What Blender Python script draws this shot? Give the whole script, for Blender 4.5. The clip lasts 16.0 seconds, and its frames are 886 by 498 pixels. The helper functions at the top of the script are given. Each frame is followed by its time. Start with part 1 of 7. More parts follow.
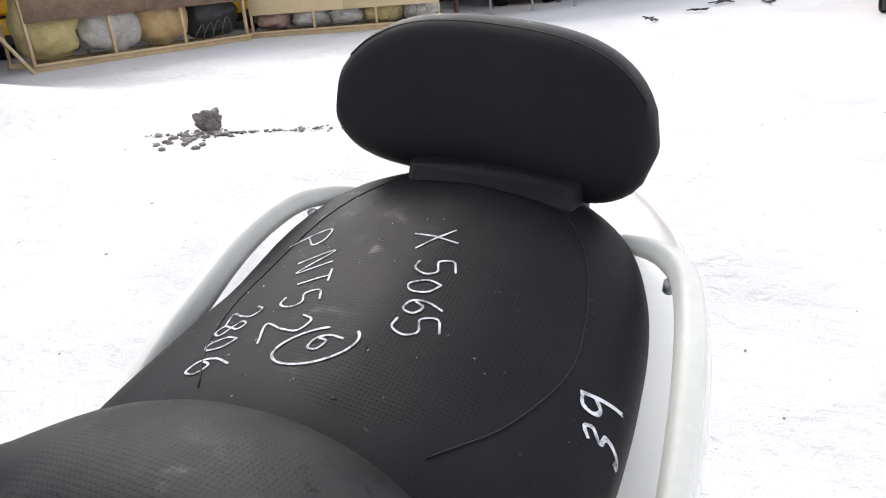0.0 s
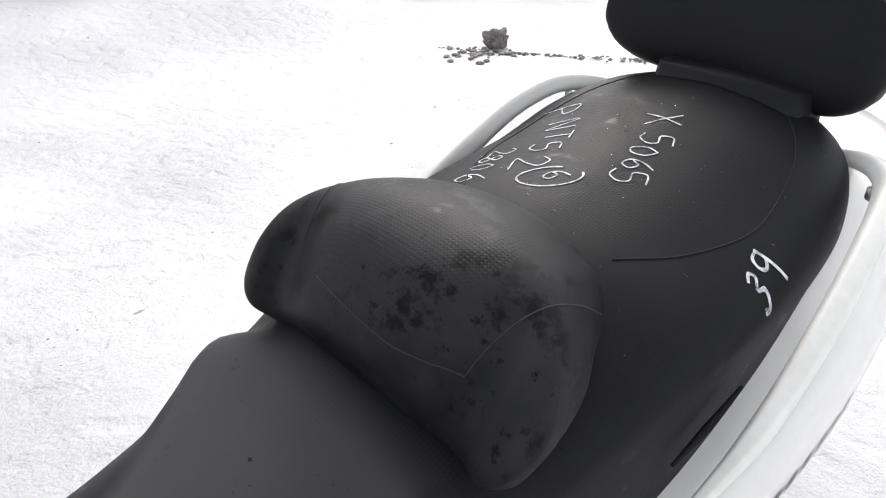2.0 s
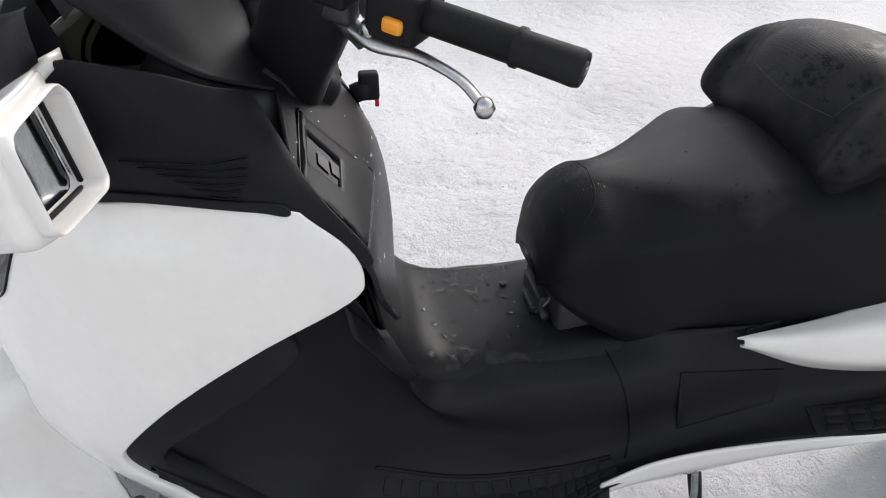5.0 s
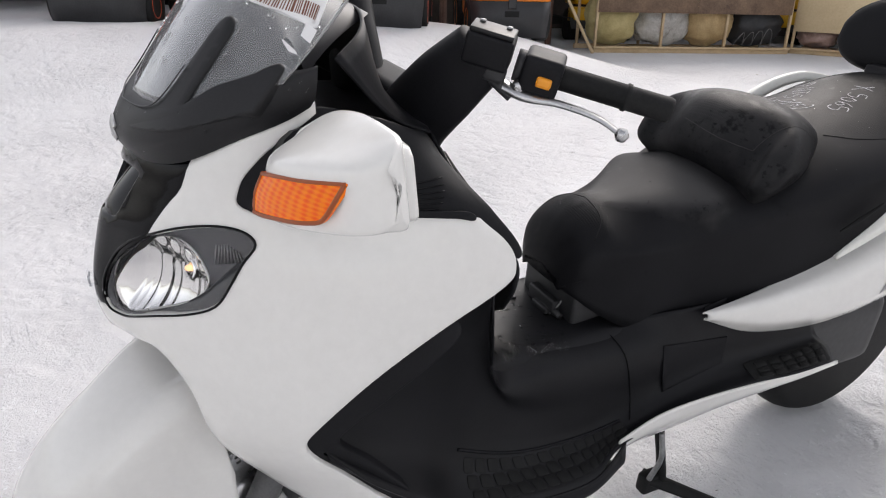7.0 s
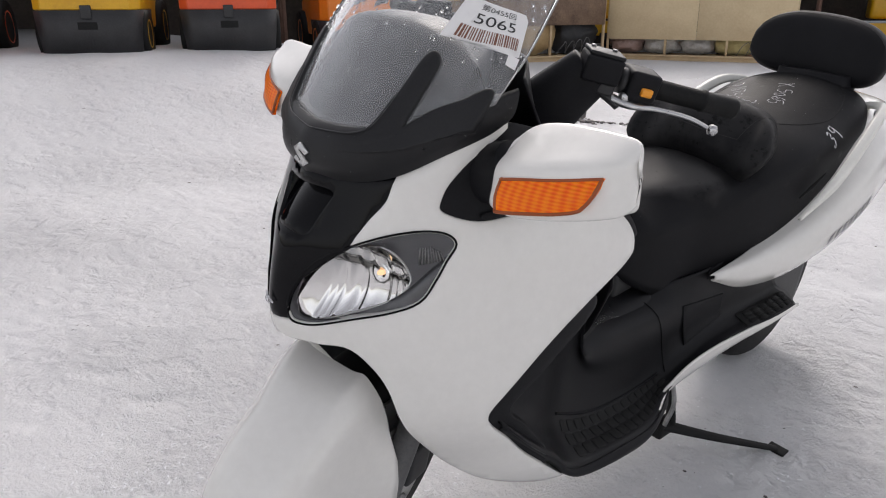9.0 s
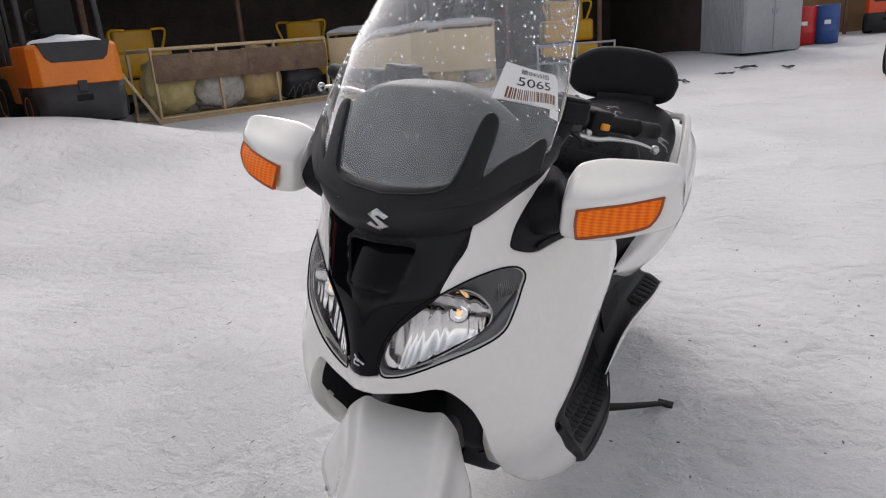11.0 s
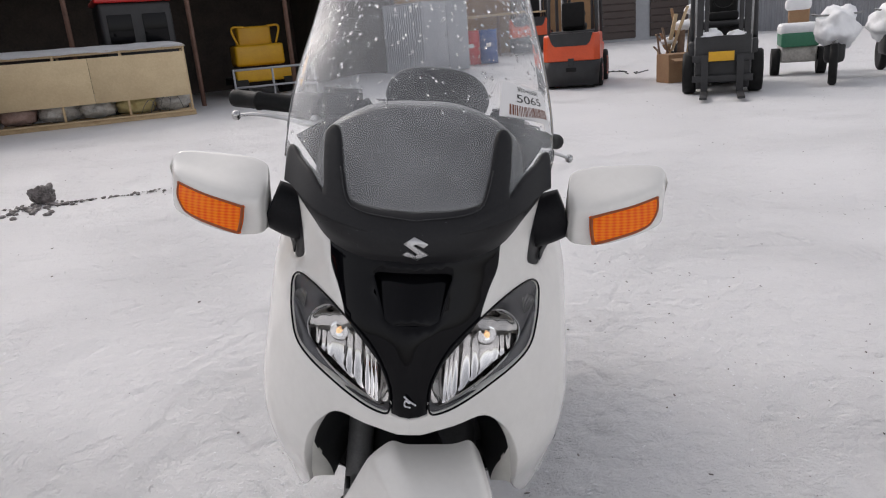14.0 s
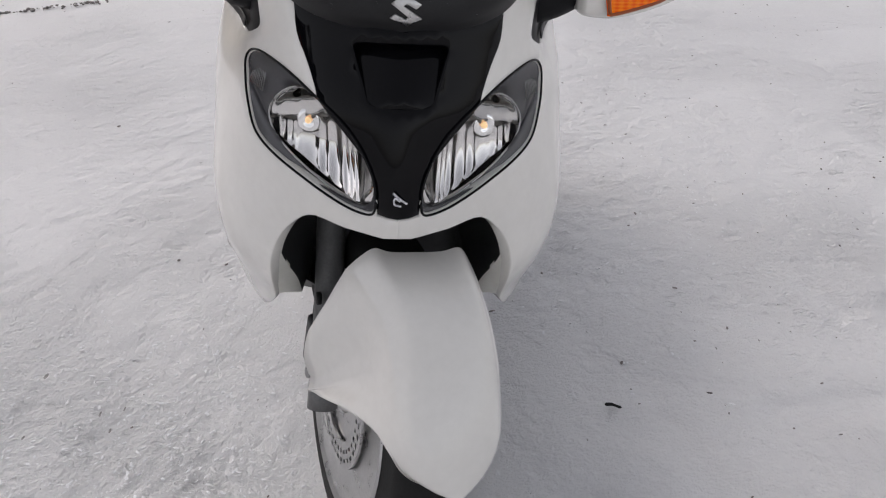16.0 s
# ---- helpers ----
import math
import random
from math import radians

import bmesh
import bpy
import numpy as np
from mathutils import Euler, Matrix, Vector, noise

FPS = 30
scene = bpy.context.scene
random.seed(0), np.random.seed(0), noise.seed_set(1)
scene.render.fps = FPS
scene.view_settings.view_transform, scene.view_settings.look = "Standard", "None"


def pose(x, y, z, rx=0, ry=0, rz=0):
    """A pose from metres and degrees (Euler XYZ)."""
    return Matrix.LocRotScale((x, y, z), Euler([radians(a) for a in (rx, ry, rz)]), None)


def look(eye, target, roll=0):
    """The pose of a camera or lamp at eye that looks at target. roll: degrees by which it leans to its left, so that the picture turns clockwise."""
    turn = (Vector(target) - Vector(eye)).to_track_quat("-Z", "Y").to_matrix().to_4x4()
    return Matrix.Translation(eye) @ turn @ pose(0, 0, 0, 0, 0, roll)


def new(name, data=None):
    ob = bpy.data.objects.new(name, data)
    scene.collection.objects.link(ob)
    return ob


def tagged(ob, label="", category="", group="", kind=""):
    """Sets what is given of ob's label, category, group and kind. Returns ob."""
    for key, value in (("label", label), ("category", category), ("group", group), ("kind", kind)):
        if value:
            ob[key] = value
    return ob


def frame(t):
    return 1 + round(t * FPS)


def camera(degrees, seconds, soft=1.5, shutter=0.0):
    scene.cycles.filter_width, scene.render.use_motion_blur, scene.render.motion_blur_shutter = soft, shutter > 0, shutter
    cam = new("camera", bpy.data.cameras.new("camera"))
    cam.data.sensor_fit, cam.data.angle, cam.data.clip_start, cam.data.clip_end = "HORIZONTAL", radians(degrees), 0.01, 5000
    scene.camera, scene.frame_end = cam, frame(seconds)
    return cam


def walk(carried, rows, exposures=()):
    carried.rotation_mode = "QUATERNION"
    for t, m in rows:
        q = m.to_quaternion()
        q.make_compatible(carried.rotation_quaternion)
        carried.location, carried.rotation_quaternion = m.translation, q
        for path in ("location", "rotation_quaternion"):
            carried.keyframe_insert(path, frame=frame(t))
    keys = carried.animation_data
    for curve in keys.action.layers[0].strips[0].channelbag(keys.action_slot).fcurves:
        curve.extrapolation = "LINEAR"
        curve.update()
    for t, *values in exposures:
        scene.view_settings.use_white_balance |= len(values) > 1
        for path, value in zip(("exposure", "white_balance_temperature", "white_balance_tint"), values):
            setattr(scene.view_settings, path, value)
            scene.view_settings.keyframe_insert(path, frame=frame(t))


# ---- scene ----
cam = camera(64.3, 16.0, soft=1.1)
EXPOSE = [(0, 1.0, 6560, 11.5), (3, 0.9, 6560, 11.5), (5, 0.64, 6580, 11.5), (7.3, 0.5, 6700, 13.5), (9, 0.24, 6720, 14), (11.3, 0.08, 6720, 14), (13.5, 0.09, 6720, 14), (16, 0.02, 6700, 14)]
PATH = [
    (0, (0.387, 0.945, 1.194), (-0.371, 2.632, 0.433), -4.3),
    (0.5, (0.39, 0.935, 1.195), (-0.416, 2.57, 0.373), -3.3),
    (1, (0.42, 0.895, 1.196), (-0.526, 2.443, 0.353), -3.4),
    (1.5, (0.462, 0.843, 1.188), (-0.679, 2.248, 0.338), -3.3),
    (2, (0.52, 0.781, 1.181), (-0.783, 2.016, 0.298), -2.3),
    (2.5, (0.574, 0.758, 1.171), (-0.867, 1.779, 0.233), -2.6),
    (3, (0.653, 0.737, 1.152), (-0.914, 1.516, 0.185), -2.0),
    (3.5, (0.73, 0.703, 1.128), (-0.921, 1.297, 0.167), -1.5),
    (4, (0.828, 0.639, 1.135), (-0.869, 1.097, 0.181), -1.1),
    (4.5, (0.92, 0.558, 1.137), (-0.816, 0.915, 0.21), -1.0),
    (5, (0.974, 0.465, 1.131), (-0.78, 0.754, 0.216), -1.5),
    (5.2, (0.986, 0.422, 1.127), (-0.771, 0.721, 0.22), -1.6),
    (7.3, (1.092, -0.071, 1.139), (-0.536, 0.863, 0.448), 1.5),
    (7.5, (1.082, -0.112, 1.133), (-0.529, 0.851, 0.441), 1.5),
    (8, (1.044, -0.225, 1.141), (-0.51, 0.823, 0.443), 1.4),
    (8.5, (1.024, -0.315, 1.152), (-0.486, 0.8, 0.462), -0.1),
    (9, (0.972, -0.47, 1.159), (-0.446, 0.777, 0.5), -0.2),
    (9.2, (0.954, -0.53, 1.167), (-0.418, 0.776, 0.525), -0.7),
    (11.3, (0.596, -0.882, 1.228), (-0.167, 0.872, 0.645), -4.9),
    (11.5, (0.563, -0.899, 1.234), (-0.136, 0.882, 0.652), -5.3),
    (12, (0.462, -0.919, 1.244), (-0.073, 0.925, 0.685), -5.8),
    (12.5, (0.373, -0.924, 1.267), (-0.016, 0.964, 0.737), -6.1),
    (13, (0.291, -0.931, 1.265), (0.028, 0.984, 0.752), -5.8),
    (13.5, (0.211, -0.939, 1.271), (0.069, 0.984, 0.741), -5.4),
    (14, (0.163, -0.93, 1.25), (0.111, 0.981, 0.663), -4.7),
    (14.5, (0.149, -0.915, 1.212), (0.126, 0.965, 0.53), -4.8),
    (15, (0.126, -0.899, 1.185), (0.145, 0.933, 0.382), -4.3),
    (15.5, (0.1, -0.859, 1.15), (0.16, 0.916, 0.23), -3.8),
    (16, (0.072, -0.803, 1.13), (0.182, 0.917, 0.115), -3.1),
]
walk(cam, [(t, look(e, g, r)) for t, e, g, r in PATH], EXPOSE)

# ---- daylight: thin overcast, soft sun ----
SUN_ELEV, SUN_TURN = 42.0, 322.0
world = bpy.data.worlds.new("sky")
scene.world = world
world.use_nodes = True
wn = world.node_tree.nodes
wn.clear()
sky = wn.new("ShaderNodeTexSky")
sky.sky_type, sky.sun_disc = "NISHITA", False
sky.sun_elevation, sky.sun_rotation = radians(SUN_ELEV), radians(SUN_TURN)
sky.air_density, sky.dust_density, sky.ozone_density = 1.0, 2.0, 1.0
hazy = wn.new("ShaderNodeHueSaturation")
hazy.inputs["Saturation"].default_value = 0.25
sky_light = wn.new("ShaderNodeBackground")
sky_light.inputs["Strength"].default_value = 0.190
sky_out = wn.new("ShaderNodeOutputWorld")
world.node_tree.links.new(sky.outputs[0], hazy.inputs["Color"])
world.node_tree.links.new(hazy.outputs[0], sky_light.inputs["Color"])
world.node_tree.links.new(sky_light.outputs[0], sky_out.inputs["Surface"])
sun = new("sun", bpy.data.lights.new("sun", "SUN"))
sun.data.energy, sun.data.angle, sun.data.color = 0.50, radians(13), (1.0, 0.95, 0.88)
el, az = radians(SUN_ELEV), radians(SUN_TURN)
sun_dir = Vector((math.sin(az) * math.cos(el), math.cos(az) * math.cos(el), math.sin(el)))
sun.matrix_world = look(sun_dir * 50, (0, 0, 0))


# ---- modelling tools ----
from mathutils.bvhtree import BVHTree
from mathutils.geometry import delaunay_2d_cdt


def part(name, bm, material, parent=None, label="", smooth=True):
    """Links a bmesh as one mesh object, under a thing or a part."""
    me = bpy.data.meshes.new(name)
    if smooth:
        for f in bm.faces:
            f.smooth = True
    bm.to_mesh(me)
    bm.free()
    me.materials.append(material)
    ob = new(name, me)
    if parent is not None:
        ob.parent = parent
    if label:
        ob["label"] = label
    return ob


def thing(name, m, label, category, group="", kind=""):
    ob = new(name)
    ob.empty_display_size = 0.1
    ob.matrix_world = m
    return tagged(ob, label, category, group, kind)


def catmull(a, b, c, d, t):
    return 0.5 * (2 * b + (c - a) * t + (2 * a - 5 * b + 4 * c - d) * t * t + (3 * b - a - 3 * c + d) * t ** 3)


def along(v, u):
    """The point at u on the curve through the points v (0 is the first)."""
    n = len(v)
    i = max(0, min(int(u), n - 2))
    a = v[i - 1] if i > 0 else 2 * v[0] - v[1]
    d = v[i + 2] if i + 2 < n else 2 * v[-1] - v[-2]
    return catmull(a, v[i], v[i + 1], d, u - i)


def arr(rows):
    return [[np.array(p, float) for p in r] for r in rows]


def sheet(rows):
    """A surface through a grid of points: P(u, v), u along the rows and v across them."""
    g = arr(rows)
    return lambda u, v: along([along(r, u) for r in g], v)


def curve(pts, n, closed=False):
    """n points on the smooth curve through pts."""
    p = [np.array(q, float) for q in pts]
    if closed:
        k = len(p)
        w = p[-2:] + p + p[:3]
        return [along(w, 2 + k * i / n) for i in range(n)]
    return [along(p, (len(p) - 1) * i / (n - 1)) for i in range(n)]


def rounded(pts, cut=0.18, n=4):
    """A closed outline with its corners rounded off."""
    p = [np.array(q, float) for q in pts]
    out = []
    for a, b, c in zip(p[-1:] + p[:-1], p, p[1:] + p[:1]):
        s, e = b + (a - b) * cut, b + (c - b) * cut
        for k in range(n + 1):
            t = k / n
            out.append(tuple(s * (1 - t) ** 2 + b * 2 * t * (1 - t) + e * t * t))
    return out


def inside(poly, x, y):
    odd = False
    for (x0, y0), (x1, y1) in zip(poly, poly[1:] + poly[:1]):
        if (y0 > y) != (y1 > y) and x < (x1 - x0) * (y - y0) / (y1 - y0) + x0:
            odd = not odd
    return odd


def normal_of(P, u, v, side):
    e = 1e-3
    n = np.cross(P(u + e, v) - P(u - e, v), P(u, v + e) - P(u, v - e))
    return side * n / (np.linalg.norm(n) + 1e-12)


def skin(outline, P, du, dv, thick=0.004, side=1, lift=0.0, round_edge=0.0025, holes=()):
    """A moulded panel: the part of the surface P inside an outline, with a rounded rim turned inwards."""
    poly = [(float(a), float(b)) for a, b in outline]
    xs, ys = [p[0] for p in poly], [p[1] for p in poly]
    pts, edges = list(poly), [(i, (i + 1) % len(poly)) for i in range(len(poly))]
    hp = []
    for h in holes:
        h = [(float(a), float(b)) for a, b in h]
        k = len(pts)
        pts += h
        edges += [(k + i, k + (i + 1) % len(h)) for i in range(len(h))]
        hp.append(h)
    x = min(xs) + du / 2
    row = 0
    while x < max(xs):
        y = min(ys) + dv * (0.5 if row % 2 else 1.0)
        while y < max(ys):
            if inside(poly, x, y):
                near = min(((x - a) / du) ** 2 + ((y - b) / dv) ** 2 for a, b in pts[:len(poly) + sum(map(len, hp))])
                if near > 0.2 and not any(inside(h, x, y) for h in hp):
                    pts.append((x, y))
            y += dv
        x += du
        row += 1
    vs, _, fs, *_ = delaunay_2d_cdt([Vector((a / du, b / dv)) for a, b in pts], edges, [], 1, 1e-5)
    bm = bmesh.new()
    nrm, base = [], []
    for v in vs:
        u, w = v.x * du, v.y * dv
        n = normal_of(P, u, w, side)
        nrm.append(n)
        base.append(bm.verts.new(P(u, w) + n * lift))
    for f in fs:
        cx, cy = sum(vs[k].x for k in f) / len(f) * du, sum(vs[k].y for k in f) / len(f) * dv
        if any(inside(h, cx, cy) for h in hp):
            continue
        p = [np.array(base[k].co) for k in f]
        order = list(f)
        if np.dot(np.cross(p[1] - p[0], p[2] - p[0]), nrm[f[0]]) < 0:
            order.reverse()
        bm.faces.new([base[k] for k in order])
    bm.verts.index_update()
    for v in [v for v in bm.verts if not v.link_faces]:
        bm.verts.remove(v)
    if thick:
        index = {v: k for k, v in enumerate(base) if v.is_valid}
        rim = [e for e in bm.edges if len(e.link_faces) == 1]
        out = {}
        for e in rim:
            f = e.link_faces[0]
            mid = (e.verts[0].co + e.verts[1].co) / 2
            d = mid - f.calc_center_median()
            t = (e.verts[1].co - e.verts[0].co).normalized()
            d = (d - t * d.dot(t)).normalized()
            for v in e.verts:
                out[v] = out.get(v, Vector()) + d
        prev = {v: v for v in out}
        for o, h in ((0.6, 0.3), (1.0, 1.0), (1.0, thick / round_edge)):
            cur = {}
            for v in out:
                cur[v] = bm.verts.new(v.co + out[v].normalized() * (o * round_edge) - Vector(nrm[index[v]]) * (h * round_edge))
            for e in rim:
                a, b = e.verts
                f = e.link_faces[0]
                bm.faces.new((prev[b], prev[a], cur[a], cur[b]))
            prev = cur
        bmesh.ops.recalc_face_normals(bm, faces=[f for f in bm.faces])
    return bm


def mirrored(bm):
    """The same mesh on the other side of the middle plane."""
    b = bm.copy()
    for v in b.verts:
        v.co.x = -v.co.x
    bmesh.ops.reverse_faces(b, faces=b.faces[:])
    return b


def grid_mesh(P, u0, u1, nu, v0, v1, nv, thick=0.0, side=1):
    """An even mesh over a surface, with a thickness."""
    bm = bmesh.new()
    layers = []
    for off in ((0.0, thick) if thick else (0.0,)):
        g = []
        for j in range(nv + 1):
            r = []
            for i in range(nu + 1):
                u, v = u0 + (u1 - u0) * i / nu, v0 + (v1 - v0) * j / nv
                p = P(u, v)
                if off:
                    p = p - normal_of(P, u, v, side) * off
                r.append(bm.verts.new(p))
            g.append(r)
        layers.append(g)
    for k, g in enumerate(layers):
        for j in range(nv):
            for i in range(nu):
                q = [g[j][i], g[j][i + 1], g[j + 1][i + 1], g[j + 1][i]]
                bm.faces.new(q if k == 0 else q[::-1])
    if thick:
        a, b = layers
        ring = [(0, i) for i in range(nu)] + [(j, nu) for j in range(nv)] + [(nv, i) for i in range(nu, 0, -1)] + [(j, 0) for j in range(nv, 0, -1)]
        for (j0, i0), (j1, i1) in zip(ring, ring[1:] + ring[:1]):
            bm.faces.new((a[j0][i0], a[j1][i1], b[j1][i1], b[j0][i0]))
    bmesh.ops.recalc_face_normals(bm, faces=bm.faces[:])
    return bm


def loft(rings, cap=True, closed=True):
    """A skin over rings of points."""
    bm = bmesh.new()
    vs = [[bm.verts.new(p) for p in r] for r in rings]
    n = len(rings[0])
    for a, b in zip(vs, vs[1:]):
        for i in range(n if closed else n - 1):
            j = (i + 1) % n
            bm.faces.new((a[i], a[j], b[j], b[i]))
    if cap and closed:
        for r in (vs[0][::-1], vs[-1]):
            c = bm.verts.new(sum((v.co for v in r), Vector()) / n)
            for i in range(n):
                bm.faces.new((r[i], r[(i + 1) % n], c))
    bmesh.ops.recalc_face_normals(bm, faces=bm.faces[:])
    return bm


def tube(pts, radius, n=12, steps=None, flat=1.0, up=(0, 0, 1), smooth=True):
    """A bar along a curve; radius is a number or a list along it, flat squeezes it across."""
    m = steps or (len(pts) * 6 if smooth and len(pts) > 2 else len(pts))
    path = [Vector(p) for p in (curve(pts, m) if smooth and len(pts) > 2 else [np.array(p, float) for p in pts])]
    m = len(path)
    rad = radius if isinstance(radius, (list, tuple)) else [radius] * 2
    rings = []
    for i, p in enumerate(path):
        t = (path[min(i + 1, m - 1)] - path[max(i - 1, 0)]).normalized()
        s = t.cross(Vector(up))
        if s.length < 1e-4:
            s = t.cross(Vector((1, 0, 0)))
        s.normalize()
        w = s.cross(t)
        f = i / (m - 1) * (len(rad) - 1)
        k = min(int(f), len(rad) - 2)
        r = rad[k] + (rad[k + 1] - rad[k]) * (f - k)
        rings.append([p + s * (r * math.cos(2 * math.pi * a / n)) + w * (r * flat * math.sin(2 * math.pi * a / n)) for a in range(n)])
    return loft(rings)


def lathe(profile, centre, axis, n=32):
    """A turned body: profile of (radius, height along the axis)."""
    ax = Vector(axis).normalized()
    s = ax.orthogonal().normalized()
    w = ax.cross(s)
    c = Vector(centre)
    rings = [[c + ax * h + (s * math.cos(2 * math.pi * a / n) + w * math.sin(2 * math.pi * a / n)) * max(r, 1e-4) for a in range(n)] for r, h in profile]
    return loft(rings)


def block(size, centre=(0, 0, 0), bevel=0.004, m=None, segments=2):
    """A box with softened edges."""
    bm = bmesh.new()
    bmesh.ops.create_cube(bm, size=1.0, matrix=Matrix.Translation(centre) @ Matrix.Diagonal((*size, 1)))
    if bevel:
        bmesh.ops.bevel(bm, geom=bm.edges[:], offset=min(bevel, min(size) * 0.45), segments=segments, affect="EDGES", profile=0.6)
    if m is not None:
        bm.transform(m)
    return bm


def joined(*bms):
    me = bpy.data.meshes.new("tmp")
    out = bmesh.new()
    for b in bms:
        b.to_mesh(me)
        out.from_mesh(me)
        b.free()
    bpy.data.meshes.remove(me)
    return out


def ribbon(pts, width, height_at, lift=0.0008):
    """A flat stroke that lies on a surface; height_at(x, y) gives its height."""
    bm = bmesh.new()
    prev = None
    for i, p in enumerate(pts):
        a, b = np.array(pts[max(i - 1, 0)][:2]), np.array(pts[min(i + 1, len(pts) - 1)][:2])
        d = b - a
        d = d / (np.linalg.norm(d) + 1e-9)
        w = width * (0.75 + 0.5 * noise.noise(Vector((p[0] * 90, p[1] * 90, 1.0))) ** 2 + 0.2 * noise.noise(Vector((p[0] * 300, p[1] * 300, 4.0))))
        s = np.array((-d[1], d[0])) * w / 2
        cur = []
        for q in (np.array(p[:2]) + s, np.array(p[:2]) - s):
            z = height_at(q[0], q[1])
            cur.append(bm.verts.new((q[0], q[1], z + lift)))
        if prev:
            bm.faces.new((prev[0], prev[1], cur[1], cur[0]))
        prev = cur
    return bm


# ---- materials ----
def shader(name, base=(0.5, 0.5, 0.5), rough=0.5, metal=0.0, **more):
    m = bpy.data.materials.new(name)
    m.use_nodes = True
    b = m.node_tree.nodes["Principled BSDF"]
    b.inputs["Base Color"].default_value = (*base, 1)
    b.inputs["Roughness"].default_value = rough
    b.inputs["Metallic"].default_value = metal
    for k, v in more.items():
        b.inputs[k.replace("_", " ")].default_value = v
    return m


def node(m, kind, **sets):
    n = m.node_tree.nodes.new(kind)
    for k, v in sets.items():
        if k in n.inputs:
            n.inputs[k].default_value = v
        elif k == "operation":
            n.operation = v
        elif k == "data_type":
            n.data_type = v
        elif k == "clamp":
            n.clamp = v
    return n


def wire(m, a, b):
    m.node_tree.links.new(a, b)


def coords(m, world_space=False):
    if world_space:
        g = m.node_tree.nodes.new("ShaderNodeNewGeometry")
        return g.outputs["Position"]
    return m.node_tree.nodes.new("ShaderNodeTexCoord").outputs["Object"]


def mottled(name, dark, light, rough=0.5, scale=8.0, fine=120.0, bump=0.1, metal=0.0, rough_spread=0.15, world_space=False, low=0.35, high=0.65, dist=0.002, **more):
    """A surface with two scales of variation, in colour, roughness and relief."""
    m = shader(name, light, rough, metal, **more)
    b = m.node_tree.nodes["Principled BSDF"]
    c = coords(m, world_space)
    big = node(m, "ShaderNodeTexNoise", Scale=scale, Detail=5.0, Roughness=0.6)
    small = node(m, "ShaderNodeTexNoise", Scale=fine, Detail=4.0, Roughness=0.65)
    wire(m, c, big.inputs["Vector"])
    wire(m, c, small.inputs["Vector"])
    mix = node(m, "ShaderNodeMix", data_type="FLOAT")
    mix.inputs[0].default_value = 0.4
    wire(m, big.outputs[0], mix.inputs[2])
    wire(m, small.outputs[0], mix.inputs[3])
    ramp = node(m, "ShaderNodeValToRGB")
    ramp.color_ramp.elements[0].position, ramp.color_ramp.elements[0].color = low, (*dark, 1)
    ramp.color_ramp.elements[1].position, ramp.color_ramp.elements[1].color = high, (*light, 1)
    wire(m, mix.outputs[0], ramp.inputs[0])
    wire(m, ramp.outputs[0], b.inputs["Base Color"])
    mr = node(m, "ShaderNodeMapRange")
    mr.inputs[3].default_value, mr.inputs[4].default_value = max(0.02, rough - rough_spread), min(1.0, rough + rough_spread)
    wire(m, big.outputs[0], mr.inputs[0])
    wire(m, mr.outputs[0], b.inputs["Roughness"])
    if bump:
        bp = node(m, "ShaderNodeBump", Strength=bump, Distance=dist)
        wire(m, small.outputs[0], bp.inputs["Height"])
        wire(m, bp.outputs[0], b.inputs["Normal"])
    return m


WHITE = mottled("white_paint", (0.73, 0.715, 0.68), (0.79, 0.775, 0.74), 0.22, 3.0, 60.0, 0.02, rough_spread=0.06, Coat_Weight=0.6, Coat_Roughness=0.06)
WHITE_DUSTY = mottled("dusty_white_plastic", (0.70, 0.69, 0.63), (0.80, 0.795, 0.75), 0.4, 5.0, 90.0, 0.05)
GLOSS_BLACK = shader("gloss_black", (0.003, 0.003, 0.004), 0.06, Specular_IOR_Level=0.16)
BLACK = mottled("black_plastic", (0.007, 0.007, 0.008), (0.013, 0.013, 0.015), 0.48, 6.0, 260.0, 0.12, rough_spread=0.14, dist=0.0008, Specular_IOR_Level=0.13)
FOOT_BLACK = mottled("damp_black_plastic", (0.0065, 0.0065, 0.0075), (0.012, 0.012, 0.0135), 0.40, 7.0, 260.0, 0.12, rough_spread=0.16, dist=0.0008, Specular_IOR_Level=0.17)
WET_BLACK = mottled("wet_black_plastic", (0.007, 0.007, 0.008), (0.013, 0.013, 0.0145), 0.38, 9.0, 260.0, 0.14, rough_spread=0.2, dist=0.0008, Specular_IOR_Level=0.2)
COWL = mottled("charcoal_plastic", (0.010, 0.010, 0.011), (0.017, 0.017, 0.0185), 0.45, 5.0, 320.0, 0.1, dist=0.0006, Specular_IOR_Level=0.26)
# paler than COWL: the veil of the screen above is put into this colour
DASH = mottled("hazed_charcoal_plastic", (0.016, 0.016, 0.018), (0.028, 0.028, 0.031), 0.42, 9.0, 320.0, 0.03, dist=0.0004, Specular_IOR_Level=0.4)
RUBBER = mottled("black_rubber", (0.008, 0.008, 0.008), (0.016, 0.016, 0.016), 0.62, 12.0, 200.0, 0.2, Specular_IOR_Level=0.18)
CHROME = shader("chrome", (0.9, 0.9, 0.9), 0.05, 1.0)
REFLECTOR = shader("vapour_plated_reflector", (0.74, 0.73, 0.72), 0.09, 1.0)
ALLOY = mottled("cast_alloy", (0.45, 0.45, 0.45), (0.62, 0.62, 0.62), 0.3, 20.0, 250.0, 0.05, 1.0)
STEEL = mottled("dull_steel", (0.2, 0.2, 0.2), (0.4, 0.4, 0.4), 0.45, 20.0, 200.0, 0.1, 0.9)
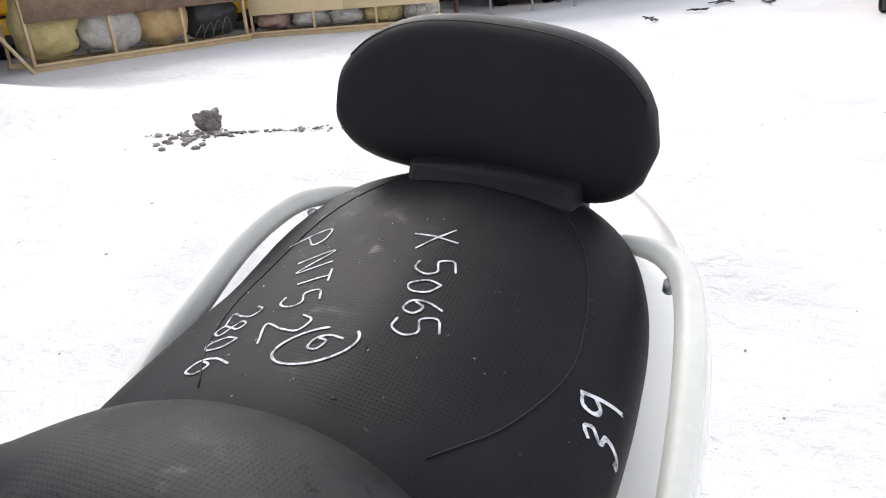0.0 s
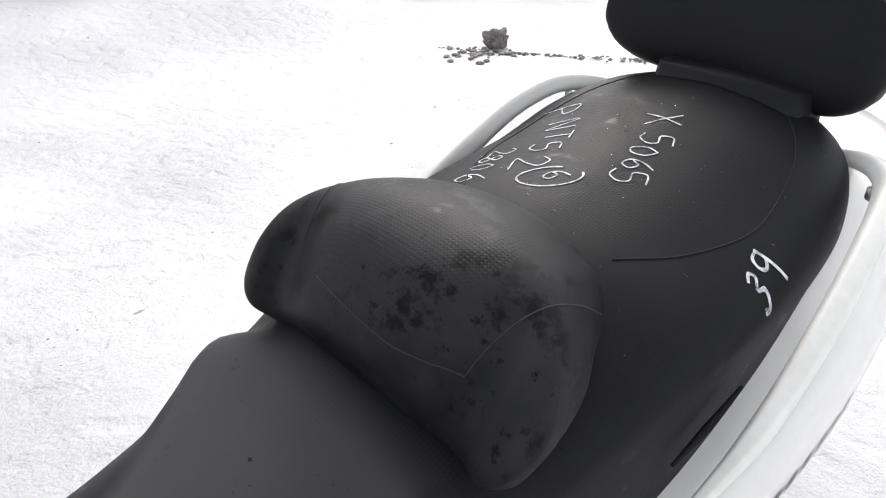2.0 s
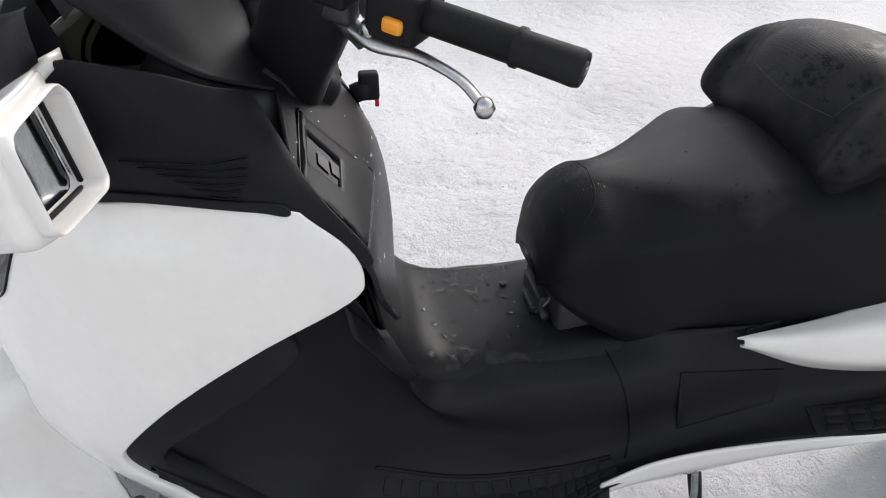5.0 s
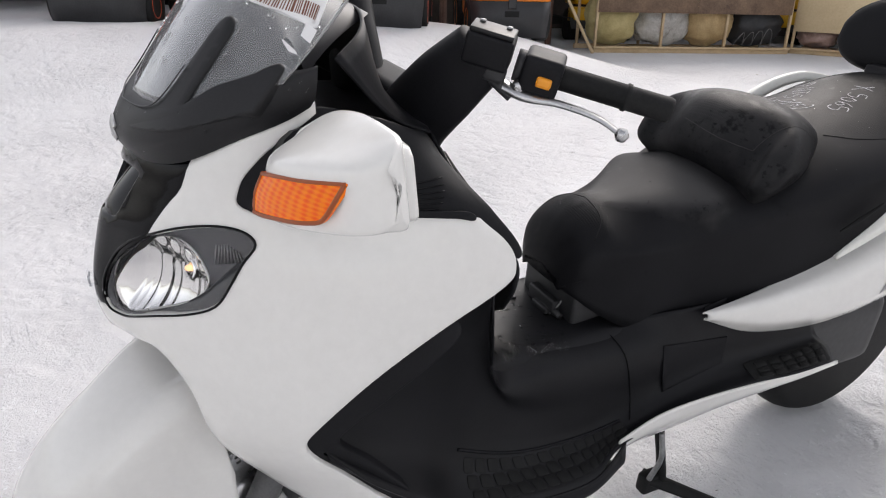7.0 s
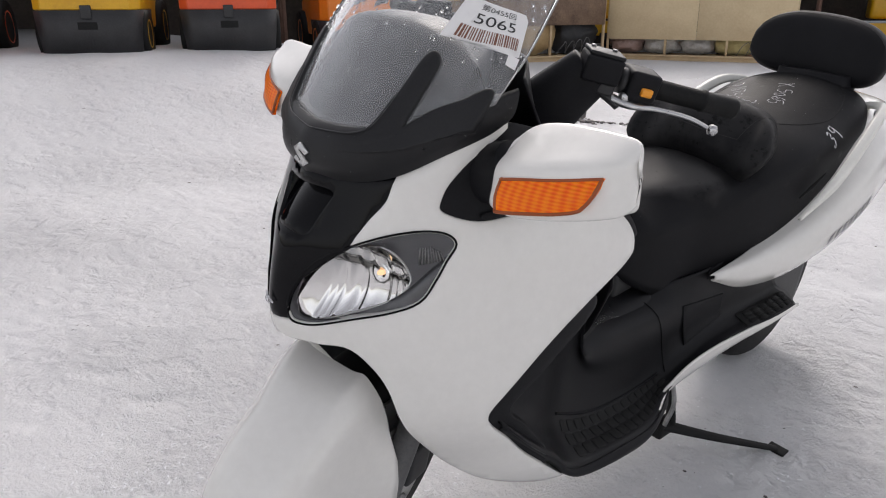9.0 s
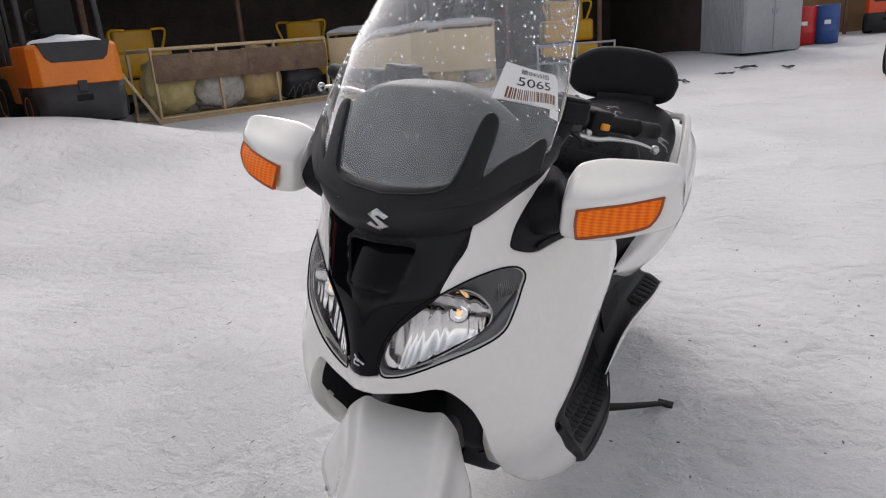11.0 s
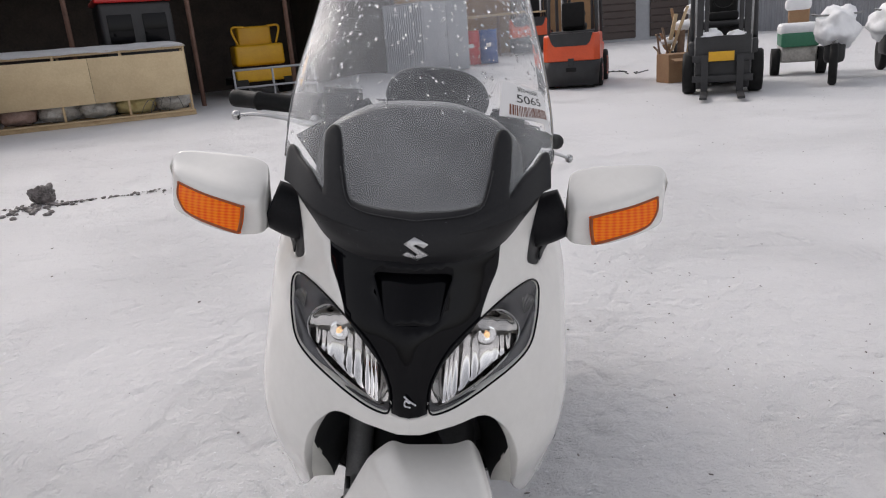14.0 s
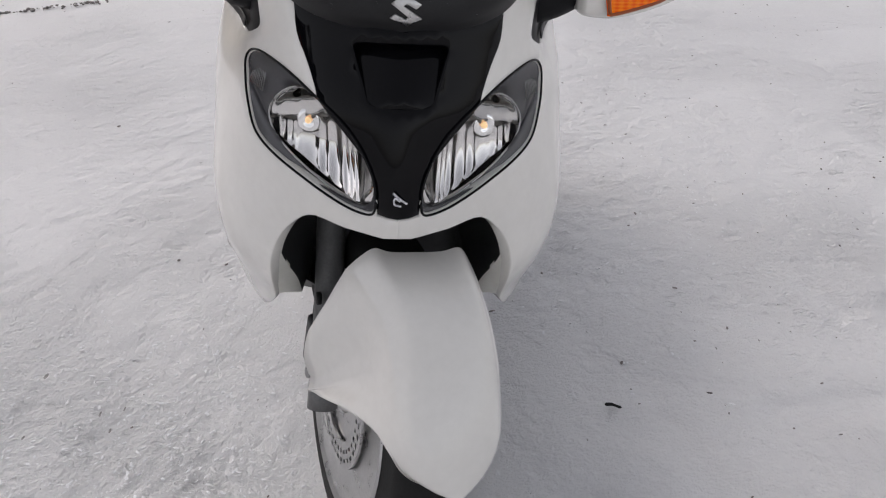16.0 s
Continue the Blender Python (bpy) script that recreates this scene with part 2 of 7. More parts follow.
FORK_GREY = mottled("grey_fork_paint", (0.10, 0.10, 0.10), (0.17, 0.17, 0.17), 0.5, 20.0, 200.0, 0.05)
LAMP_GLASS = shader("lamp_lens", (1, 1, 1), 0.01, 0.0, Transmission_Weight=1.0, IOR=1.15)
GLASS = shader("clear_plastic", (0.97, 0.98, 0.98), 0.02, 0.0, Transmission_Weight=1.0, IOR=1.42)
def hazy_screen():
    """Clear plastic under a thin film of dried spray, thickened to paint in the sky's reflection."""
    m = GLASS.copy()
    m.name = "hazy_sheen_clear_plastic"
    t = m.node_tree
    film = t.nodes.new("ShaderNodeBsdfDiffuse")
    film.inputs["Color"].default_value = (0.75, 0.76, 0.78, 1)
    mix = t.nodes.new("ShaderNodeMixShader")
    c = coords(m)
    n = node(m, "ShaderNodeTexNoise", Scale=9.0, Detail=6.0, Roughness=0.7)
    wire(m, c, n.inputs["Vector"])
    r = node(m, "ShaderNodeMapRange", clamp=True)
    # pale share covers both the spray and the reflected sky
    r.inputs[1].default_value, r.inputs[2].default_value, r.inputs[3].default_value, r.inputs[4].default_value = 0.3, 0.75, 0.04, 0.15
    wire(m, n.outputs[0], r.inputs[0])
    wire(m, r.outputs[0], mix.inputs[0])
    wire(m, t.nodes["Principled BSDF"].outputs[0], mix.inputs[1])
    wire(m, film.outputs[0], mix.inputs[2])
    wire(m, mix.outputs[0], t.nodes["Material Output"].inputs[0])
    return m


SCREEN = hazy_screen()
LENS = shader("lens_plastic", (1, 1, 1), 0.03, 0.0, Transmission_Weight=1.0, IOR=1.3)
SMOKE = shader("smoked_reflector", (0.055, 0.055, 0.06), 0.3, 0.3, Coat_Weight=0.6)
AMBER_DARK = shader("amber_rim", (0.30, 0.06, 0.006), 0.3)
MIRROR = mottled("mirror_glass", (0.40, 0.42, 0.44), (0.66, 0.68, 0.69), 0.06, 40.0, 260.0, 0.10, 1.0, rough_spread=0.08, dist=0.0006)
ORANGE = shader("orange_switch", (0.85, 0.32, 0.02), 0.35)
PAPER = shader("paper_label", (0.8, 0.79, 0.78), 0.6)
INK = shader("black_ink", (0.03, 0.03, 0.03), 0.6)
BROWN_INK = shader("brown_ink", (0.2, 0.08, 0.05), 0.6)
CHALK = mottled("white_chalk", (0.06, 0.06, 0.065), (0.75, 0.75, 0.78), 0.9, 90.0, 900.0, 0.1, low=0.38, high=0.55)
def amber():
    """Moulded amber lens: columns and fine prisms."""
    m = shader("amber_lens", (1.0, 0.24, 0.0), 0.22, Specular_IOR_Level=0.22, Coat_Weight=0.12, Coat_Roughness=0.05)
    b = m.node_tree.nodes["Principled BSDF"]
    c = coords(m)
    cols = node(m, "ShaderNodeTexWave", Scale=26.0, Distortion=0.6)
    rows = node(m, "ShaderNodeTexWave", Scale=70.0)
    rows.bands_direction = "Z"
    both_w = node(m, "ShaderNodeMath", operation="ADD")
    for k, w in enumerate((cols, rows)):
        wire(m, c, w.inputs["Vector"])
        wire(m, w.outputs["Fac"], both_w.inputs[k])
    big = node(m, "ShaderNodeTexNoise", Scale=45.0, Detail=3.0)
    wire(m, c, big.inputs["Vector"])
    sum_w = node(m, "ShaderNodeMath", operation="ADD")
    wire(m, both_w.outputs[0], sum_w.inputs[0])
    wire(m, big.outputs[0], sum_w.inputs[1])
    ramp = node(m, "ShaderNodeValToRGB")
    for e, (p, col) in zip(ramp.color_ramp.elements, ((0.2, (0.90, 0.085, 0.0, 1)), (0.85, (1.0, 0.235, 0.002, 1)))):
        e.position, e.color = p, col
    half = node(m, "ShaderNodeMath", operation="MULTIPLY")
    half.inputs[1].default_value = 0.4
    wire(m, sum_w.outputs[0], half.inputs[0])
    wire(m, half.outputs[0], ramp.inputs[0])
    wire(m, ramp.outputs[0], b.inputs["Base Color"])
    bp = node(m, "ShaderNodeBump", Strength=0.25, Distance=0.002)
    wire(m, both_w.outputs[0], bp.inputs["Height"])
    wire(m, bp.outputs[0], b.inputs["Normal"])
    return m


AMBER = amber()
WORN_FOIL = mottled("worn_foil", (0.012, 0.012, 0.012), (0.11, 0.11, 0.11), 0.5, 60.0, 300.0, 0.1)
RED = shader("red_plastic", (0.5, 0.02, 0.02), 0.35)
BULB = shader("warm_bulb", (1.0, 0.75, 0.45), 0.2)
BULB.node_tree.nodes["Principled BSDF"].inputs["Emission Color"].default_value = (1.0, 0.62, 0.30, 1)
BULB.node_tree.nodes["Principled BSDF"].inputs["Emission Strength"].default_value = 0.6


def vinyl(name, spots=()):
    """Seat vinyl: grain, wet sheen and rows of tiny holes inside the given oblong spots (centre x, y, half sizes)."""
    m = mottled(name, (0.006, 0.006, 0.007), (0.0122, 0.0122, 0.0138), 0.54, 7.0, 420.0, 0.16, rough_spread=0.12, dist=0.0006, Specular_IOR_Level=0.125)
    b = m.node_tree.nodes["Principled BSDF"]
    wet = node(m, "ShaderNodeTexNoise", Scale=34.0, Detail=6.0, Roughness=0.7)
    wire(m, coords(m), wet.inputs["Vector"])
    lim = node(m, "ShaderNodeMapRange", clamp=True)
    lim.inputs[1].default_value, lim.inputs[2].default_value, lim.inputs[3].default_value, lim.inputs[4].default_value = 0.58, 0.66, 0.0, 0.14
    wire(m, wet.outputs[0], lim.inputs[0])
    less = node(m, "ShaderNodeMath", operation="SUBTRACT")
    wire(m, b.inputs["Roughness"].links[0].from_socket, less.inputs[0])
    wire(m, lim.outputs[0], less.inputs[1])
    wire(m, less.outputs[0], b.inputs["Roughness"])
    damp = node(m, "ShaderNodeMix", data_type="RGBA")
    wire(m, lim.outputs[0], damp.inputs[0])
    wire(m, b.inputs["Base Color"].links[0].from_socket, damp.inputs[6])
    damp.inputs[7].default_value = (0.0, 0.0, 0.0, 1)
    wire(m, damp.outputs[2], b.inputs["Base Color"])
    if spots:
        b = m.node_tree.nodes["Principled BSDF"]
        c = coords(m)
        mask = None
        for cx, cy, rx, ry in spots:
            mp = node(m, "ShaderNodeMapping")
            mp.inputs["Location"].default_value = (-cx / rx, -cy / ry, 0)
            mp.inputs["Scale"].default_value = (1 / rx, 1 / ry, 0)
            wire(m, c, mp.inputs["Vector"])
            ln = node(m, "ShaderNodeVectorMath", operation="LENGTH")
            wire(m, mp.outputs[0], ln.inputs[0])
            r = node(m, "ShaderNodeMapRange", clamp=True)
            r.inputs[1].default_value, r.inputs[2].default_value = 1.0, 0.93
            wire(m, ln.outputs["Value"], r.inputs[0])
            if mask is None:
                mask = r.outputs[0]
            else:
                mx = node(m, "ShaderNodeMath", operation="MAXIMUM")
                wire(m, mask, mx.inputs[0])
                wire(m, r.outputs[0], mx.inputs[1])
                mask = mx.outputs[0]
        v = node(m, "ShaderNodeTexVoronoi")
        v.voronoi_dimensions = "2D"
        v.inputs["Scale"].default_value, v.inputs["Randomness"].default_value = 260.0, 0.0
        wire(m, c, v.inputs["Vector"])
        r = node(m, "ShaderNodeMapRange", clamp=True)
        r.inputs[1].default_value, r.inputs[2].default_value = 0.30, 0.20
        wire(m, v.outputs["Distance"], r.inputs[0])
        hole = node(m, "ShaderNodeMath", operation="MULTIPLY")
        wire(m, r.outputs[0], hole.inputs[0])
        wire(m, mask, hole.inputs[1])
        bp = node(m, "ShaderNodeBump", Strength=0.35, Distance=0.0006)
        bp.invert = True
        wire(m, hole.outputs[0], bp.inputs["Height"])
        old = b.inputs["Normal"].links[0].from_node
        wire(m, old.outputs[0], bp.inputs["Normal"])
        wire(m, bp.outputs[0], b.inputs["Normal"])
        mix = node(m, "ShaderNodeMix", data_type="RGBA")
        wire(m, hole.outputs[0], mix.inputs[0])
        wire(m, b.inputs["Base Color"].links[0].from_socket, mix.inputs[6])
        mix.inputs[7].default_value = (0.002, 0.002, 0.002, 1)
        wire(m, mix.outputs[2], b.inputs["Base Color"])
    return m


def lightened(m, tip, spread):
    """A paler wedge on top of the rider's seat, opening backwards from its tip: the light on the flat top, put into the
    colour.
    """
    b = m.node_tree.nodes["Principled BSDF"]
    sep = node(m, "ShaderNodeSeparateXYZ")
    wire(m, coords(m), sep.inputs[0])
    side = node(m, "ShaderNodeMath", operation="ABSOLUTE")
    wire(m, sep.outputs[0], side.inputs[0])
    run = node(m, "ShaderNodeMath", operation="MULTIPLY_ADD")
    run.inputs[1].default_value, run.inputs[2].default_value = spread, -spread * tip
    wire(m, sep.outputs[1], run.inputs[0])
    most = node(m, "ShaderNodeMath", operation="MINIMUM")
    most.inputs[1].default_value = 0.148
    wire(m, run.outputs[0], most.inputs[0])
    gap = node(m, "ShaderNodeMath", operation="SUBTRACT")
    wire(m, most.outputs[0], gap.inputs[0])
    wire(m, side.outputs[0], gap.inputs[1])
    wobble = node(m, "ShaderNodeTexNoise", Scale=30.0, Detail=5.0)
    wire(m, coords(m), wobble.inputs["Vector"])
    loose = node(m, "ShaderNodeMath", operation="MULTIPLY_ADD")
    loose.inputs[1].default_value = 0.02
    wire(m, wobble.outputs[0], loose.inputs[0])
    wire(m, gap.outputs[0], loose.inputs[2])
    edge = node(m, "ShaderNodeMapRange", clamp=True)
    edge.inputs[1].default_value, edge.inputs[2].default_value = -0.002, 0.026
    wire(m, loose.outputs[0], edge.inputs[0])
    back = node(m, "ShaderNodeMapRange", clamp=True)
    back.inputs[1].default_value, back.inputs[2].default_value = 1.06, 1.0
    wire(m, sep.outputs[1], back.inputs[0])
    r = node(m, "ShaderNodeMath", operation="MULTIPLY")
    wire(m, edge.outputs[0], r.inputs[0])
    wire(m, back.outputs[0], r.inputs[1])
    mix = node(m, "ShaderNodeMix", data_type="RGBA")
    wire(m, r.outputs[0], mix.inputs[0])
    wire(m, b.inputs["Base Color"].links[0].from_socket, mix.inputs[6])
    # paler base colour stands in for skylight on the upward face
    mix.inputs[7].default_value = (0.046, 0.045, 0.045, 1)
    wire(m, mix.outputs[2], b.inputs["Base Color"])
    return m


def damp(m, scale=17.0, low=0.62, dark=(0.007, 0.007, 0.008)):
    """Darker wet spots and rubbed patches on the vinyl."""
    b = m.node_tree.nodes["Principled BSDF"]
    n = node(m, "ShaderNodeTexNoise", Scale=scale, Detail=7.0, Roughness=0.68)
    wire(m, coords(m), n.inputs["Vector"])
    r = node(m, "ShaderNodeMapRange", clamp=True)
    r.inputs[1].default_value, r.inputs[2].default_value = low, low + 0.05
    wire(m, n.outputs[0], r.inputs[0])
    mix = node(m, "ShaderNodeMix", data_type="RGBA")
    wire(m, r.outputs[0], mix.inputs[0])
    wire(m, b.inputs["Base Color"].links[0].from_socket, mix.inputs[6])
    mix.inputs[7].default_value = (*dark, 1)
    wire(m, mix.outputs[2], b.inputs["Base Color"])
    rough = node(m, "ShaderNodeMix", data_type="FLOAT")
    wire(m, r.outputs[0], rough.inputs[0])
    wire(m, b.inputs["Roughness"].links[0].from_socket, rough.inputs[2])
    rough.inputs[3].default_value = 0.38
    wire(m, rough.outputs[0], b.inputs["Roughness"])
    return m


def rubbed_pad(m):
    """Cloudy, paler rubbed vinyl."""
    b = m.node_tree.nodes["Principled BSDF"]
    n = node(m, "ShaderNodeTexNoise", Scale=9.0, Detail=5.0, Roughness=0.6)
    wire(m, coords(m), n.inputs["Vector"])
    r = node(m, "ShaderNodeMapRange", clamp=True)
    r.inputs[1].default_value, r.inputs[2].default_value = 0.36, 0.6
    wire(m, n.outputs[0], r.inputs[0])
    mix = node(m, "ShaderNodeMix", data_type="RGBA")
    wire(m, r.outputs[0], mix.inputs[0])
    wire(m, b.inputs["Base Color"].links[0].from_socket, mix.inputs[6])
    mix.inputs[7].default_value = (0.024, 0.0235, 0.024, 1)
    wire(m, mix.outputs[2], b.inputs["Base Color"])
    return m


VINYL = vinyl("seat_vinyl")
VINYL_DOTS = damp(lightened(vinyl("perforated_seat_vinyl", ((.05, 1.455, .135, .19), (0, .80, .085, .035), (.02, 1.04, .13, .055))), .79, .76))
VINYL_DOTS = damp(VINYL_DOTS, 80.0, .645, (.002, .002, .0025))
VINYL_PAD = damp(damp(rubbed_pad(vinyl("perforated_pad_vinyl", ((.026, 1.12, .09, .09),))), 13.0, .56, (.004, .004, .0045)), 75.0, .60, (.002, .002, .0025))


def snow_material():
    m = mottled("trodden_snow", (0.66, 0.66, 0.67), (0.73, 0.73, 0.735), 0.6, 0.5, 45.0, 0.0, world_space=True, low=0.3, high=0.62)
    b = m.node_tree.nodes["Principled BSDF"]
    c = coords(m, True)

    def tex(scale, detail, rough, stretch=None, turn=0.0):
        n = node(m, "ShaderNodeTexNoise", Scale=scale, Detail=detail, Roughness=rough)
        if stretch:
            s = node(m, "ShaderNodeMapping")
            s.inputs["Scale"].default_value = stretch
            s.inputs["Rotation"].default_value = (0, 0, turn)
            wire(m, c, s.inputs["Vector"])
            wire(m, s.outputs[0], n.inputs["Vector"])
        else:
            wire(m, c, n.inputs["Vector"])
        return n.outputs[0]

    def ranged(v, a, b0, lo, hi):
        r = node(m, "ShaderNodeMapRange", clamp=True)
        r.inputs[1].default_value, r.inputs[2].default_value = a, b0
        r.inputs[3].default_value, r.inputs[4].default_value = lo, hi
        wire(m, v, r.inputs[0])
        return r.outputs[0]

    def maths(op, a, b0):
        n = node(m, "ShaderNodeMath", operation=op)
        for k, v in ((0, a), (1, b0)):
            if isinstance(v, float):
                n.inputs[k].default_value = v
            else:
                wire(m, v, n.inputs[k])
        return n.outputs[0]

    patch = tex(0.8, 4.0, 0.6)
    crumbly = ranged(patch, 0.42, 0.66, 0.3, 1.0)
    crumbs = maths("MULTIPLY", tex(64.0, 5.0, 0.75), crumbly)
    prints = ranged(tex(9.0, 3.0, 0.5), 0.35, 0.5, 0.0, 1.0)
    swell = tex(3.0, 3.0, 0.5)
    scratch = ranged(tex(16.0, 2.0, 0.4, (0.25, 1.6, 1.0), 0.7), 0.58, 0.68, 0.0, 1.0)
    h = maths("ADD", maths("ADD", maths("MULTIPLY", crumbs, 0.62), maths("MULTIPLY", prints, maths("MULTIPLY", crumbly, 0.5))), maths("ADD", maths("MULTIPLY", swell, 0.18), maths("MULTIPLY", scratch, -0.012)))
    def band(turn, scale, thin, lo, hi):
        mp = node(m, "ShaderNodeMapping")
        mp.inputs["Rotation"].default_value = (0, 0, turn)
        wire(m, c, mp.inputs["Vector"])
        w = node(m, "ShaderNodeTexWave", Scale=scale, Distortion=thin)
        wire(m, mp.outputs[0], w.inputs["Vector"])
        return ranged(w.outputs["Fac"], lo, hi, 0.0, 1.0)

    for turn, lug in ((0.5, 0.95), (-0.45, 0.4)):
        track = maths("MULTIPLY", band(turn, 0.16, 2.0, 0.93, 0.97), ranged(tex(1.6, 3.0, 0.6), 0.52, 0.62, 0.0, 1.0))
        tread = maths("MULTIPLY", maths("MULTIPLY", track, band(lug + turn, 6.5, 1.2, 0.4, 0.6)), 0.09)
        h = maths("ADD", h, tread)
    h = maths("ADD", h, maths("MULTIPLY", tex(120.0, 4.0, 0.7), 0.17))
    chips = maths("MULTIPLY", ranged(tex(26.0, 4.0, 0.62, (0.6, 1.3, 1.0), 0.3), 0.60, 0.64, 0.0, 1.0), ranged(tex(1.1, 4.0, 0.65), 0.46, 0.6, 0.1, 1.0))
    h = maths("SUBTRACT", h, maths("MULTIPLY", chips, 0.20))
    ridge = maths("ABSOLUTE", maths("SUBTRACT", tex(5.0, 4.0, 0.6, (0.5, 1.4, 1.0), -0.5), 0.5), 0.0)
    h = maths("ADD", h, maths("MULTIPLY", maths("MULTIPLY", ranged(ridge, 0.0, 0.02, 1.0, 0.0), ranged(tex(0.9, 3.0, 0.6), 0.5, 0.6, 0.0, 1.0)), 0.035))
    bp = node(m, "ShaderNodeBump", Strength=0.9, Distance=0.035)
    wire(m, h, bp.inputs["Height"])
    wire(m, bp.outputs[0], b.inputs["Normal"])

    # scattered grit: small dashes, thicker in patches
    def grit(scale, lo, hi, turn):
        v = node(m, "ShaderNodeTexVoronoi", Scale=scale)
        s = node(m, "ShaderNodeMapping")
        s.inputs["Scale"].default_value = (1.0, 0.42, 1.0)
        s.inputs["Rotation"].default_value = (0, 0, turn)
        wire(m, c, s.inputs["Vector"])
        wire(m, s.outputs[0], v.inputs["Vector"])
        lim = ranged(tex(1.3, 3.0, 0.6), 0.44, 0.72, lo, hi)
        rnd = node(m, "ShaderNodeSeparateColor")
        wire(m, v.outputs["Color"], rnd.inputs[0])
        keep = maths("LESS_THAN", rnd.outputs[0], 0.6)
        return maths("MULTIPLY", maths("LESS_THAN", v.outputs["Distance"], maths("MULTIPLY", lim, rnd.outputs[1])), keep)

    dirt = maths("MAXIMUM", grit(13.0, 0.02, 0.14, 0.4), grit(34.0, 0.03, 0.18, 1.3))
    grime = node(m, "ShaderNodeMix", data_type="RGBA")
    old = b.inputs["Base Color"].links[0].from_node
    wire(m, maths("MULTIPLY", dirt, 0.8), grime.inputs[0])
    wire(m, old.outputs[0], grime.inputs[6])
    grime.inputs[7].default_value = (0.20, 0.19, 0.18, 1)
    tint = node(m, "ShaderNodeMix", data_type="RGBA")
    wire(m, ranged(tex(2.2, 5.0, 0.65), 0.52, 0.8, 0.0, 0.11), tint.inputs[0])
    wire(m, grime.outputs[2], tint.inputs[6])
    tint.inputs[7].default_value = (0.50, 0.48, 0.46, 1)
    wire(m, tint.outputs[2], b.inputs["Base Color"])
    return m


SNOW = snow_material()
FRESH_SNOW = mottled("fresh_snow", (0.76, 0.77, 0.79), (0.86, 0.865, 0.875), 0.6, 6.0, 60.0, 0.4, dist=0.01)
PLY = mottled("pale_plywood", (0.58, 0.44, 0.26), (0.70, 0.56, 0.35), 0.65, 2.0, 30.0, 0.05)
PLY_BROWN = mottled("stained_plywood", (0.10, 0.06, 0.04), (0.26, 0.17, 0.11), 0.7, 2.5, 30.0, 0.1)
TIMBER = mottled("raw_timber", (0.46, 0.33, 0.19), (0.64, 0.49, 0.30), 0.7, 6.0, 60.0, 0.1)
RUST_STEEL = mottled("rusty_steel", (0.10, 0.05, 0.035), (0.2, 0.11, 0.08), 0.7, 5.0, 50.0, 0.1)
DARK_SHED = mottled("dark_shed_boards", (0.035, 0.027, 0.023), (0.085, 0.066, 0.056), 0.8, 1.5, 20.0, 0.1)
ORANGE_PAINT = mottled("orange_paint", (0.66, 0.17, 0.012), (0.78, 0.22, 0.018), 0.35, 2.0, 30.0, 0.02)
RED_PAINT = mottled("orange_red_paint", (0.62, 0.075, 0.02), (0.75, 0.10, 0.028), 0.35, 2.0, 30.0, 0.02)
YELLOW_PAINT = mottled("yellow_paint", (0.60, 0.31, 0.01), (0.74, 0.41, 0.015), 0.4, 2.0, 30.0, 0.02)
IRON = mottled("dark_iron", (0.012, 0.012, 0.013), (0.035, 0.035, 0.037), 0.55, 4.0, 60.0, 0.1)
GREY_SHEET = mottled("grey_sheet_metal", (0.30, 0.31, 0.33), (0.40, 0.41, 0.43), 0.5, 1.0, 20.0, 0.03)
BROWN_SHEET = mottled("brown_shutter", (0.055, 0.040, 0.035), (0.085, 0.062, 0.055), 0.6, 0.8, 15.0, 0.03)
BLUE_PAINT = mottled("blue_paint", (0.02, 0.06, 0.22), (0.03, 0.09, 0.30), 0.45, 3.0, 40.0, 0.05)
GREEN_PAINT = mottled("green_paint", (0.03, 0.16, 0.09), (0.05, 0.22, 0.13), 0.5, 3.0, 40.0, 0.05)
CARD = mottled("brown_cardboard", (0.26, 0.15, 0.08), (0.36, 0.22, 0.12), 0.8, 3.0, 40.0, 0.05)
WRAP = mottled("cloudy_plastic_wrap", (0.32, 0.30, 0.27), (0.62, 0.60, 0.56), 0.3, 4.0, 25.0, 0.6, dist=0.02)
FOAM = mottled("yellowed_foam", (0.42, 0.34, 0.14), (0.6, 0.5, 0.25), 0.8, 6.0, 40.0, 0.4, dist=0.02)
PINK_WRAP = mottled("pinkish_plastic_wrap", (0.26, 0.16, 0.13), (0.46, 0.32, 0.28), 0.35, 4.0, 25.0, 0.6, dist=0.02)
TAN_WRAP = mottled("tan_padding", (0.40, 0.27, 0.12), (0.58, 0.42, 0.22), 0.7, 5.0, 30.0, 0.5, dist=0.02)
ROCK = mottled("dark_wet_rock", (0.03, 0.027, 0.026), (0.26, 0.23, 0.22), 0.4, 14.0, 60.0, 0.8, dist=0.01)


# ---- the yard's ground ----
def step01(a, b, x):
    t = max(0.0, min(1.0, (x - a) / (b - a)))
    return t * t * (3 - 2 * t)


def ground_z(x, y):
    z = 0.66 * step01(-4.0, -7.2, x) * (1 - step01(4.2, 7.8, y))
    z += 0.40 * step01(13.5, 22.0, y) * step01(-5.0, -1.0, x)
    return z


TRACKS = [((-1.5, -.9), (-.55, .75)), ((-1.05, -1.1), (-.25, .1)), ((1.7, -.4), (.75, 1.9)), ((-3.0, 1.2), (2.6, -.8)), ((1.2, -1.0), (2.4, 3.2))]


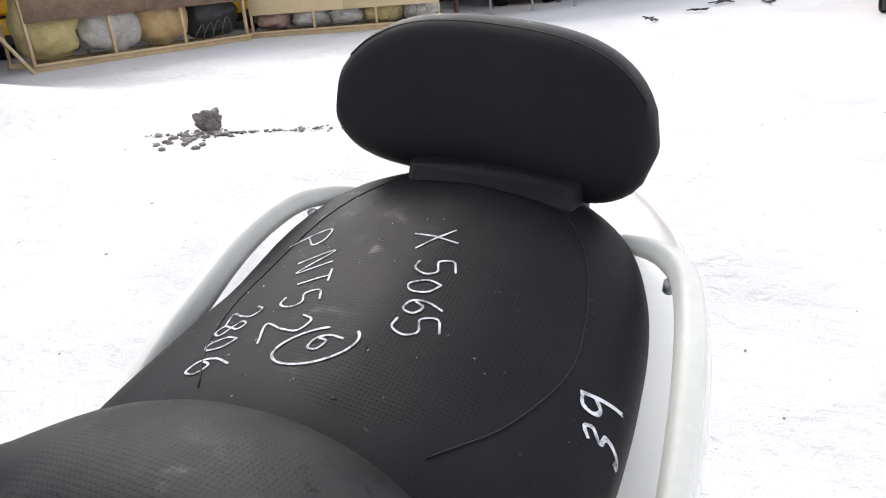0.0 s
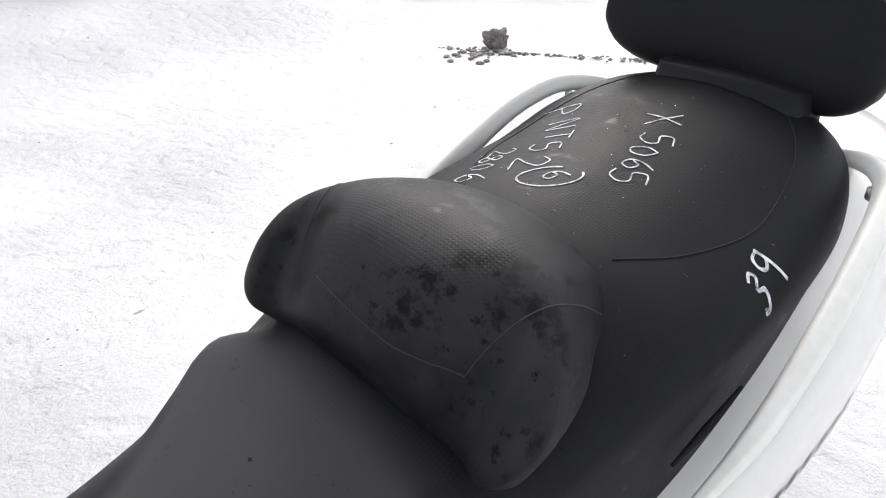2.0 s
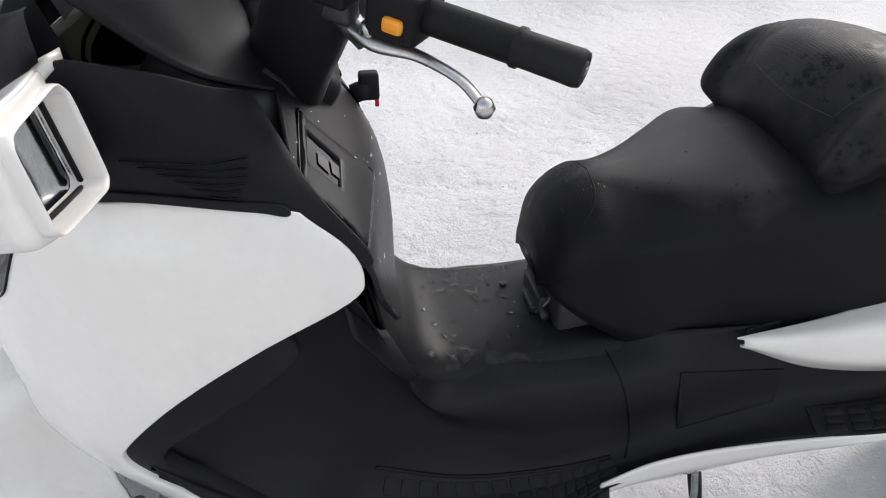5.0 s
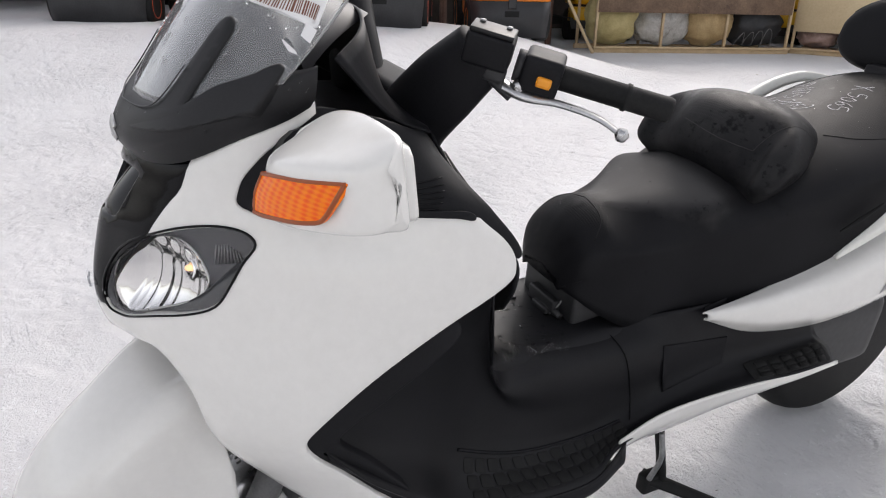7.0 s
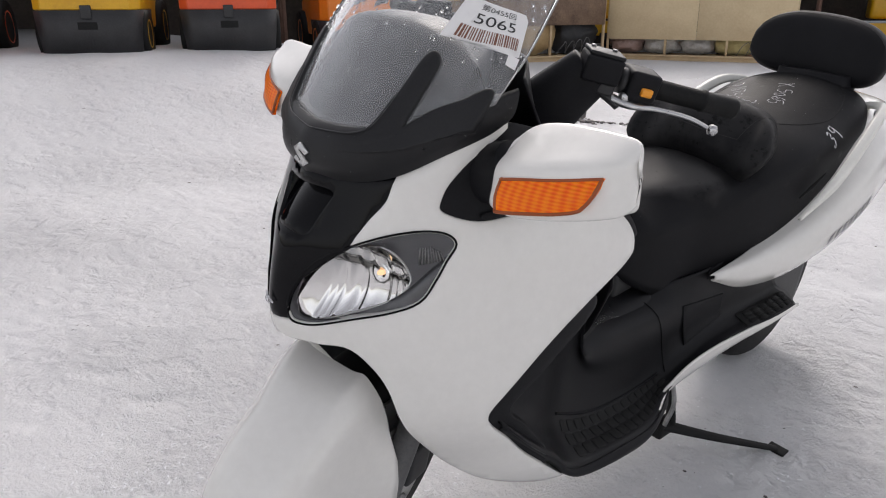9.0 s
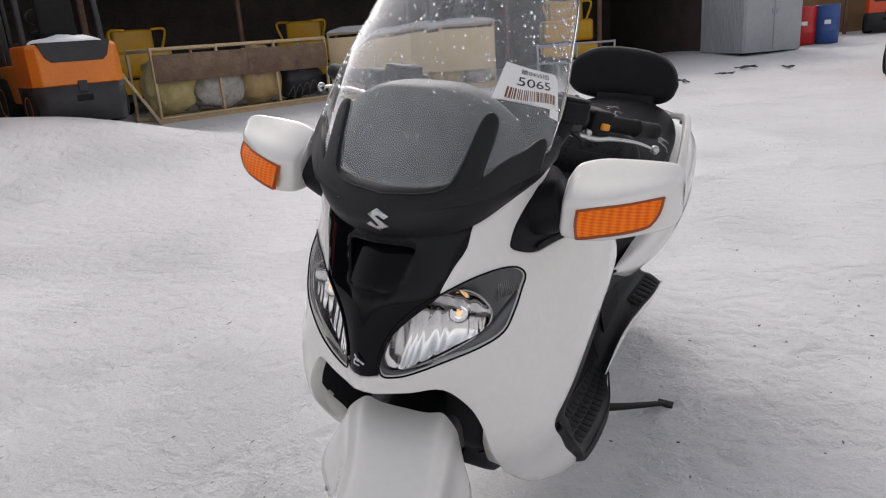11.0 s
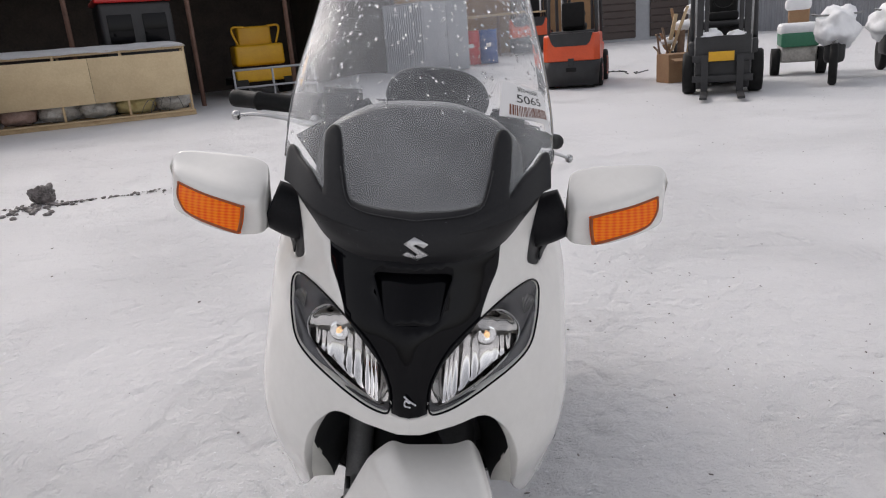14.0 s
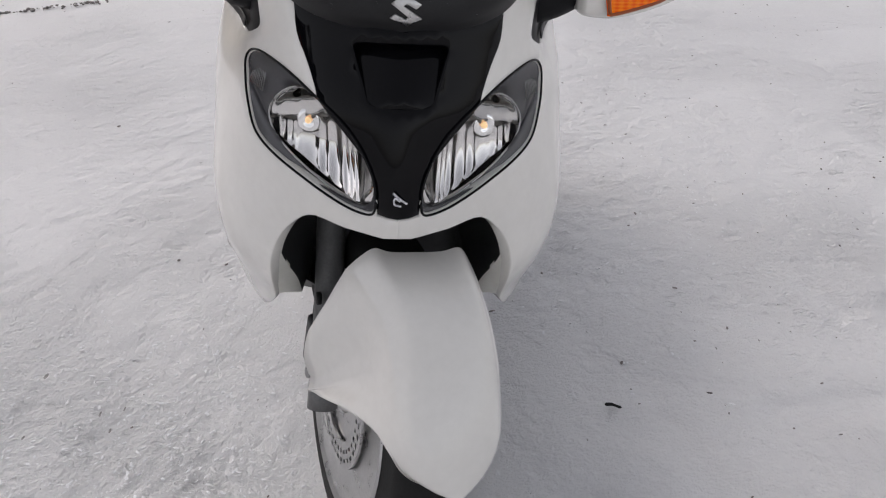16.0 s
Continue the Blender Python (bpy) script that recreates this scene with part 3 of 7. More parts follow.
def tread(x, y):
    """Shallow lug prints of tyres and boots that crossed the snow."""
    z = 0.0
    for (ax, ay), (bx, by) in TRACKS:
        dx, dy = bx - ax, by - ay
        n = math.hypot(dx, dy)
        a, d = ((x - ax) * dx + (y - ay) * dy) / n, ((x - ax) * dy - (y - ay) * dx) / n
        if 0 < a < n and abs(d) < .075:
            lug = math.sin((a + .5 * abs(d)) * 2 * math.pi / .052)
            worn = step01(-.1, .35, noise.noise(Vector((x * 3.1, y * 3.1, ax))))
            z -= .007 * worn * step01(.075, .06, abs(d)) * step01(-.2, .3, lug)
    return z


def make_ground():
    bm = bmesh.new()
    def axis(near, reach):
        v, step, x = [0.0], near, 0.0
        while x < reach:
            x += step
            v.append(x)
            if x > 1.9:
                step *= 1.07
        return [-a for a in v[:0:-1]] + v
    xs, ys = axis(0.017, 900.0), [y + 0.7 for y in axis(0.017, 900.0)]
    g = []
    for y in ys:
        r = []
        for x in xs:
            d = math.hypot(x, y)
            fade = 1.0 if d < 45 else max(0.0, 1 - (d - 45) / 40)
            z = ground_z(x, y)
            p = Vector((x, y, 0))
            z += fade * (0.006 * noise.fractal(p * 0.9, 1.0, 2.0, 4) + 0.005 * noise.noise(p * 5.0))
            rut = noise.noise(Vector((x * 2.2 + y * 0.5, y * 0.25 - x * 0.1, 3.0)))
            z += fade * 0.006 * rut
            if d < 9:
                loose = step01(.02, .30, noise.noise(p * 0.8 + Vector((4, 1, 0))) + .25 * noise.noise(p * 2.7))
                near = 1 - d / 9
                z += 0.010 * near * loose * noise.fractal(p * 16.0, 0.7, 2.0, 3)
                z -= 0.009 * near * step01(.22, .42, noise.noise(p * 5.5 + Vector((9, 2, 0)))) * (1 - .5 * loose)
                if d < 3.5:
                    z += tread(x, y)
            r.append(bm.verts.new((x, y, z)))
        g.append(r)
    for a, b in zip(g, g[1:]):
        for i in range(len(xs) - 1):
            bm.faces.new((a[i], a[i + 1], b[i + 1], b[i]))
    ob = part("ground", bm, SNOW)
    return tagged(ob, "trodden greyish-white snow covering the open yard", "snow", kind="structure")


make_ground()


# ---- the scooter, built upright, then leaned on its side stand ----
LEAN, STEER_TURN = 6.3, 17.25
scooter = thing("motor_scooter", Matrix.Translation((-0.007, 0, 0.036)) @ Matrix.Rotation(radians(LEAN), 4, "Y") @ Matrix.Diagonal((1, 1.022, 1, 1)),
                "white and black maxi scooter leaning on its side stand in snow", "motor scooter")


def both(name, bm, material, parent, label=""):
    """A part and its mirror image on the other side."""
    other = mirrored(bm)
    return part(name, bm, material, parent, label), part(name, other, material, parent, label)


# front hull: plan outlines (x, y) at heights HULL_Z, from the nose back to the leg shield
HULL_Z = [1.00, .92, .87, .80, .70, .62, .54, .44, .34, .22]
HULL_UP = [
    [(0, .105), (.07, .112), (.135, .142), (.185, .19), (.207, .24), (.175, .33), (.10, .40)],
    [(0, .050), (.06, .063), (.125, .098), (.178, .147), (.208, .225), (.226, .345), (.172, .422)],
    [(0, .026), (.06, .044), (.122, .079), (.185, .147), (.218, .25), (.262, .38), (.253, .452)],
    [(0, -.004), (.055, .016), (.115, .052), (.195, .127), (.25, .25), (.282, .38), (.28, .5)],
    [(0, -.021), (.05, .005), (.12, .042), (.20, .116), (.262, .22), (.286, .35), (.284, .5)]]
HULL_LOW = [
    [(0, -.001), (.055, .018), (.12, .048), (.195, .102), (.268, .2), (.287, .33), (.284, .5)],
    [(0, .042), (.06, .052), (.125, .069), (.19, .103), (.26, .195), (.284, .32), (.282, .5)],
    [(0, .10), (.06, .11), (.115, .125), (.175, .158), (.235, .225), (.274, .33), (.278, .5)],
    [(0, .16), (.05, .17), (.10, .185), (.15, .21), (.21, .27), (.262, .38), (.272, .52)],
    [(0, .2), (.04, .21), (.08, .225), (.11, .26), (.15, .33), (.2, .42), (.23, .55)]]
HULL = [[r[1] * (-1, 1)] + r for r in arr(HULL_UP + HULL_LOW)]


def hull(s, z):
    """The front body's surface: s runs from the nose (0) round to the leg shield (6), z is the height."""
    k = 0
    while k < len(HULL_Z) - 2 and z < HULL_Z[k + 1]:
        k += 1
    t = (HULL_Z[k] - z) / (HULL_Z[k] - HULL_Z[k + 1])
    x, y = along([along(r, abs(s) + 1) for r in HULL], k + t)
    return np.array([x if s >= 0 else -x, y, z])


DEEP = .014
LAMP = [(1.8, .817), (2.35, .84), (2.75, .849), (3.05, .846), (3.2, .832), (3.12, .81), (3.02, .78), (2.86, .748), (2.5, .727),
        (1.95, .708), (1.25, .685), (.8, .681), (.62, .69), (.6, .715), (.7, .74), (1.0, .775), (1.35, .797)]
NOSE = [(2.12, .919), (2.1, .885), (1.93, .855), (1.8, .818), (1.2, .78), (.8, .75), (.62, .715), (.55, .686)]
lamp_line = curve(LAMP, 68, True)
nose_line = curve(NOSE, 24)
lamp_out = [tuple(p) for p in lamp_line]
white_line = [tuple(p) for p in curve([(3.8, 1.0), (3.15, .98), (2.75, .95), (2.12, .922)], 14)]
white_line += [tuple(p) for p in curve(NOSE[:4], 10)][1:]
white_line += [(a, b) for a, b in lamp_out[1:52]]
white_line += [(.6, .681), (.3, .680), (0.0, .6795), (0.0, .652)]
white_line += [tuple(p) for p in curve([(.35, .650), (1.2, .652), (1.9, .66), (2.35, .632), (2.65, .595), (2.82, .555), (2.93, .515), (3.05, .475), (3.2, .44), (3.45, .412), (3.8, .382), (4.15, .36), (4.6, .335), (5.3, .31)], 50)]
white_line += [tuple(p) for p in curve([(4.9, .39), (4.45, .475), (4.1, .525), (4.0, .555), (4.1, .585), (4.5, .645), (5.12, .715), (5.68, .762), (5.77, .786), (5.7, .825), (5.45, .857)], 44)]
white_line += [tuple(p) for p in curve([(5.05, .866), (4.5, .866), (3.95, .860), (3.5, .857), (3.1, .867), (2.9, .878), (2.95, .895), (3.15, .925), (3.4, .955), (3.85, .99)], 36)]
side_panels = both("side_fairing", skin(white_line, hull, 0.16, 0.014, 0.024, 1), WHITE, scooter, "glossy white moulded fairing panel")

ARCH = [(0, .651), (.6, .651), (1.2, .652), (1.6, .657), (1.9, .66), (2.15, .652), (2.35, .635), (2.52, .614), (2.65, .595), (2.74, .575), (2.82, .555), (2.88, .535), (2.93, .515), (2.99, .495), (3.05, .475), (3.12, .457), (3.2, .44)]
lip_out = [hull(a, b) for a, b in curve(ARCH, 40)]
rings = []
for k, p in enumerate(lip_out):
    f = step01(.35, 1.0, k / 39)
    q = np.array([-.042 * f, .012 + .012 * f, .004 - .012 * step01(.8, 1.0, k / 39)])
    rings.append([p + np.array([-.0015, .003, .001]), p + q * .4 + np.array([0, .006, 0]), p + q, p + q + np.array([0, .004, .003])])
both("arch_lip", loft(rings, False, False), WHITE_DUSTY, scooter, "grey-white inner lip of the wheel arch")
rings = [[r_[2], r_[2] + np.array([-.012, .10, .0]), r_[2] * (.35, 1, 1) + np.array([0, .20, .0])] for r_ in rings]
both("arch_liner", loft(rings, False, False), IRON, scooter, "black wheel arch liner")

rim_line = [(4.42, .475), (4.08, .525), (3.98, .555), (4.08, .586), (4.48, .647), (5.1, .718), (5.35, .69), (4.85, .62), (4.45, .575), (4.36, .552), (4.45, .53), (4.75, .49), (5.05, .42), (4.9, .38)]
both("footwell_rim", skin([tuple(p) for p in curve(rim_line, 70, True)], hull, .08, .012, .016, 1, -.007, .003), BLACK, scooter)

slot_line = curve([(3.6, .862), (4.3, .8655), (5.0, .8635), (5.3, .858), (5.36, .862), (5.25, .868), (4.9, .871), (4.3, .872), (3.6, .870)], 40, True)
both("mirror_slot", skin(slot_line, hull, 0.15, 0.005, 0.002, 1, 0.0025, 0.001), BLACK, scooter)
upper_line = [tuple(p) for p in curve([(3.82, .992), (3.38, .955), (3.13, .925), (2.93, .895), (2.88, .878), (3.08, .865), (3.5, .855), (3.9, .858), (4.4, .866), (5.05, .864), (5.45, .855), (5.74, .825), (5.80, .80),
                                       (5.88, .805), (5.86, .85), (5.79, .888), (5.73, .922), (5.6, .946), (5.2, .960), (4.6, .981)], 90, True)]
both("upper_side_panel", skin(upper_line, hull, 0.16, 0.014, 0.006, 1, -0.003), BLACK, scooter)
for k in range(6):
    z = 0.905 - 0.006 * k
    rib = tube([hull(4.3 + 0.08 * k, z) * (1.0005, 1, 1), hull(4.8, z - .001) * (1.002, 1, 1), hull(5.3 - .08 * k, z) * (1.0005, 1, 1)], 0.0010, 6)
    both("vent_rib", rib, GLOSS_BLACK, scooter)

# gloss nose panel with its air intake
nose_all = [(a, b) for a, b in map(tuple, nose_line)] + [(0.3, .6845), (0.0, .684), (-.3, .6845)] + [(-a, b) for a, b in map(tuple, nose_line[::-1])]
nose_all += [(-1.4, .912), (-.7, .906), (0, .905), (.7, .906), (1.4, .912)]
intake = rounded([(1.04, .887), (.74, .818), (-.74, .818), (-1.04, .887)], .12)
nose = part("nose_panel", skin(nose_all, hull, 0.16, 0.012, 0.006, 1, -0.001, holes=[intake]), GLOSS_BLACK, scooter, "glossy black nose panel")


def intake_floor(s, z):
    p = hull(s, z)
    t = max(0.0, min(1.0, (0.890 - z) / 0.072))
    return p + np.array([0, 0.003 + 0.026 * (1 - t) ** 1.5, 0])


wide = [(a * 1.06, .86 + (b - .86) * 1.08) for a, b in intake]
part("air_intake", skin(wide, intake_floor, 0.15, 0.01, 0.0), GLOSS_BLACK, nose)
em = joined(tube([hull(-.15, .722) + (0, -.004, 0), hull(.0, .716) + (0, -.005, 0), hull(.2, .708) + (0, -.004, 0)], 0.0014, 6),
            tube([hull(.05, .705) + (0, -.004, 0), hull(-.12, .708) + (0, -.005, 0), hull(-.1, .716) + (0, -.005, 0), hull(.02, .712) + (0, -.005, 0)], 0.0012, 6))
part("small_emblem", em, CHALK, nose, "small scratched light emblem")

# headlights: smoked bowl, chrome reflector with flutes, bulb, clear lens
CHROME_LINE = [(2.05, .827), (2.45, .815), (2.66, .788), (2.6, .764), (2.42, .748), (2.05, .729), (1.25, .698), (.8, .693), (.68, .706), (.68, .735), (.8, .764), (1.05, .788), (1.5, .813)]


def bowl(s, z):
    p = hull(s, z)
    return p + np.array([-0.004, 0.010, 0])


def opening(s, z):
    """The reflector's mouth, set back behind the lens."""
    return hull(s, z) + np.array([-.004, DEEP, -.62 * DEEP])


def reflector(s, z):
    d = ((s - 1.65) / 1.1) ** 2 + ((z - .76) / .075) ** 2
    p = hull(s, z)
    k = s * 4.6 + .5 * math.sin(s * 5.0) + .3 * math.sin(s * 11.0)
    flute = 0.007 * abs(k - math.floor(k) - .5) if z < 0.778 else 0.005 * abs(s * 3.3 - math.floor(s * 3.3) - .5) + .002 * math.sin(z * 150 + s * 3)
    return p + np.array([-0.004, DEEP + 0.044 * max(0.0, 1 - d) + flute, -.62 * DEEP])


lamp_in = [tuple(p) for p in curve([(1.75 + (a - 1.75) * .985, .765 + (b - .765) * .98) for a, b in LAMP], 60, True)]
chrome_poly = [tuple(p) for p in curve(CHROME_LINE, 48, True)]
mouth = [tuple(p) for p in curve(CHROME_LINE, 60, True)]
bulb_at = np.array((.111, .104, .769))
lamps = []
for sg in (1, -1):
    h = new("headlight")
    h.parent = scooter
    h["label"] = "clear headlight with fluted chrome reflector"
    def sided(bm, sg=sg):
        return bm if sg > 0 else mirrored(bm)
    part("housing", sided(loft([[hull(a, b) + (-.002, .004 + .010 * k, -.004 * k) for a, b in lamp_in] if k == 0 else [hull(*p) * (1 - k) + opening(*q_) * k for p, q_ in zip(lamp_in, mouth)] for k in (0, .33, .66, 1.0)], False)), SMOKE, h)
    part("reflector", sided(skin(chrome_poly, reflector, 0.035, 0.006, 0.0, 1, 0.0)), REFLECTOR, h)
    part("reflector_rim", sided(tube([opening(a, b) + (0, -.001, 0) for a, b in chrome_poly + chrome_poly[:1]], 0.0016, 6, smooth=False)), ALLOY, h)
    rim = tube([hull(a, b) + (0, -.0005, 0) for a, b in lamp_out + lamp_out[:1]], 0.0017, 8, smooth=False)
    part("gasket", sided(rim), GLOSS_BLACK, h)
    part("lens", sided(skin(lamp_out, hull, 0.16, 0.012, 0.0, 1, -0.0015)), LAMP_GLASS, h).visible_shadow = False
    for k in range(9):
        s0 = 2.72 + .035 * k
        part("marker_rib", sided(tube([bowl(s0, .835 - .002 * k) + (0, -.003, 0), bowl(s0 + .06, .80 + .001 * k) + (0, -.003, 0)], 0.0011, 6)), STEEL, h)
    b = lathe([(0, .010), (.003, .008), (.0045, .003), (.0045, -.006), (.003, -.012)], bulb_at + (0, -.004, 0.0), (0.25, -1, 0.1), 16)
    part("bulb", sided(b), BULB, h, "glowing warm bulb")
    part("bulb_ring", sided(lathe([(.008, 0), (.015, .003), (.017, .0), (.015, -.003)], bulb_at + (0, -.006, 0), (0.25, -1, 0.1), 20)), CHROME, h)
    lamps.append(h)

# charcoal screen cowl
cowl_surface = sheet([
    [(0, .040, .900), (.07, .059, .902), (.13, .095, .918), (.175, .152, .955), (.200, .196, .980), (.210, .222, .998)],
    [(0, .029, .922), (.07, .045, .924), (.135, .085, .942), (.188, .148, .975), (.209, .200, .997), (.218, .225, 1.010)],
    [(0, .035, .95), (.071, .050, .952), (.140, .088, .968), (.194, .153, 1.0), (.214, .204, 1.015), (.222, .226, 1.026)],
    [(0, .054, .972), (.072, .067, .976), (.142, .102, .992), (.193, .167, 1.022), (.214, .209, 1.034), (.222, .227, 1.042)],
    [(0, .082, .975), (.07, .094, .98), (.135, .125, 1.0), (.185, .182, 1.03), (.208, .213, 1.040), (.216, .229, 1.046)]])
cowl = part("screen_cowl", joined(grid_mesh(cowl_surface, 0, 5, 30, 0, 4, 16), mirrored(grid_mesh(cowl_surface, 0, 5, 30, 0, 4, 16))), COWL, scooter, "matt charcoal screen cowl")
bm = bmesh.new()
bm.from_mesh(cowl.data)
bmesh.ops.remove_doubles(bm, verts=bm.verts[:], dist=0.0008)
bmesh.ops.recalc_face_normals(bm, faces=bm.faces[:])
bm.to_mesh(cowl.data)
bm.free()
for f in cowl.data.polygons:
    f.use_smooth = True
S_SHAPE = [(-.9, .45), (-.1, 1.0), (.95, .45), (.62, .2), (.05, .5), (-.2, .38), (.98, -.42), (.1, -1.0), (-.95, -.45), (-.62, -.2), (-.02, -.52), (.22, -.38)]
em_line = [(0.04 + a * .26, 1.15 + b * .62) for a, b in S_SHAPE]


def cowl_both(u, v):
    p = cowl_surface(abs(u), v)
    return p if u >= 0 else p * (-1, 1, 1)


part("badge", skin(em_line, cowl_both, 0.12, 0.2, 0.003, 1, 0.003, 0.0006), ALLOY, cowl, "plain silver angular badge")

# black fins beside the dash dome, dome under the screen
screen_half = [
    [(0, .054, .968), (.075, .069, .975), (.147, .107, .99), (.196, .167, 1.018), (.216, .19, 1.028)],
    [(0, .108, 1.055), (.077, .122, 1.06), (.149, .160, 1.07), (.197, .217, 1.085), (.217, .245, 1.093)],
    [(0, .172, 1.145), (.078, .185, 1.148), (.147, .221, 1.152), (.191, .269, 1.158), (.209, .298, 1.16)],
    [(0, .247, 1.24), (.074, .259, 1.24), (.138, .292, 1.238), (.180, .335, 1.232), (.197, .358, 1.226)],
    [(0, .322, 1.326), (.070, .331, 1.324), (.130, .350, 1.316), (.168, .375, 1.300), (.184, .39, 1.282)]]
screen_surface = sheet(screen_half)


def screen_at(u, v):
    p = screen_surface(abs(u), v)
    return p if u >= 0 else p * (-1, 1, 1)


def dome_at(u, v):
    """Follows the screen closely from below, then rolls back over the instruments."""
    k = abs(u) / 2.1
    top = 1.66 - .78 * k ** 2.6
    if v <= 3:
        p = screen_at(u, -.05 + (top + .05) * v / 3) + np.array([0, .016, -.004])
        return p + np.array([0, .03 * k ** 5, 0])
    t = v - 3
    p = screen_at(u, top) + np.array([0, .016 + .03 * k ** 5, -.004])
    return p + np.array([0, (.20 - .17 * k ** 1.5) * t, .012 * math.sin(min(1, t * 1.6) * 2.2) - .05 * t * t])


dome = grid_mesh(dome_at, -2.1, 2.1, 44, 0, 4, 36)
side = []
for k in range(25):
    a = dome_at(2.1, 3.1 * k / 24)
    side.append([a, a + (.012, .012, -.025), a + (.018, .025, -.06), a + (.014, .035, -.10)])
both("dash_side", loft(side, False, False), BLACK, scooter, "black side of the dash under the screen")
part("dash_cover", dome, DASH, scooter, "smooth charcoal dash cover")
rim = [(3.5, -.05), (3.42, .20), (3.25, .32), (3.0, .32), (2.75, .24), (2.3, .20), (2.05, .08), (1.88, .0), (1.83, .18), (1.86, .6), (1.86, .98), (1.78, 1.13), (1.68, 1.17), (1.59, 1.05), (1.50, .55), (1.42, .22), (1.32, .03), (1.1, -.05), (.6, -.06), (0, -.06)]
rim = [tuple(p) for p in curve(rim, 90)]
foot = [(0, -.35), (1.0, -.35), (2.0, -.38), (3.0, -.40), (3.45, -.42)]


def collar_at(u, v):
    p = screen_at(u, v)
    return p + np.array([0, .012 * max(0.0, -v) ** 1.5, 0])


both("collar_fin", skin(foot + rim, collar_at, .12, .06, .012, 1, .004, .004), COWL, cowl, "charcoal collar with an upright fin and side tab")

lip = [collar_at(u, v) for u, v in curve([(-1.50, .55), (-1.42, .22), (-1.32, .03), (-1.1, -.05), (-.6, -.06), (0, -.06), (.6, -.06), (1.1, -.05), (1.32, .03), (1.42, .22), (1.50, .55)], 60)]
part("screen_lip", tube([p + (0, -.006, .002) for p in lip], .0009, 6, smooth=False), DASH, cowl, "worn lip round the dash cover")

# clear windscreen with drops, held along the cowl
screen = part("windscreen", grid_mesh(screen_at, -4, 4, 48, 0, 4, 28, 0.003, 1), SCREEN, scooter, "clear windscreen spotted with water drops")
screen.visible_shadow = False
edge = [screen_at(4 - 0, v / 8) for v in range(5, 33)] + [screen_at(4 - u / 4, 4) for u in range(1, 32)] + [screen_at(-4, 4 - v / 8) for v in range(0, 28)]
part("screen_edge", tube(edge, 0.0012, 6, smooth=False), STEEL, screen)
drops = bmesh.new()
rng = random.Random(5)
for k in range(900):
    u, v = rng.uniform(-3.7, 3.7), 0.4 + 3.5 * rng.random() ** 0.55
    r = rng.choice((.0007, .0009, .0012, .0016, .002, .0026))
    p = screen_at(u, v)
    n = -normal_of(screen_at, u, v, 1) if normal_of(screen_at, u, v, 1)[1] > 0 else normal_of(screen_at, u, v, 1)
    m = Matrix.Translation(p + n * 0.0004) @ Vector(n).to_track_quat("Z", "Y").to_matrix().to_4x4() @ Matrix.Diagonal((r, r * rng.uniform(1, 1.9), r * .7, 1))
    bmesh.ops.create_icosphere(drops, subdivisions=1, radius=1.0, matrix=m)
drops_ob = part("water_film", drops, shader("water", (1, 1, 1), 0.0, 0.0, Transmission_Weight=1.0, IOR=1.33), screen)
tagged(drops_ob, kind="stuff")

# paper lot label behind the screen, with its printing


def on_screen(a, b, lift=0.0):
    """A place on the label: a across, b up, in metres from its middle."""
    f, g = (a + .034) / .068, (b + .024) / .051
    u = (1 - f) * ((1 - g) * 1.6 + g * 1.7) + f * ((1 - g) * 3.62 + g * 3.15)
    v = (1 - f) * ((1 - g) * 1.45 + g * 2.05) + f * ((1 - g) * .90 + g * 1.65)
    n = normal_of(screen_at, u, v, 1)
    n = n if n[1] < 0 else -n
    return screen_at(u, v) + n * (0.0012 + lift)


def label_poly(pts, lift, material, name, parent, thick=0.0003):
    return part(name, skin(pts, lambda a, b: on_screen(a, b, lift), 0.006, 0.006, 0, 1), material, parent, smooth=True)


label = label_poly([(-.034, -.024), (.034, -.024), (.034, .021), (.029, .027), (-.034, .027)], 0, PAPER, "paper_label", screen)
label["label"] = "white paper lot label with printed number and bar code"
x = -.026
while x < .026:
    w = rng.choice((.0007, .0009, .0014, .0018))
    label_poly([(x, -.019), (x + w, -.019), (x + w, -.004), (x, -.004)], 0.0005, BROWN_INK, "bar", label)
    x += w + rng.choice((.0007, .0010, .0013))


def printed(text, size, a, b, parent):
    cu = bpy.data.curves.new("print", "FONT")
    cu.body, cu.size, cu.align_x, cu.align_y = text, size, "CENTER", "CENTER"
    ob = new("print", cu)
    me = bpy.data.meshes.new_from_object(ob)
    bpy.data.objects.remove(ob)
    bpy.data.curves.remove(cu)
    for v in me.vertices:
        v.co = on_screen(a + v.co.x * 1.15, b + v.co.y, 0.0006)
    me.materials.append(INK)
    o = new("printing", me)
    o.parent = parent


printed("5065", 0.0165, 0.0, 0.006, label)
printed("第0455回", 0.0075, 0.0, 0.0195, label)
slip = label_poly([(.016, -.040), (.036, -.040), (.036, -.025), (.016, -.025)], 0, PAPER, "paper_slip", screen)

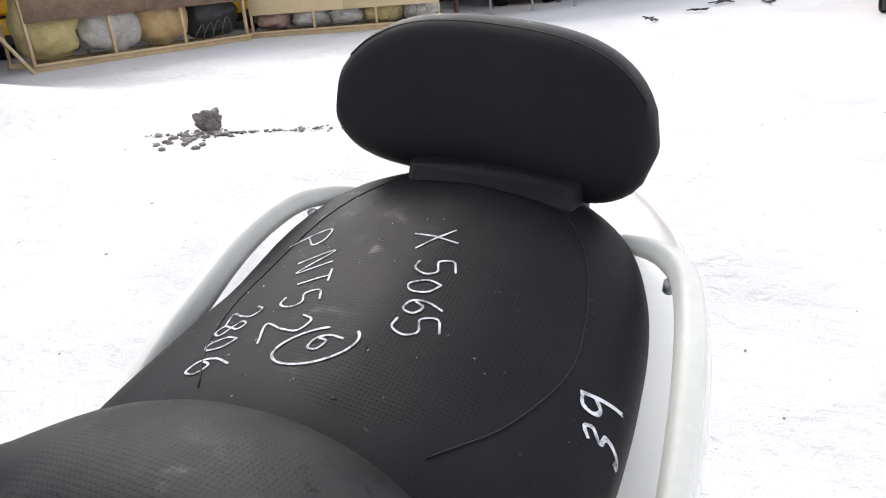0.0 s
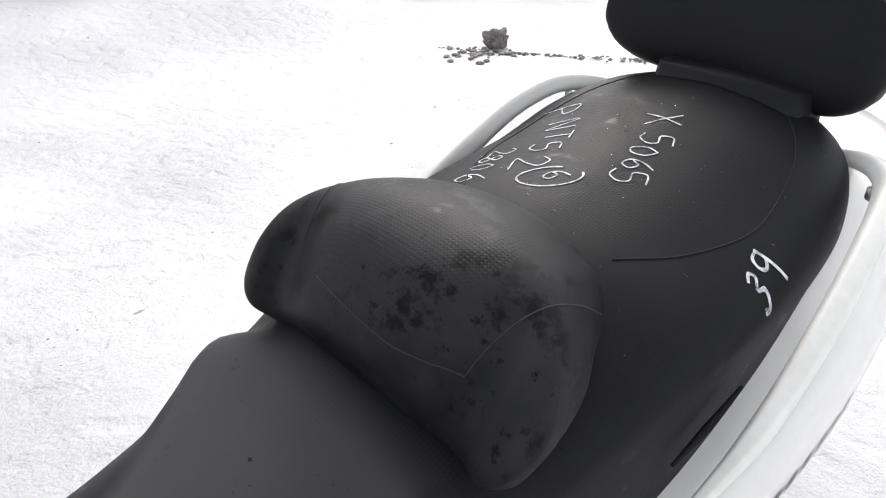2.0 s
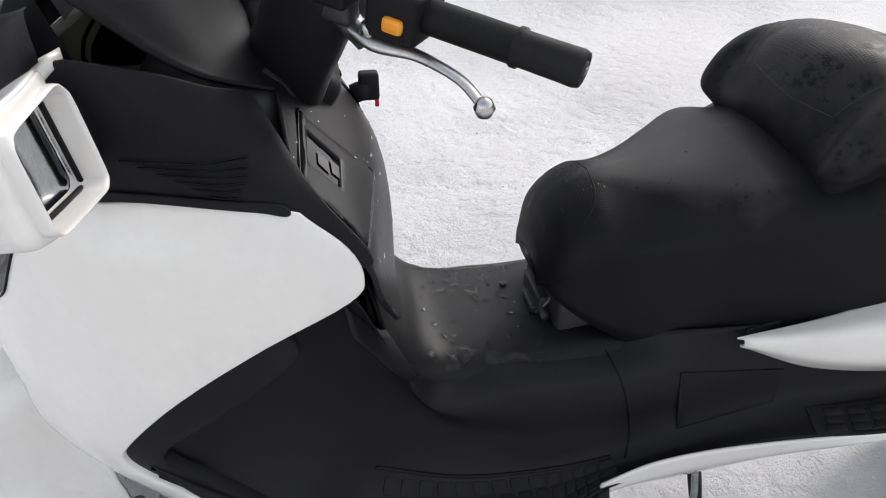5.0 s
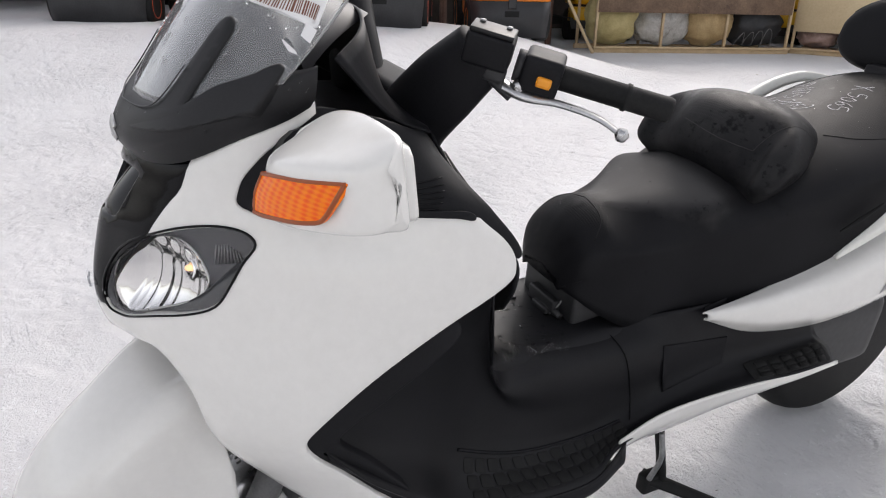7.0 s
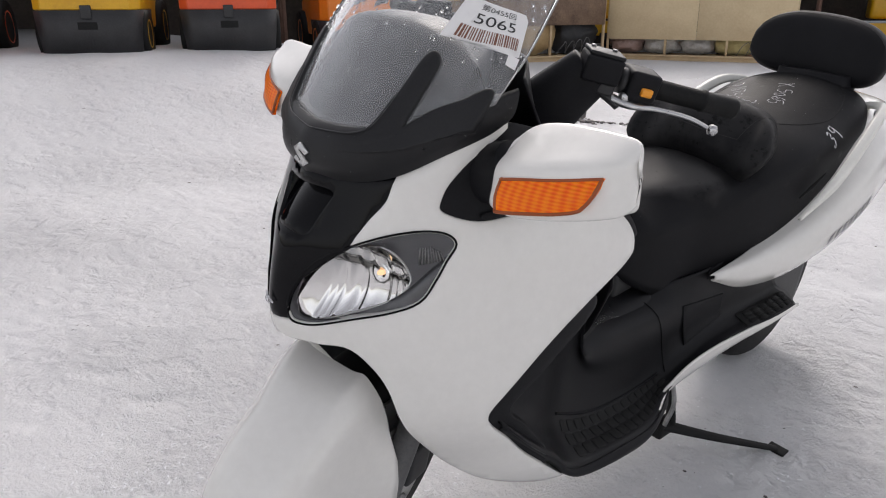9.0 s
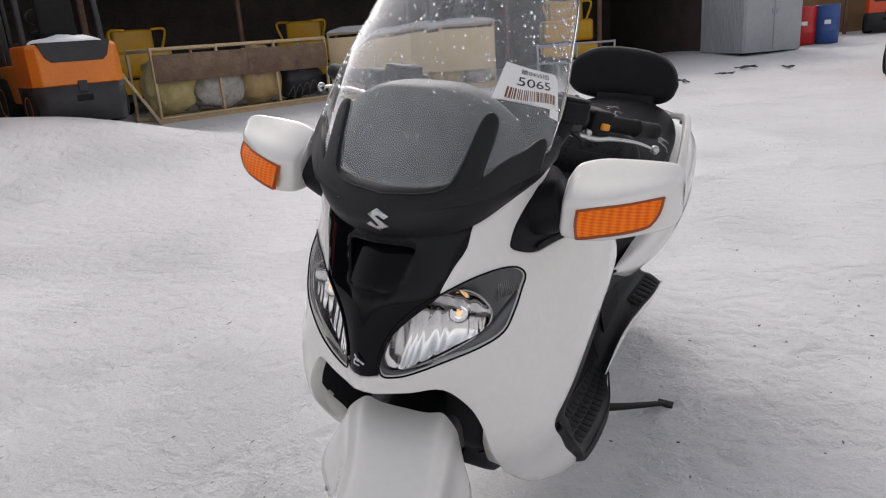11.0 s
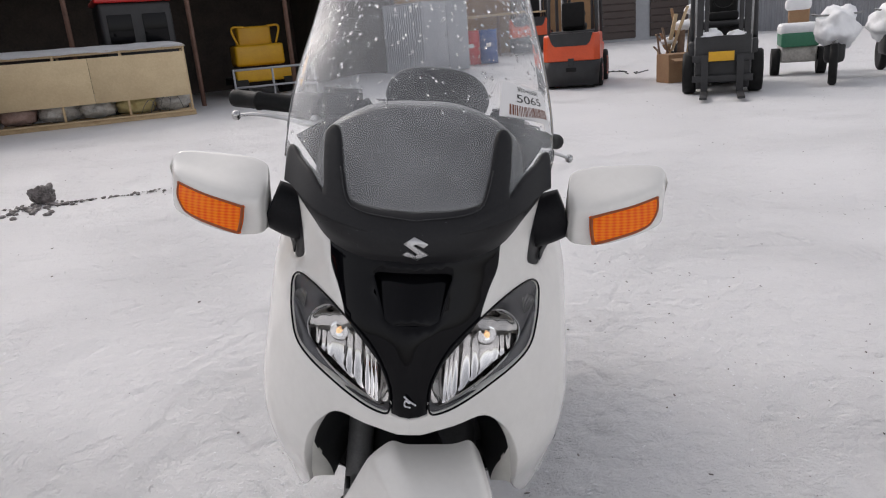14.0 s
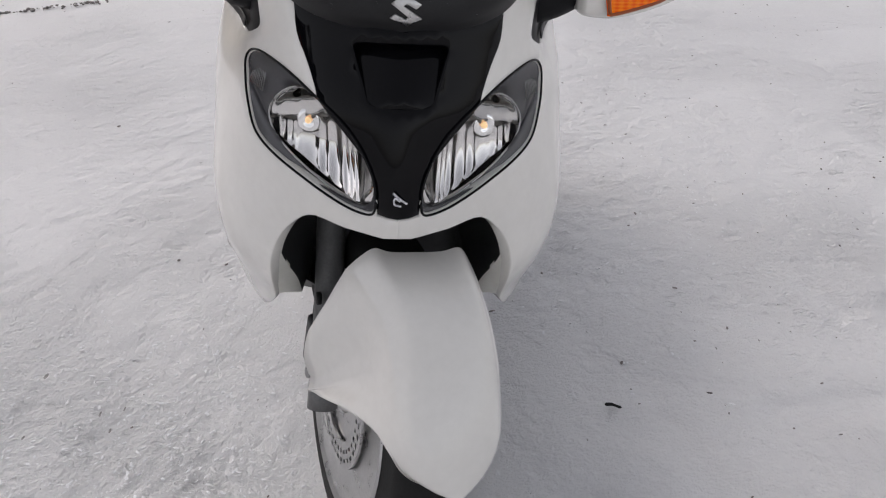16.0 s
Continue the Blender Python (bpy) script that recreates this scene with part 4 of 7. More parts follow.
# mirrors with amber indicators
mir_sections = []
MIR = [(.246, .166, .908, .955, .235, .987, .908), (.256, .152, .903, .962, .262, 1.005, .903), (.290, .147, .902, .969, .274, 1.015, .903), (.330, .157, .908, .977, .278, 1.018, .909),
       (.370, .176, .917, .985, .278, 1.020, .917), (.398, .194, .925, .990, .276, 1.020, .925), (.411, .212, .931, .990, .271, 1.013, .931), (.417, .234, .942, .980, .262, .996, .943)]
for x, yf, zl, zm, yb, zh, zb in curve(MIR, 80):
    corners = [np.array(c) for c in ((yf + .005, zl), (yf + .010, zm), (yb - .034, zh), (yb - .026, zh - .003), (yb - .014, zb))]
    loop = []
    for a, b in zip(corners, corners[1:] + corners[:1]):
        loop += [a * .88 + b * .12, a * .5 + b * .5, a * .12 + b * .88]
    mir_sections.append([(x, y, z) for y, z in curve(loop, 140, True)])
GLASS_LINE = [(.276, .909), (.395, .930), (.404, .940), (.402, 1.000), (.393, 1.009), (.292, 1.007), (.276, .992)]
mid_c = np.array((.340, .958))
mouth_line = [tuple(mid_c + (np.array(p) - mid_c) * .985) for p in curve(rounded(GLASS_LINE, .2, 3), 48, True)]
housing_bm = loft(mir_sections)
bmesh.ops.recalc_face_normals(housing_bm, faces=housing_bm.faces[:])
cut = [f for f in housing_bm.faces if f.normal.y > .3 and len(f.verts) == 4 and inside(mouth_line, f.calc_center_median().x, f.calc_center_median().z)]
bmesh.ops.delete(housing_bm, geom=cut, context="FACES")
DEPTH = .014
for sg in (1, -1):
    def sided(bm, sg=sg):
        return bm if sg > 0 else mirrored(bm)
    m = part("mirror_housing", sided(housing_bm.copy()), WHITE, scooter, "white mirror pod with amber indicator")
    ind = sheet([[(.277, .1525, .950), (.31, .160, .958), (.35, .1755, .966), (.392, .199, .976)],
                 [(.278, .1445, .931), (.31, .151, .938), (.35, .166, .946), (.392, .189, .957)],
                 [(.282, .1415, .911), (.31, .147, .917), (.35, .162, .926), (.388, .186, .937)]])
    amber_line = [tuple(p) for p in curve([(0, .1), (.1, 0), (1.5, 0), (2.9, 0), (3, .1), (2.97, 1.0), (2.85, 1.7), (2.6, 2.0), (1.5, 2.0), (.1, 2.0), (0, 1.8)], 60, True)]
    lens = part("indicator_lens", sided(skin(amber_line, ind, 0.12, 0.12, 0.006, -1, 0.002, 0.002)), AMBER, m, "amber indicator lens")
    part("indicator_rim", sided(tube([ind(a, b) + (0, -.001, 0) for a, b in amber_line + amber_line[:1]], 0.0026, 6, smooth=False)), AMBER_DARK, m)
    def glass_at(a, b):
        return np.array([mid_c[0] + (a - mid_c[0]) * .90, .2545 - .14 * (b - mid_c[1]) - DEPTH, mid_c[1] - .001 + (b - mid_c[1]) * .89])
    part("mirror_glass", sided(skin(GLASS_LINE, glass_at, 0.02, 0.02, 0.003, 1, 0.0035, 0.001)), MIRROR, m)
    edge_in = curve(rounded(GLASS_LINE, .2, 3), 48, True)
    ringed = [[(mid_c[0] + (a - mid_c[0]) * k, y + .14 * (mid_c[1] - b), mid_c[1] + (b - mid_c[1]) * k) for a, b in edge_in] for k, y in ((1.0, .238), (1.012, .252), (1.012, .262), (1.0, .2665), (.98, .2665), (.968, .262), (.955, .25), (.935, .25 - DEPTH * .5), (.92, .2535 - DEPTH), (.91, .2515 - DEPTH))]
    part("bezel", sided(loft(ringed, False)), WHITE, m, "white mirror rim with a sloping inner wall")
    part("glass_rim", sided(tube([glass_at(a, b) + (0, .004, 0) for a, b in [mid_c + (np.array(p) - mid_c) * 1.01 for p in GLASS_LINE + GLASS_LINE[:1]]], .0026, 8, smooth=False)), BLACK, m)
    part("mirror_stalk", sided(tube([(.18, .22, .925), (.21, .215, .93), (.245, .21, .945)], [.05, .045, .04], 16, flat=.8, up=(0, 1, 0))), BLACK, m)

housing_bm.free()

# black foot wells, tunnel and lower body
foot_rows = [
    [(.258, .215, .600), (.255, .217, .588), (.253, .222, .565), (.255, .222, .55), (.262, .219, .54)],
    [(.273, .27, .662), (.245, .285, .612), (.228, .30, .55), (.240, .29, .495), (.277, .285, .470)],
    [(.272, .36, .715), (.225, .38, .635), (.195, .40, .53), (.21, .385, .44), (.273, .37, .392)],
    [(.268, .45, .768), (.205, .475, .645), (.16, .51, .49), (.19, .48, .365), (.270, .45, .325)],
    [(.150, .540, .520), (.172, .556, .48), (.160, .60, .41), (.19, .60, .325), (.268, .60, .302)],
    [(.096, .65, .508), (.158, .68, .472), (.168, .72, .38), (.19, .73, .318), (.262, .72, .297)],
    [(.096, .80, .511), (.160, .82, .476), (.176, .84, .39), (.20, .83, .345), (.238, .80, .335)],
    [(.165, .98, .55), (.178, 1.0, .48), (.19, 1.02, .425), (.215, 1.02, .40), (.245, 1.0, .392)],
    [(.175, 1.16, .56), (.19, 1.18, .49), (.205, 1.19, .435), (.24, 1.19, .418), (.275, 1.18, .412)],
    [(.17, 1.30, .58), (.19, 1.32, .50), (.21, 1.33, .44), (.245, 1.33, .43), (.282, 1.30, .42)]]
foot_surface = sheet(foot_rows)
both("footboard_panel", grid_mesh(foot_surface, 0, 4, 28, 0, 8.9, 80, 0.004, 1), FOOT_BLACK, scooter, "black plastic footboard panel with rubber mat")
for row in range(3):
    for k in range(15):
        u, v = 2.95 + .30 * row, 3.05 + .06 * row + .21 * k
        if v < 5.95:
            both("mat_pad", skin(rounded([(u, v), (u + .25, v + .01), (u + .25, v + .17), (u, v + .16)], .12, 1), foot_surface, .3, .3, .002, 1, .0016, .0012), RUBBER, scooter)
both("peg_mat", skin(rounded([(2.55, 7.45), (3.9, 7.5), (3.9, 8.85), (2.6, 8.8)], .12), foot_surface, .2, .2, .003, 1, .0022, .0015), RUBBER, scooter)
for row in range(3):
    for k in range(6):
        u, v = 2.72 + .38 * row, 7.58 + .2 * k
        both("peg_pad", skin(rounded([(u, v), (u + .31, v + .01), (u + .31, v + .15), (u, v + .14)], .12, 1), foot_surface, .3, .3, .002, 1, .0042, .0012), RUBBER, scooter)
both("mat_edge", tube([foot_surface(2.85, 2.9 + .25 * k) + (0, 0, .001) for k in range(13)], .003, 6), BLACK, scooter)
side_drop = sheet([
    [(.260, .22, .535), (.264, .29, .47), (.268, .37, .392), (.27, .45, .325), (.268, .6, .302), (.262, .72, .297), (.238, .8, .335)],
    [(.252, .23, .51), (.256, .30, .445), (.260, .38, .37), (.26, .46, .295), (.258, .6, .262), (.25, .72, .25), (.23, .81, .27)],
    [(.11, .225, .42), (.12, .31, .36), (.13, .40, .30), (.14, .5, .24), (.12, .62, .21), (.12, .74, .2), (.12, .84, .21)]])
both("belly_panel", grid_mesh(side_drop, 0, 6, 36, 0, 2, 10, 0.003, 1), BLACK, scooter)
tunnel = sheet([[(x * w, y - bow * (x / .17) ** 2, z - d * k) for x, k in ((-.120, 2.2), (-.140, 1.1), (-.130, .35), (-.09, .03), (0, 0), (.09, .03), (.130, .35), (.140, 1.1), (.120, 2.2))]
                for y, z, w, d, bow in ((.502, .70, 1.18, .0, .030), (.519, .597, 1.10, .004, .024), (.541, .543, 1.02, .016, .012), (.580, .516, .97, .036, 0), (.65, .508, .95, .046, 0), (.72, .507, .95, .05, 0), (.86, .520, .97, .05, 0))])
gusset = sheet([[(.266, .452, .745), (.215, .485, .665), (.155, .500, .61), (.12, .505, .57)], [(.266, .458, .70), (.20, .51, .57), (.155, .538, .515), (.12, .55, .48)]])
both("well_gusset", grid_mesh(gusset, 0, 3, 18, 0, 1, 6, .003, 1), FOOT_BLACK, scooter)
part("inner_frame", block((.29, .10, .26), (0, .435, .475), .02), IRON, scooter, "dark frame behind the leg shield")
tun = part("tunnel_cover", grid_mesh(tunnel, 0, 8, 48, 0, 6, 42, 0.004, -1), FOOT_BLACK, scooter, "wet black plastic tunnel cover")
shield = sheet([[(-.142, .406, .932), (-.10, .413, .93), (0, .42, .935), (.10, .413, .93), (.142, .406, .932)],
                [(-.238, .422, .862), (-.15, .44, .875), (0, .46, .885), (.15, .44, .875), (.238, .422, .862)],
                [(-.270, .476, .795), (-.18, .487, .803), (0, .510, .81), (.18, .487, .803), (.270, .476, .795)],
                [(-.262, .490, .74), (-.17, .505, .73), (0, .525, .72), (.17, .505, .73), (.262, .490, .74)],
                [(-.21, .51, .67), (-.15, .52, .64), (0, .52, .63), (.15, .52, .64), (.21, .51, .67)]])
leg = part("leg_shield", grid_mesh(shield, 0, 4, 32, 0, 4, 24, 0.004, -1), WET_BLACK, scooter, "black plastic leg shield with glovebox lids")
lid_line = rounded([(3.1, .50), (3.84, .94), (3.76, 1.93), (2.58, 1.95)], .10)
pocket = rounded([(3.17, .68), (3.58, .90), (3.28, 1.48), (2.88, 1.38)], .12)


def shield_in(u, v):
    return shield(u, v) + np.array([0, -.006, -.004])


lid = skin(lid_line, shield, 0.10, 0.10, 0.006, 1, 0.0085, 0.0025, holes=[pocket])
for bm in (lid.copy(), mirrored(lid)):
    part("glovebox_lid", bm, WET_BLACK, leg)
lid.free()
groove = tube([shield(a, b) + (0, .0035, .003) for a, b in rounded([(3.07, .42), (3.93, .92), (3.82, 2.02), (2.52, 2.03)], .10)] , .0022, 6, smooth=False)
both("lid_groove", groove, GLOSS_BLACK, leg)
both("latch_recess", skin(rounded([(3.17, .66), (3.6, .88), (3.3, 1.5), (2.86, 1.4)], .1), shield, .08, .08, .002, 1, .0052, .001), GLOSS_BLACK, leg)
for a, b in ((3.16, 1.02), (3.04, 1.24)):
    part("sticker", skin([(a, b), (a + .14, b + .07), (a + .07, b + .27), (a - .07, b + .20)], shield, .06, .06, 0, 1, .0066), WORN_FOIL, leg, "worn grey sticker")
column = Matrix.Translation((0, .425, .885)) @ Matrix.Rotation(radians(-40), 4, "X")
part("column_cover", block((.135, .07, .10), (0, 0, 0), .024, column, 4), BLACK, scooter, "rounded black steering column cover")
part("cover_seam", tube([column @ Vector(p) for p in ((-.066, .024, .012), (-.05, .0358, .012), (.05, .0358, .012), (.066, .024, .012))], .001, 6, smooth=False), GLOSS_BLACK, scooter)
part("column_gap", block((.10, .03, .03), (0, .456, .842), .008, Matrix.Identity(4)), IRON, scooter)
binn = sheet([[(-.205, .25, 1.05), (-.15, .30, 1.075), (0, .34, 1.08), (.15, .30, 1.075), (.205, .25, 1.05)],
              [(-.178, .33, .97), (-.13, .345, .98), (0, .37, .98), (.13, .345, .98), (.178, .33, .97)],
              [(-.142, .406, .932), (-.10, .413, .93), (0, .42, .935), (.10, .413, .93), (.142, .406, .932)]])
part("dash_panel", grid_mesh(binn, 0, 4, 24, 0, 2, 12, 0.004, -1), BLACK, scooter)
key = joined(block((.022, .028, .04), (-.115, .518, .838), .005), lathe([(.014, 0), (.014, .02), (.011, .024)], (-.11, .495, .828), (-.2, 1, .3), 16))
part("ignition_key", key, RUBBER, leg, "black key in the ignition lock")
part("key_tag", block((.005, .006, .012), (-.113, .528, .812), .002), RED, leg)
both("low_trim", grid_mesh(sheet([[(.238, .79, .34), (.244, .86, .378), (.248, .95, .392), (.26, 1.06, .402), (.278, 1.2, .412), (.284, 1.3, .42)],
                                  [(.226, .79, .30), (.236, .86, .335), (.24, .95, .35), (.252, 1.06, .37), (.276, 1.2, .395), (.285, 1.3, .412)],
                                  [(.19, .80, .26), (.205, .86, .285), (.215, .95, .305), (.23, 1.06, .335), (.262, 1.2, .378), (.278, 1.3, .405)]]), 0, 5, 40, 0, 2, 10, 0.004, -1), WHITE, scooter, "white lower trim panel")

# seat: rider, passenger, bolster and back rest
SEAT = [  # y, half width, top, edge height, bottom
    (.728, .060, .640, .61, .592), (.752, .098, .696, .65, .572), (.802, .118, .733, .675, .535), (.87, .134, .742, .682, .50), (.95, .150, .762, .695, .485),
    (1.03, .178, .788, .725, .50), (1.13, .21, .812, .765, .515), (1.24, .230, .860, .800, .59), (1.34, .240, .884, .820, .675), (1.44, .243, .908, .838, .74),
    (1.53, .236, .931, .868, .80), (1.60, .210, .941, .890, .85), (1.65, .170, .936, .898, .872), (1.678, .115, .925, .904, .888)]


def mid_x(y):
    """The rear half runs a little askew: the middle of the seat at y."""
    return .028 * min(1.0, max(0.0, (y - .92) / .5))


def far_side(bm, closer=0.0):
    """The same rear part on the other side of the seat's middle."""
    b = mirrored(bm)
    for v in b.verts:
        v.co.x += 2 * mid_x(v.co.y) + closer
    return b


def seat_ring(y, w, zt, ze, zb, n=25):
    o = mid_x(y)
    w, d = w - o, zt - ze
    half = [(0.0, zt), (w * .35, zt - d * .12), (w * .62, zt - d * .36), (w * .84, zt - d * .68), (w * .97, ze - .004), (w, ze - .03), (w * .985, (ze + zb) / 2), (w * .96, zb)]
    edge = .76 * (y - .79) / w
    if .06 < edge and y < 1.05:
        f = min(edge, .9)
        mid = f + (.97 - f) * .45
        crease = [(0.0, zt), (w * f * .6, zt - d * .05), (w * f, zt - d * (.05 + .30 * f)), (w * mid, zt - d * (.35 + .36 * f)), (w * .97, ze - .004)]
        blend = step01(.06, .3, edge) * (1 - step01(.99, 1.05, y))
        half = [(a[0] * (1 - blend) + b[0] * blend, a[1] * (1 - blend) + b[1] * blend) for a, b in zip(half[:5], crease)] + half[5:]
    p = curve(half, n)
    right = [(o - a, y, b) for a, b in p[::-1]]
    left = [(o + a, y, b) for a, b in p]
    return right[:-1] + left + [(o + w * .4, y, zb - .005), (o - w * .4, y, zb - .005)]


seat_rings = [seat_ring(*q) for q in curve(SEAT, 90)]
seat_bm = loft(seat_rings)
seat_tree = BVHTree.FromBMesh(seat_bm)


def seat_z(x, y):
    hit = seat_tree.ray_cast(Vector((x, y, 1.5)), Vector((0, 0, -1)))
    return hit[0].z if hit[0] else 0.9


part("seat_base", block((.17, .37, .085), (0, .94, .545), .01), IRON, scooter, "dark base under the front of the seat")
seat = part("seat", seat_bm, VINYL_DOTS, scooter, "black vinyl dual seat, damp, with chalk marks")


both("seam", tube([(x, y, seat_z(x, y) + .0001) for x, y in curve([(.085, .775), (.06, .80), (.0, .808)], 20)], .0008, 6, smooth=False), RUBBER, seat)
for sg in (1, -1):
    line = curve([(.118, 1.27), (.158, 1.33), (.18, 1.42), (.155, 1.54), (.08, 1.635)], 24)
    part("seam", tube([(mid_x(y) + sg * (x - .02), y, seat_z(mid_x(y) + sg * (x - .02), y) + .0003) for x, y in line], .0009, 6, smooth=False), RUBBER, seat)

# rider bolster: sections across, from its middle to the tip of a side lobe; each runs round from the front foot over the top
BOLSTER = [
    (0, [(1.050, .78), (1.032, .83), (1.050, .885), (1.085, .915), (1.15, .922), (1.235, .886), (1.20, .80), (1.10, .74)]),
    (.055, [(1.052, .777), (1.034, .827), (1.052, .88), (1.088, .912), (1.15, .918), (1.23, .884), (1.20, .80), (1.10, .74)]),
    (.10, [(1.058, .768), (1.044, .812), (1.066, .86), (1.098, .900), (1.15, .908), (1.22, .874), (1.19, .80), (1.09, .74)]),
    (.127, [(1.050, .772), (1.046, .806), (1.070, .856), (1.106, .894), (1.148, .896), (1.205, .862), (1.18, .79), (1.09, .74)]),
    (.150, [(1.036, .785), (1.033, .806), (1.058, .852), (1.100, .886), (1.135, .880), (1.165, .845), (1.15, .80), (1.075, .77)]),
    (.170, [(1.040, .80), (1.04, .815), (1.06, .848), (1.09, .869), (1.112, .858), (1.128, .835), (1.11, .81), (1.06, .79)]),
    (.181, [(1.058, .818), (1.058, .825), (1.066, .836), (1.074, .841), (1.082, .838), (1.088, .829), (1.08, .82), (1.066, .814)])]
rows = [[np.array((x, *p)) for p in r] for x, r in [(-x, r) for x, r in BOLSTER[:0:-1]] + BOLSTER]
bol = []
for k in range(81):
    u = (len(rows) - 1) * k / 80
    ring = curve([along([r[i] for r in rows], u) for i in range(8)], 48, True)
    bol.append([p + (.026, 0, 0) for p in ring])
bol_bm = loft(bol)
bol_tree = BVHTree.FromBMesh(bol_bm)
bolster = part("rider_bolster", bol_bm, VINYL_PAD, seat, "padded black rider bolster with side lobes")
THREAD = shader("grey_thread", (0.03, 0.028, 0.028), 0.8)
for line in ([(-.03, 1.036, .87), (.06, 1.04, .856), (.128, 1.072, .841)], [(.128, 1.072, .841), (.138, 1.082, .868), (.152, 1.105, .893), (.165, 1.15, .888), (.172, 1.19, .862)],
             [(-.075, 1.07, .835), (-.088, 1.08, .865), (-.10, 1.105, .893), (-.112, 1.15, .888)]):
    path = []
    for p in curve(line, 30):
        hit = bol_tree.find_nearest(Vector(p))
        path.append(hit[0] + hit[1] * .0002)
    part("stitching", tube(path, .00055, 6, smooth=False), THREAD, bolster, "fine grey stitched seam")

# passenger back rest on its bracket
backs = []
for k in range(37):
    a = -1 + 2 * k / 36
    a = math.copysign(abs(a) ** .85, a)
    x = .016 + .190 * a
    f = max(0.06, (1 - abs(a) ** 3.8) ** .5)
    ring = []
    for j in range(28):
        t = 2 * math.pi * j / 28
        c, s_ = math.cos(t), math.sin(t)
        hgt = .089 * math.copysign(abs(s_) ** .75, s_) * f
        yy = .046 * math.copysign(abs(c) ** .7, c) * (f ** .5)
        ring.append((x, 1.69 + yy + .22 * hgt - .03 * a * a, 1.010 + hgt - .016 * a * a - .010 * a))
    backs.append(ring)
back = part("back_rest", loft(backs), VINYL, scooter, "padded black vinyl passenger back rest")
pipe = [np.array(backs[i][7]) for i in range(2, 35)]
part("piping", tube([(p[0], p[1] - .024, p[2] - .006) for p in pipe], .0014, 6, smooth=False), RUBBER, back)
part("bracket", loft([[(.04 + x * w, y, z) for x, y in ((-.1, 1.60), (-.09, 1.59), (.09, 1.59), (.1, 1.60), (.105, 1.66), (.09, 1.69), (-.09, 1.69), (-.105, 1.66))] for z, w in ((.87, 1.05), (.91, .97), (.95, .93))]), BLACK, scooter, "dark back rest bracket")

# white tail and grab rails
def band(pts, breadth, height):
    """A moulded rail: a five-sided section with a crest, swept along the points."""
    n = 60
    line, w, h = curve(pts, n), np.interp(np.linspace(0, 1, n), np.linspace(0, 1, len(breadth)), breadth), np.interp(np.linspace(0, 1, n), np.linspace(0, 1, len(height)), height)
    rings = []
    for k in range(n):
        t = line[min(k + 1, n - 1)] - line[max(k - 1, 0)]
        t = t / np.linalg.norm(t)
        across = np.cross(t, (0, 0, 1.0))
        across = across / np.linalg.norm(across)
        up = np.cross(across, t)
        section = [(-1, .25), (-.72, .62), (.30, .78), (.62, .55), (1, -.35), (.7, -1), (-.7, -1), (-1, -.6)]
        loop = []
        for a, b in zip(section, section[1:] + section[:1]):
            loop += [(a[0] * q + b[0] * (1 - q), a[1] * q + b[1] * (1 - q)) for q in (.85, .5, .15)]
        rings.append([line[k] + across * a * w[k] + up * b * h[k] for a, b in loop])
    bm = loft(rings)
    bmesh.ops.recalc_face_normals(bm, faces=bm.faces[:])
    return bm


tail = sheet([
    [(.187, .977, .547), (.2, 1.1, .579), (.214, 1.25, .637), (.223, 1.4, .722), (.215, 1.5, .83), (.185, 1.6, .878), (.11, 1.70, .888), (0, 1.73, .89)],
    [(.192, .984, .548), (.232, 1.1, .575), (.268, 1.25, .624), (.290, 1.4, .70), (.292, 1.53, .775), (.265, 1.68, .83), (.17, 1.86, .862), (0, 1.93, .87)],
    [(.194, .984, .543), (.235, 1.1, .535), (.276, 1.25, .555), (.300, 1.4, .61), (.303, 1.55, .68), (.276, 1.72, .75), (.17, 1.92, .79), (0, 1.99, .8)],
    [(.187, .984, .537), (.210, 1.1, .497), (.240, 1.25, .50), (.258, 1.4, .535), (.260, 1.56, .59), (.235, 1.72, .65), (.15, 1.9, .69), (0, 1.96, .70)]])
tail_bm = grid_mesh(tail, 0, 7, 70, 0, 3, 24, 0.004, 1)
tails = [part("tail_panel", b, WHITE, scooter, "white tail panel with grey lettering bars") for b in (tail_bm.copy(), far_side(tail_bm))]
tail_bm.free()
bars = []
for k in range(7):
    u = 2.55 + .17 * k
    bars.append(skin([(u, 1.72), (u + .11, 1.68), (u + .09, 1.95), (u - .02, 1.99)], tail, .05, .05, 0.0, 1, -.0052))
part("lettering_bars", joined(*bars), STEEL, tails[0])
for sgn in (1, -1):
    r = band([(.160, 1.655, .874), (.205, 1.628, .889), (.238, 1.594, .896), (.260, 1.545, .894), (.274, 1.47, .868), (.282, 1.38, .812), (.280, 1.29, .742), (.262, 1.20, .668)],
             [.010, .012, .013, .0135, .0135, .0135, .012, .005], [.010, .0115, .0125, .014, .0155, .017, .015, .005])
    part("grab_rail", r if sgn > 0 else far_side(r, .020), WHITE_DUSTY, scooter, "dusty white passenger grab rail")
    b = lathe([(.006, 0), (.006, .012), (.004, .014)], (.245, 1.555, .888), (0, .2, -1), 10)
    part("rail_bolt", b if sgn > 0 else far_side(b, .034), STEEL, scooter)
for side_tail, flip in ((tails[0], 1), (tails[1], -1)):
    line = [tail(u, v) for u, v in curve([(3.05, 1.62), (3.6, 1.42), (4.2, 1.22), (4.42, 1.22), (4.5, 1.38), (4.1, 1.62), (3.5, 1.86), (3.15, 2.02)], 50)]
    seam_bm = tube(line, .0016, 6, smooth=False)
    part("panel_line", seam_bm if flip > 0 else far_side(seam_bm), FORK_GREY, side_tail)
